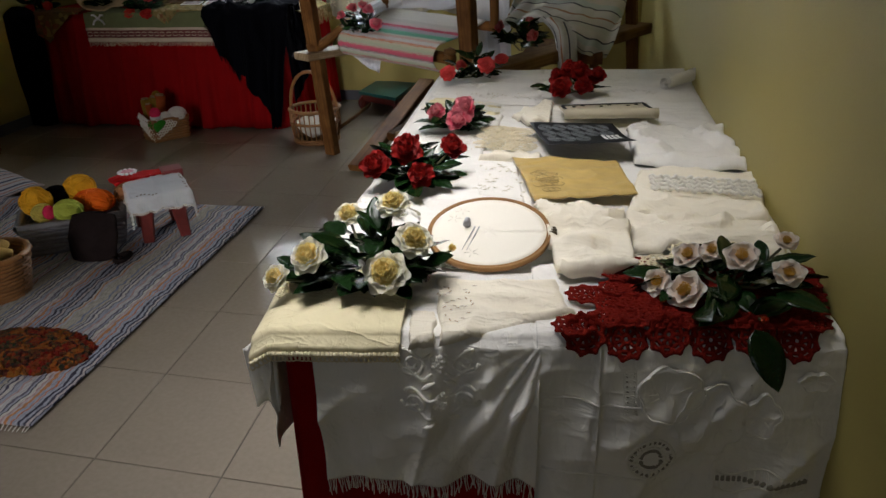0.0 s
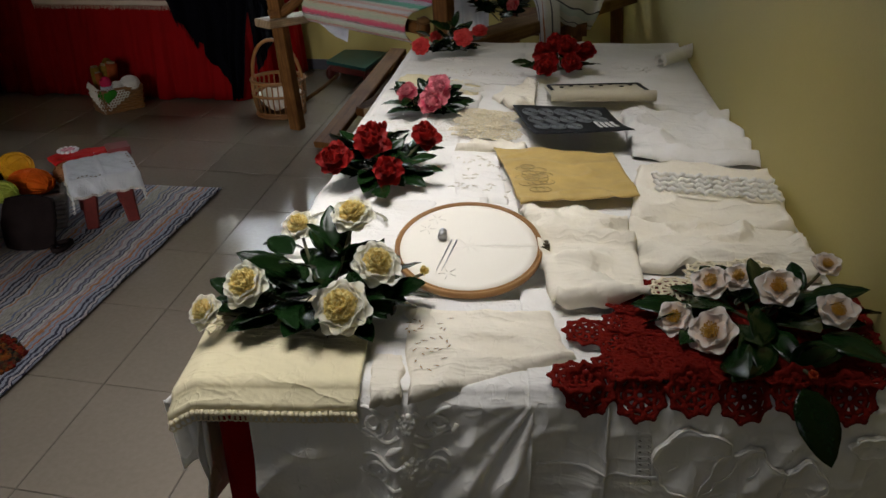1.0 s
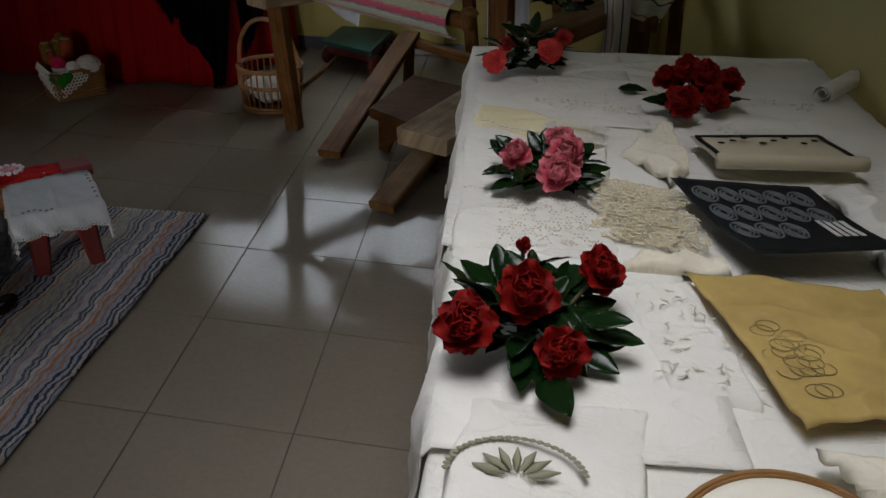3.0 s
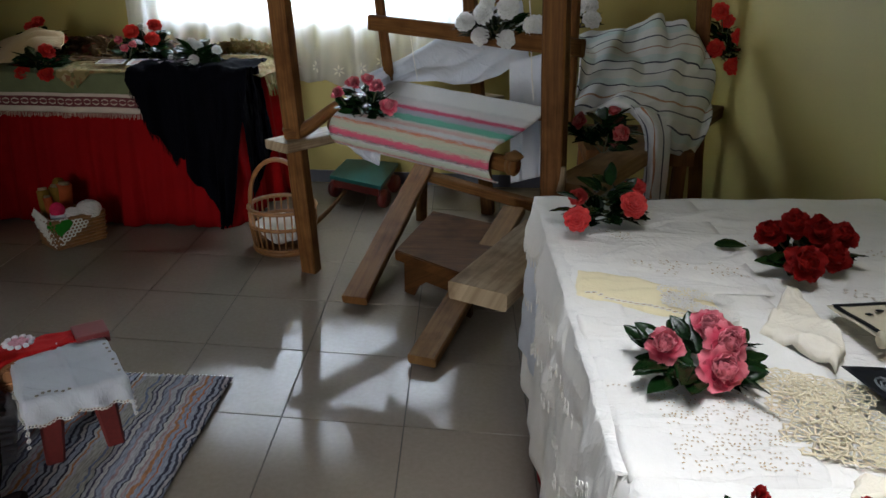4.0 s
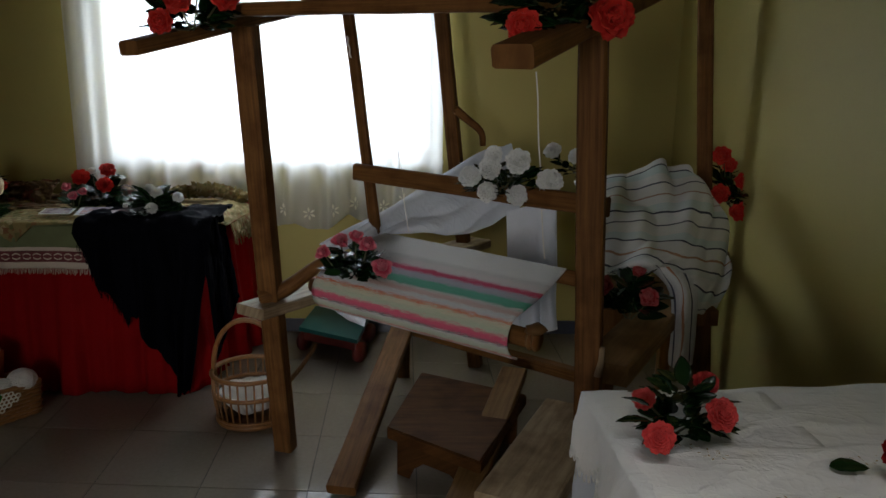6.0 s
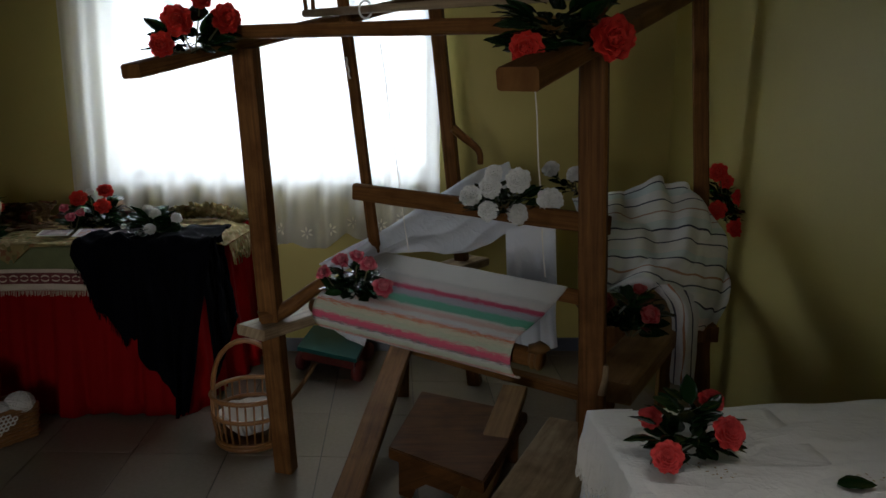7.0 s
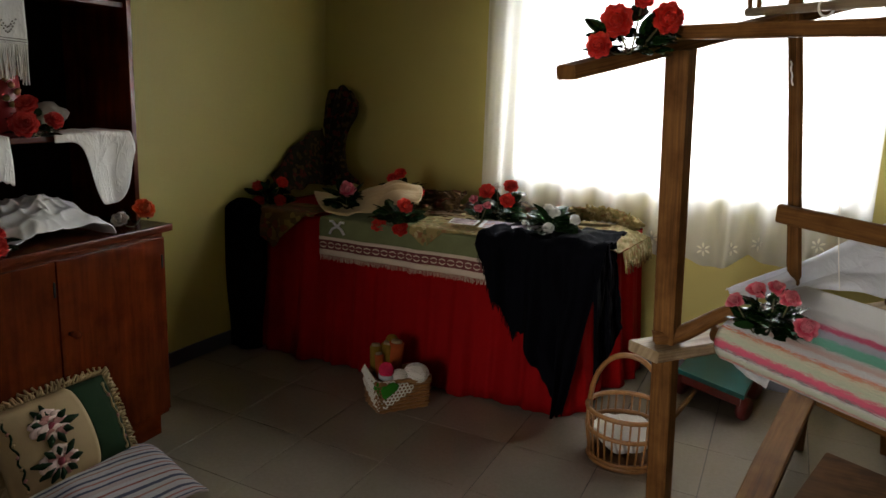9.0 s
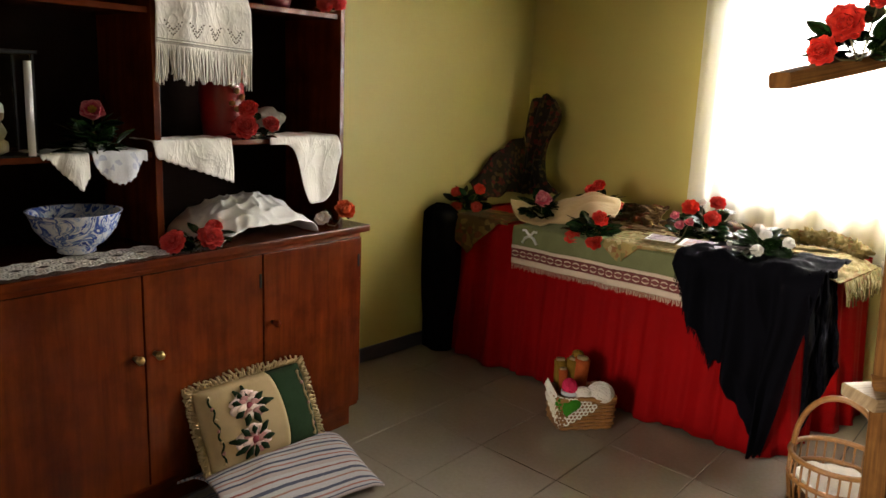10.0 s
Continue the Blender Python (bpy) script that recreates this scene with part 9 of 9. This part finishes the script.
# yarn basket, black bag
yb = thing("wicker_basket", (-1.17, 2.73, 0), "grey plastic weave basket full of coloured yarn", "basket")
GREYW = plain("grey_woven_plastic", (0.25, 0.25, 0.27), 0.5, 0.2, 20, 120, 0.3)
wicker_box(yb, (-1.17, 2.75, 0), 0.20, 0.13, 0.165, 32, GREYW, 1.12, 8)
for c, r, mt, lb, sq, sd in (((-1.33, 2.72, 0.215), 0.072, YYEL, "yellow ball of yarn", (1, 1, 0.95), 1), ((-1.22, 2.90, 0.225), 0.070, YYEL, "golden yellow ball of yarn", (1.1, 1, 0.9), 2), ((-1.08, 2.80, 0.20), 0.068, YORANGE, "orange ball of yarn", (1.5, 1, 0.8), 3), ((-0.98, 2.92, 0.20), 0.062, YBROWN, "brown ball of yarn", (1, 1, 0.9), 4), ((-1.24, 2.64, 0.19), 0.05, plain("pale_yellow_yarn", (0.62, 0.52, 0.12), 0.9, 0.2, 30, 200, 0.5), "pale yellow ball of yarn", (1, 1, 0.9), 5), ((-1.12, 2.66, 0.20), 0.058, plain("lime_yarn", (0.42, 0.48, 0.08), 0.9, 0.2, 30, 200, 0.5), "lime green ball of yarn", (1.2, 1, 0.9), 6), ((-1.19, 2.62, 0.205), 0.03, YPINK, "small pink ball of yarn", (0.9, 0.9, 1.1), 7), ((-1.30, 2.83, 0.21), 0.055, BLACKCLOTH, "black and silver ball of yarn", (1.1, 1, 0.8), 8)):
    yarn_ball(c, r, mt, lb, sq, sd)
BAGM = plain("black_crochet_bag", (0.014, 0.009, 0.009), 0.85, 0.3, 20, 200, 0.6)
bag = thing("cloth_bag", (-0.97, 2.57, 0), "dark brown knitted bag leaning on the yarn basket", "bag")
bm = bmesh.new()
bq = [Vector(p) for p in ((-1.051, 2.499, 0.012), (-0.836, 2.547, 0.012), (-0.842, 2.620, 0.230), (-1.080, 2.600, 0.221))]
sq = lambda u, v: bilerp(bq, 0.5 + (u - 0.5) * math.sqrt(1 - 1.3 * (v - 0.5) ** 2), 0.5 + (v - 0.5) * math.sqrt(1 - 1.0 * (u - 0.5) ** 2))
sheet(bm, lambda u, v: sq(u, v) + Vector((-0.2, -0.9, 0.1)) * (0.06 * math.sin(math.pi * u) * math.sin(math.pi * v) + 0.006 * noise.noise(Vector((u * 5, v * 5, 1)))), 24, 24, 0.035)
part("body", bm, BAGM, bag)
bm = bmesh.new()
tube(bm, [bilerp(bq, 1.0, 0.1) + Vector((0.05 * math.sin(math.pi * i / 14), -0.03 * i / 14 + 0.04 * math.sin(math.pi * i / 7), 0.0)) * 1.0 + Vector((0.0, 0, 0.004)) for i in range(15)], 0.012, 8)
part("strap", bm, BAGM, bag)


def round_basket(at, r, h, label, mat):
    ob = thing("basket", at, label, "basket")
    c = Vector(at)
    for k in range(11):
        f = k / 10
        bm = bmesh.new()
        rr = r * (0.80 + 0.20 * f)
        pts = [c + Vector(((rr + 0.003 * (-1) ** (i + k)) * math.cos(2 * math.pi * i / 36), (rr + 0.003 * (-1) ** (i + k)) * math.sin(2 * math.pi * i / 36), 0.012 + (h - 0.015) * f)) for i in range(37)]
        tube(bm, pts, 0.0105 if k < 10 else 0.014, 6, False)
        part("woven_band" if k < 10 else "rim", bm, mat, ob)
    bm = bmesh.new()
    tube(bm, [c + Vector((0, 0, 0.004)), c + Vector((0, 0, 0.014))], r * 0.79, 30)
    part("bottom", bm, mat, ob)
    bm = bmesh.new()
    tube(bm, [c + Vector((0.10 * math.sin(math.pi * i / 20) * 0.0 - r * math.cos(math.pi * i / 20) * 0.6, r * math.cos(math.pi * i / 20) * 0.75, h + 0.17 * math.sin(math.pi * i / 20))) for i in range(21)], 0.010, 8)
    part("handle", bm, mat, ob)
    return ob


round_basket((-1.17, 2.19, 0.006), 0.155, 0.185, "brown wicker basket with hooped handle", WICKER)
BREAD = plain("cream_yarn_skein", (0.55, 0.36, 0.12), 0.9, 0.2, 20, 140, 0.5)
for k in range(7):
    bm = bmesh.new()
    a = k * 0.9
    c = Vector((-1.17 + 0.06 * math.cos(a), 2.19 + 0.06 * math.sin(a), 0.185 + 0.012 * (k % 2)))
    tube(bm, [c + Vector((-0.05 * math.cos(a + 1), -0.05 * math.sin(a + 1), 0)), c + Vector((0, 0, 0.015)), c + Vector((0.05 * math.cos(a + 1), 0.05 * math.sin(a + 1), 0))], 0.026, 10, True, lambda f: 0.55 + 0.6 * math.sin(math.pi * f))
    tagged(part("skein", bm, BREAD, None, "cream yellow skein of yarn in the basket"), "", "yarn", "skeins")
# shaggy dark hearth mat
MATM, mnt, mbs = nodes_of("shaggy_wool")
mgeo = mnt.nodes.new("ShaderNodeNewGeometry")
mcol = ramp_of(mnt, noise_of(mnt, coords(mnt), 9.0, 2.0), [(0.0, (0.16, 0.012, 0.008)), (0.42, (0.012, 0.03, 0.02)), (0.5, (0.22, 0.075, 0.012)), (0.57, (0.02, 0.018, 0.014)), (0.64, (0.17, 0.014, 0.01))], "CONSTANT")
mnt.links.new(mixed(mnt, 0.4, mcol, ramp_of(mnt, mgeo.outputs["Random Per Island"], [(0.0, (0.02, 0.02, 0.015)), (0.35, (0.18, 0.015, 0.01)), (0.7, (0.24, 0.09, 0.02)), (1.0, (0.03, 0.05, 0.02))])), mbs.inputs["Base Color"])
mbs.inputs["Roughness"].default_value, mbs.inputs["Specular IOR Level"].default_value = 0.95, 0.05
bm = bmesh.new()
rnd = random.Random(15)
for i in range(1500):
    a, r_ = rnd.uniform(0, 2 * math.pi), math.sqrt(rnd.random())
    x, y = -0.745 + 0.27 * r_ * math.cos(a), 1.775 + 0.155 * r_ * math.sin(a)
    x, y = x + 0.12 * (y - 1.775), y
    h = 0.028 + 0.03 * (1 - r_ ** 3)
    tube(bm, [(x, y, 0.012), (x + rnd.uniform(-0.012, 0.012), y + rnd.uniform(-0.012, 0.012), h)], 0.0105, 5, True, lambda f: 1 - 0.35 * f)
shag = thing("shaggy_mat", (-0.745, 1.775, 0.01), "oval shaggy mat in dark red and brown wool", "mat")
tagged(part("pile", bm, MATM, shag, "tufts of dark red brown and blue wool", smooth=False), kind="stuff")
bm = bmesh.new()
tube(bm, [(0, 0, 0), (0, 0, 0.010)], 1.0, 40)
for v in bm.verts:
    v.co = Vector((-0.745 + 0.26 * v.co.x + 0.02 * v.co.y, 1.775 + 0.145 * v.co.y, 0.012 + v.co.z))
part("backing", bm, MATM, shag)

# ---- floor tiles ----
TILE, tnt, tb = nodes_of("polished_beige_tile")
tv = coords(tnt)
tinfo = tnt.nodes.new("ShaderNodeObjectInfo")
tc = ramp_of(tnt, noise_of(tnt, tv, 2.2, 6.0), [(0.3, (0.205, 0.172, 0.132)), (0.7, (0.25, 0.212, 0.168))])
tc = mixed(tnt, 0.12, tc, ramp_of(tnt, tinfo.outputs["Random"], [(0.0, (0.18, 0.155, 0.12)), (1.0, (0.30, 0.265, 0.22))]))
tc = mixed(tnt, 0.25, tc, ramp_of(tnt, noise_of(tnt, tv, 60.0, 3.0), [(0.3, (0.19, 0.165, 0.13)), (0.7, (0.29, 0.255, 0.21))]))
tnt.links.new(tc, tb.inputs["Base Color"])
tr_ = ramp_of(tnt, noise_of(tnt, tv, 9.0, 5.0), [(0.3, (0.05, 0.05, 0.05)), (0.8, (0.14, 0.14, 0.14))])
tnt.links.new(tr_, tb.inputs["Roughness"])
tb.inputs["Specular IOR Level"].default_value = 0.32
bumped(tnt, tb, noise_of(tnt, tv, 7.0, 2.0), 0.06, 0.004)
TO, TI, TJ = Vector((-0.238, 3.505, 0)), Vector((0.403, -0.020, 0)), Vector((-0.019, 0.440, 0))
bm = bmesh.new()
g, bv, dep = 0.0016, 0.0012, 0.006
qa = TI.normalized() * g + TJ.normalized() * g
outer = [qa, TI - TI.normalized() * g + TJ.normalized() * g, TI + TJ - qa, TJ - TJ.normalized() * g + TI.normalized() * g]
mid = sum(outer, Vector()) / 4
lowr = [bm.verts.new(p + Vector((0, 0, -dep))) for p in outer]
rim = [bm.verts.new(p + Vector((0, 0, -0.0012))) for p in outer]
top = [bm.verts.new(p + (mid - p).normalized() * bv * 1.4) for p in outer]
for k in range(4):
    j = (k + 1) % 4
    bm.faces.new((lowr[k], lowr[j], rim[j], rim[k]))
    bm.faces.new((rim[k], rim[j], top[j], top[k]))
bm.faces.new(top)
tile_mesh = bpy.data.meshes.new("tile")
bm.to_mesh(tile_mesh)
bm.free()
tile_mesh.materials.append(TILE)
for i in range(-8, 7):
    for j in range(-13, 8):
        p = TO + TI * i + TJ * j
        c = p + (TI + TJ) / 2
        if XL - 0.2 < c.x < 1.75 and YF - 0.2 < c.y < YB + 0.2:
            ob = new("tile", tile_mesh)
            ob.parent = floor
            ob.location = p
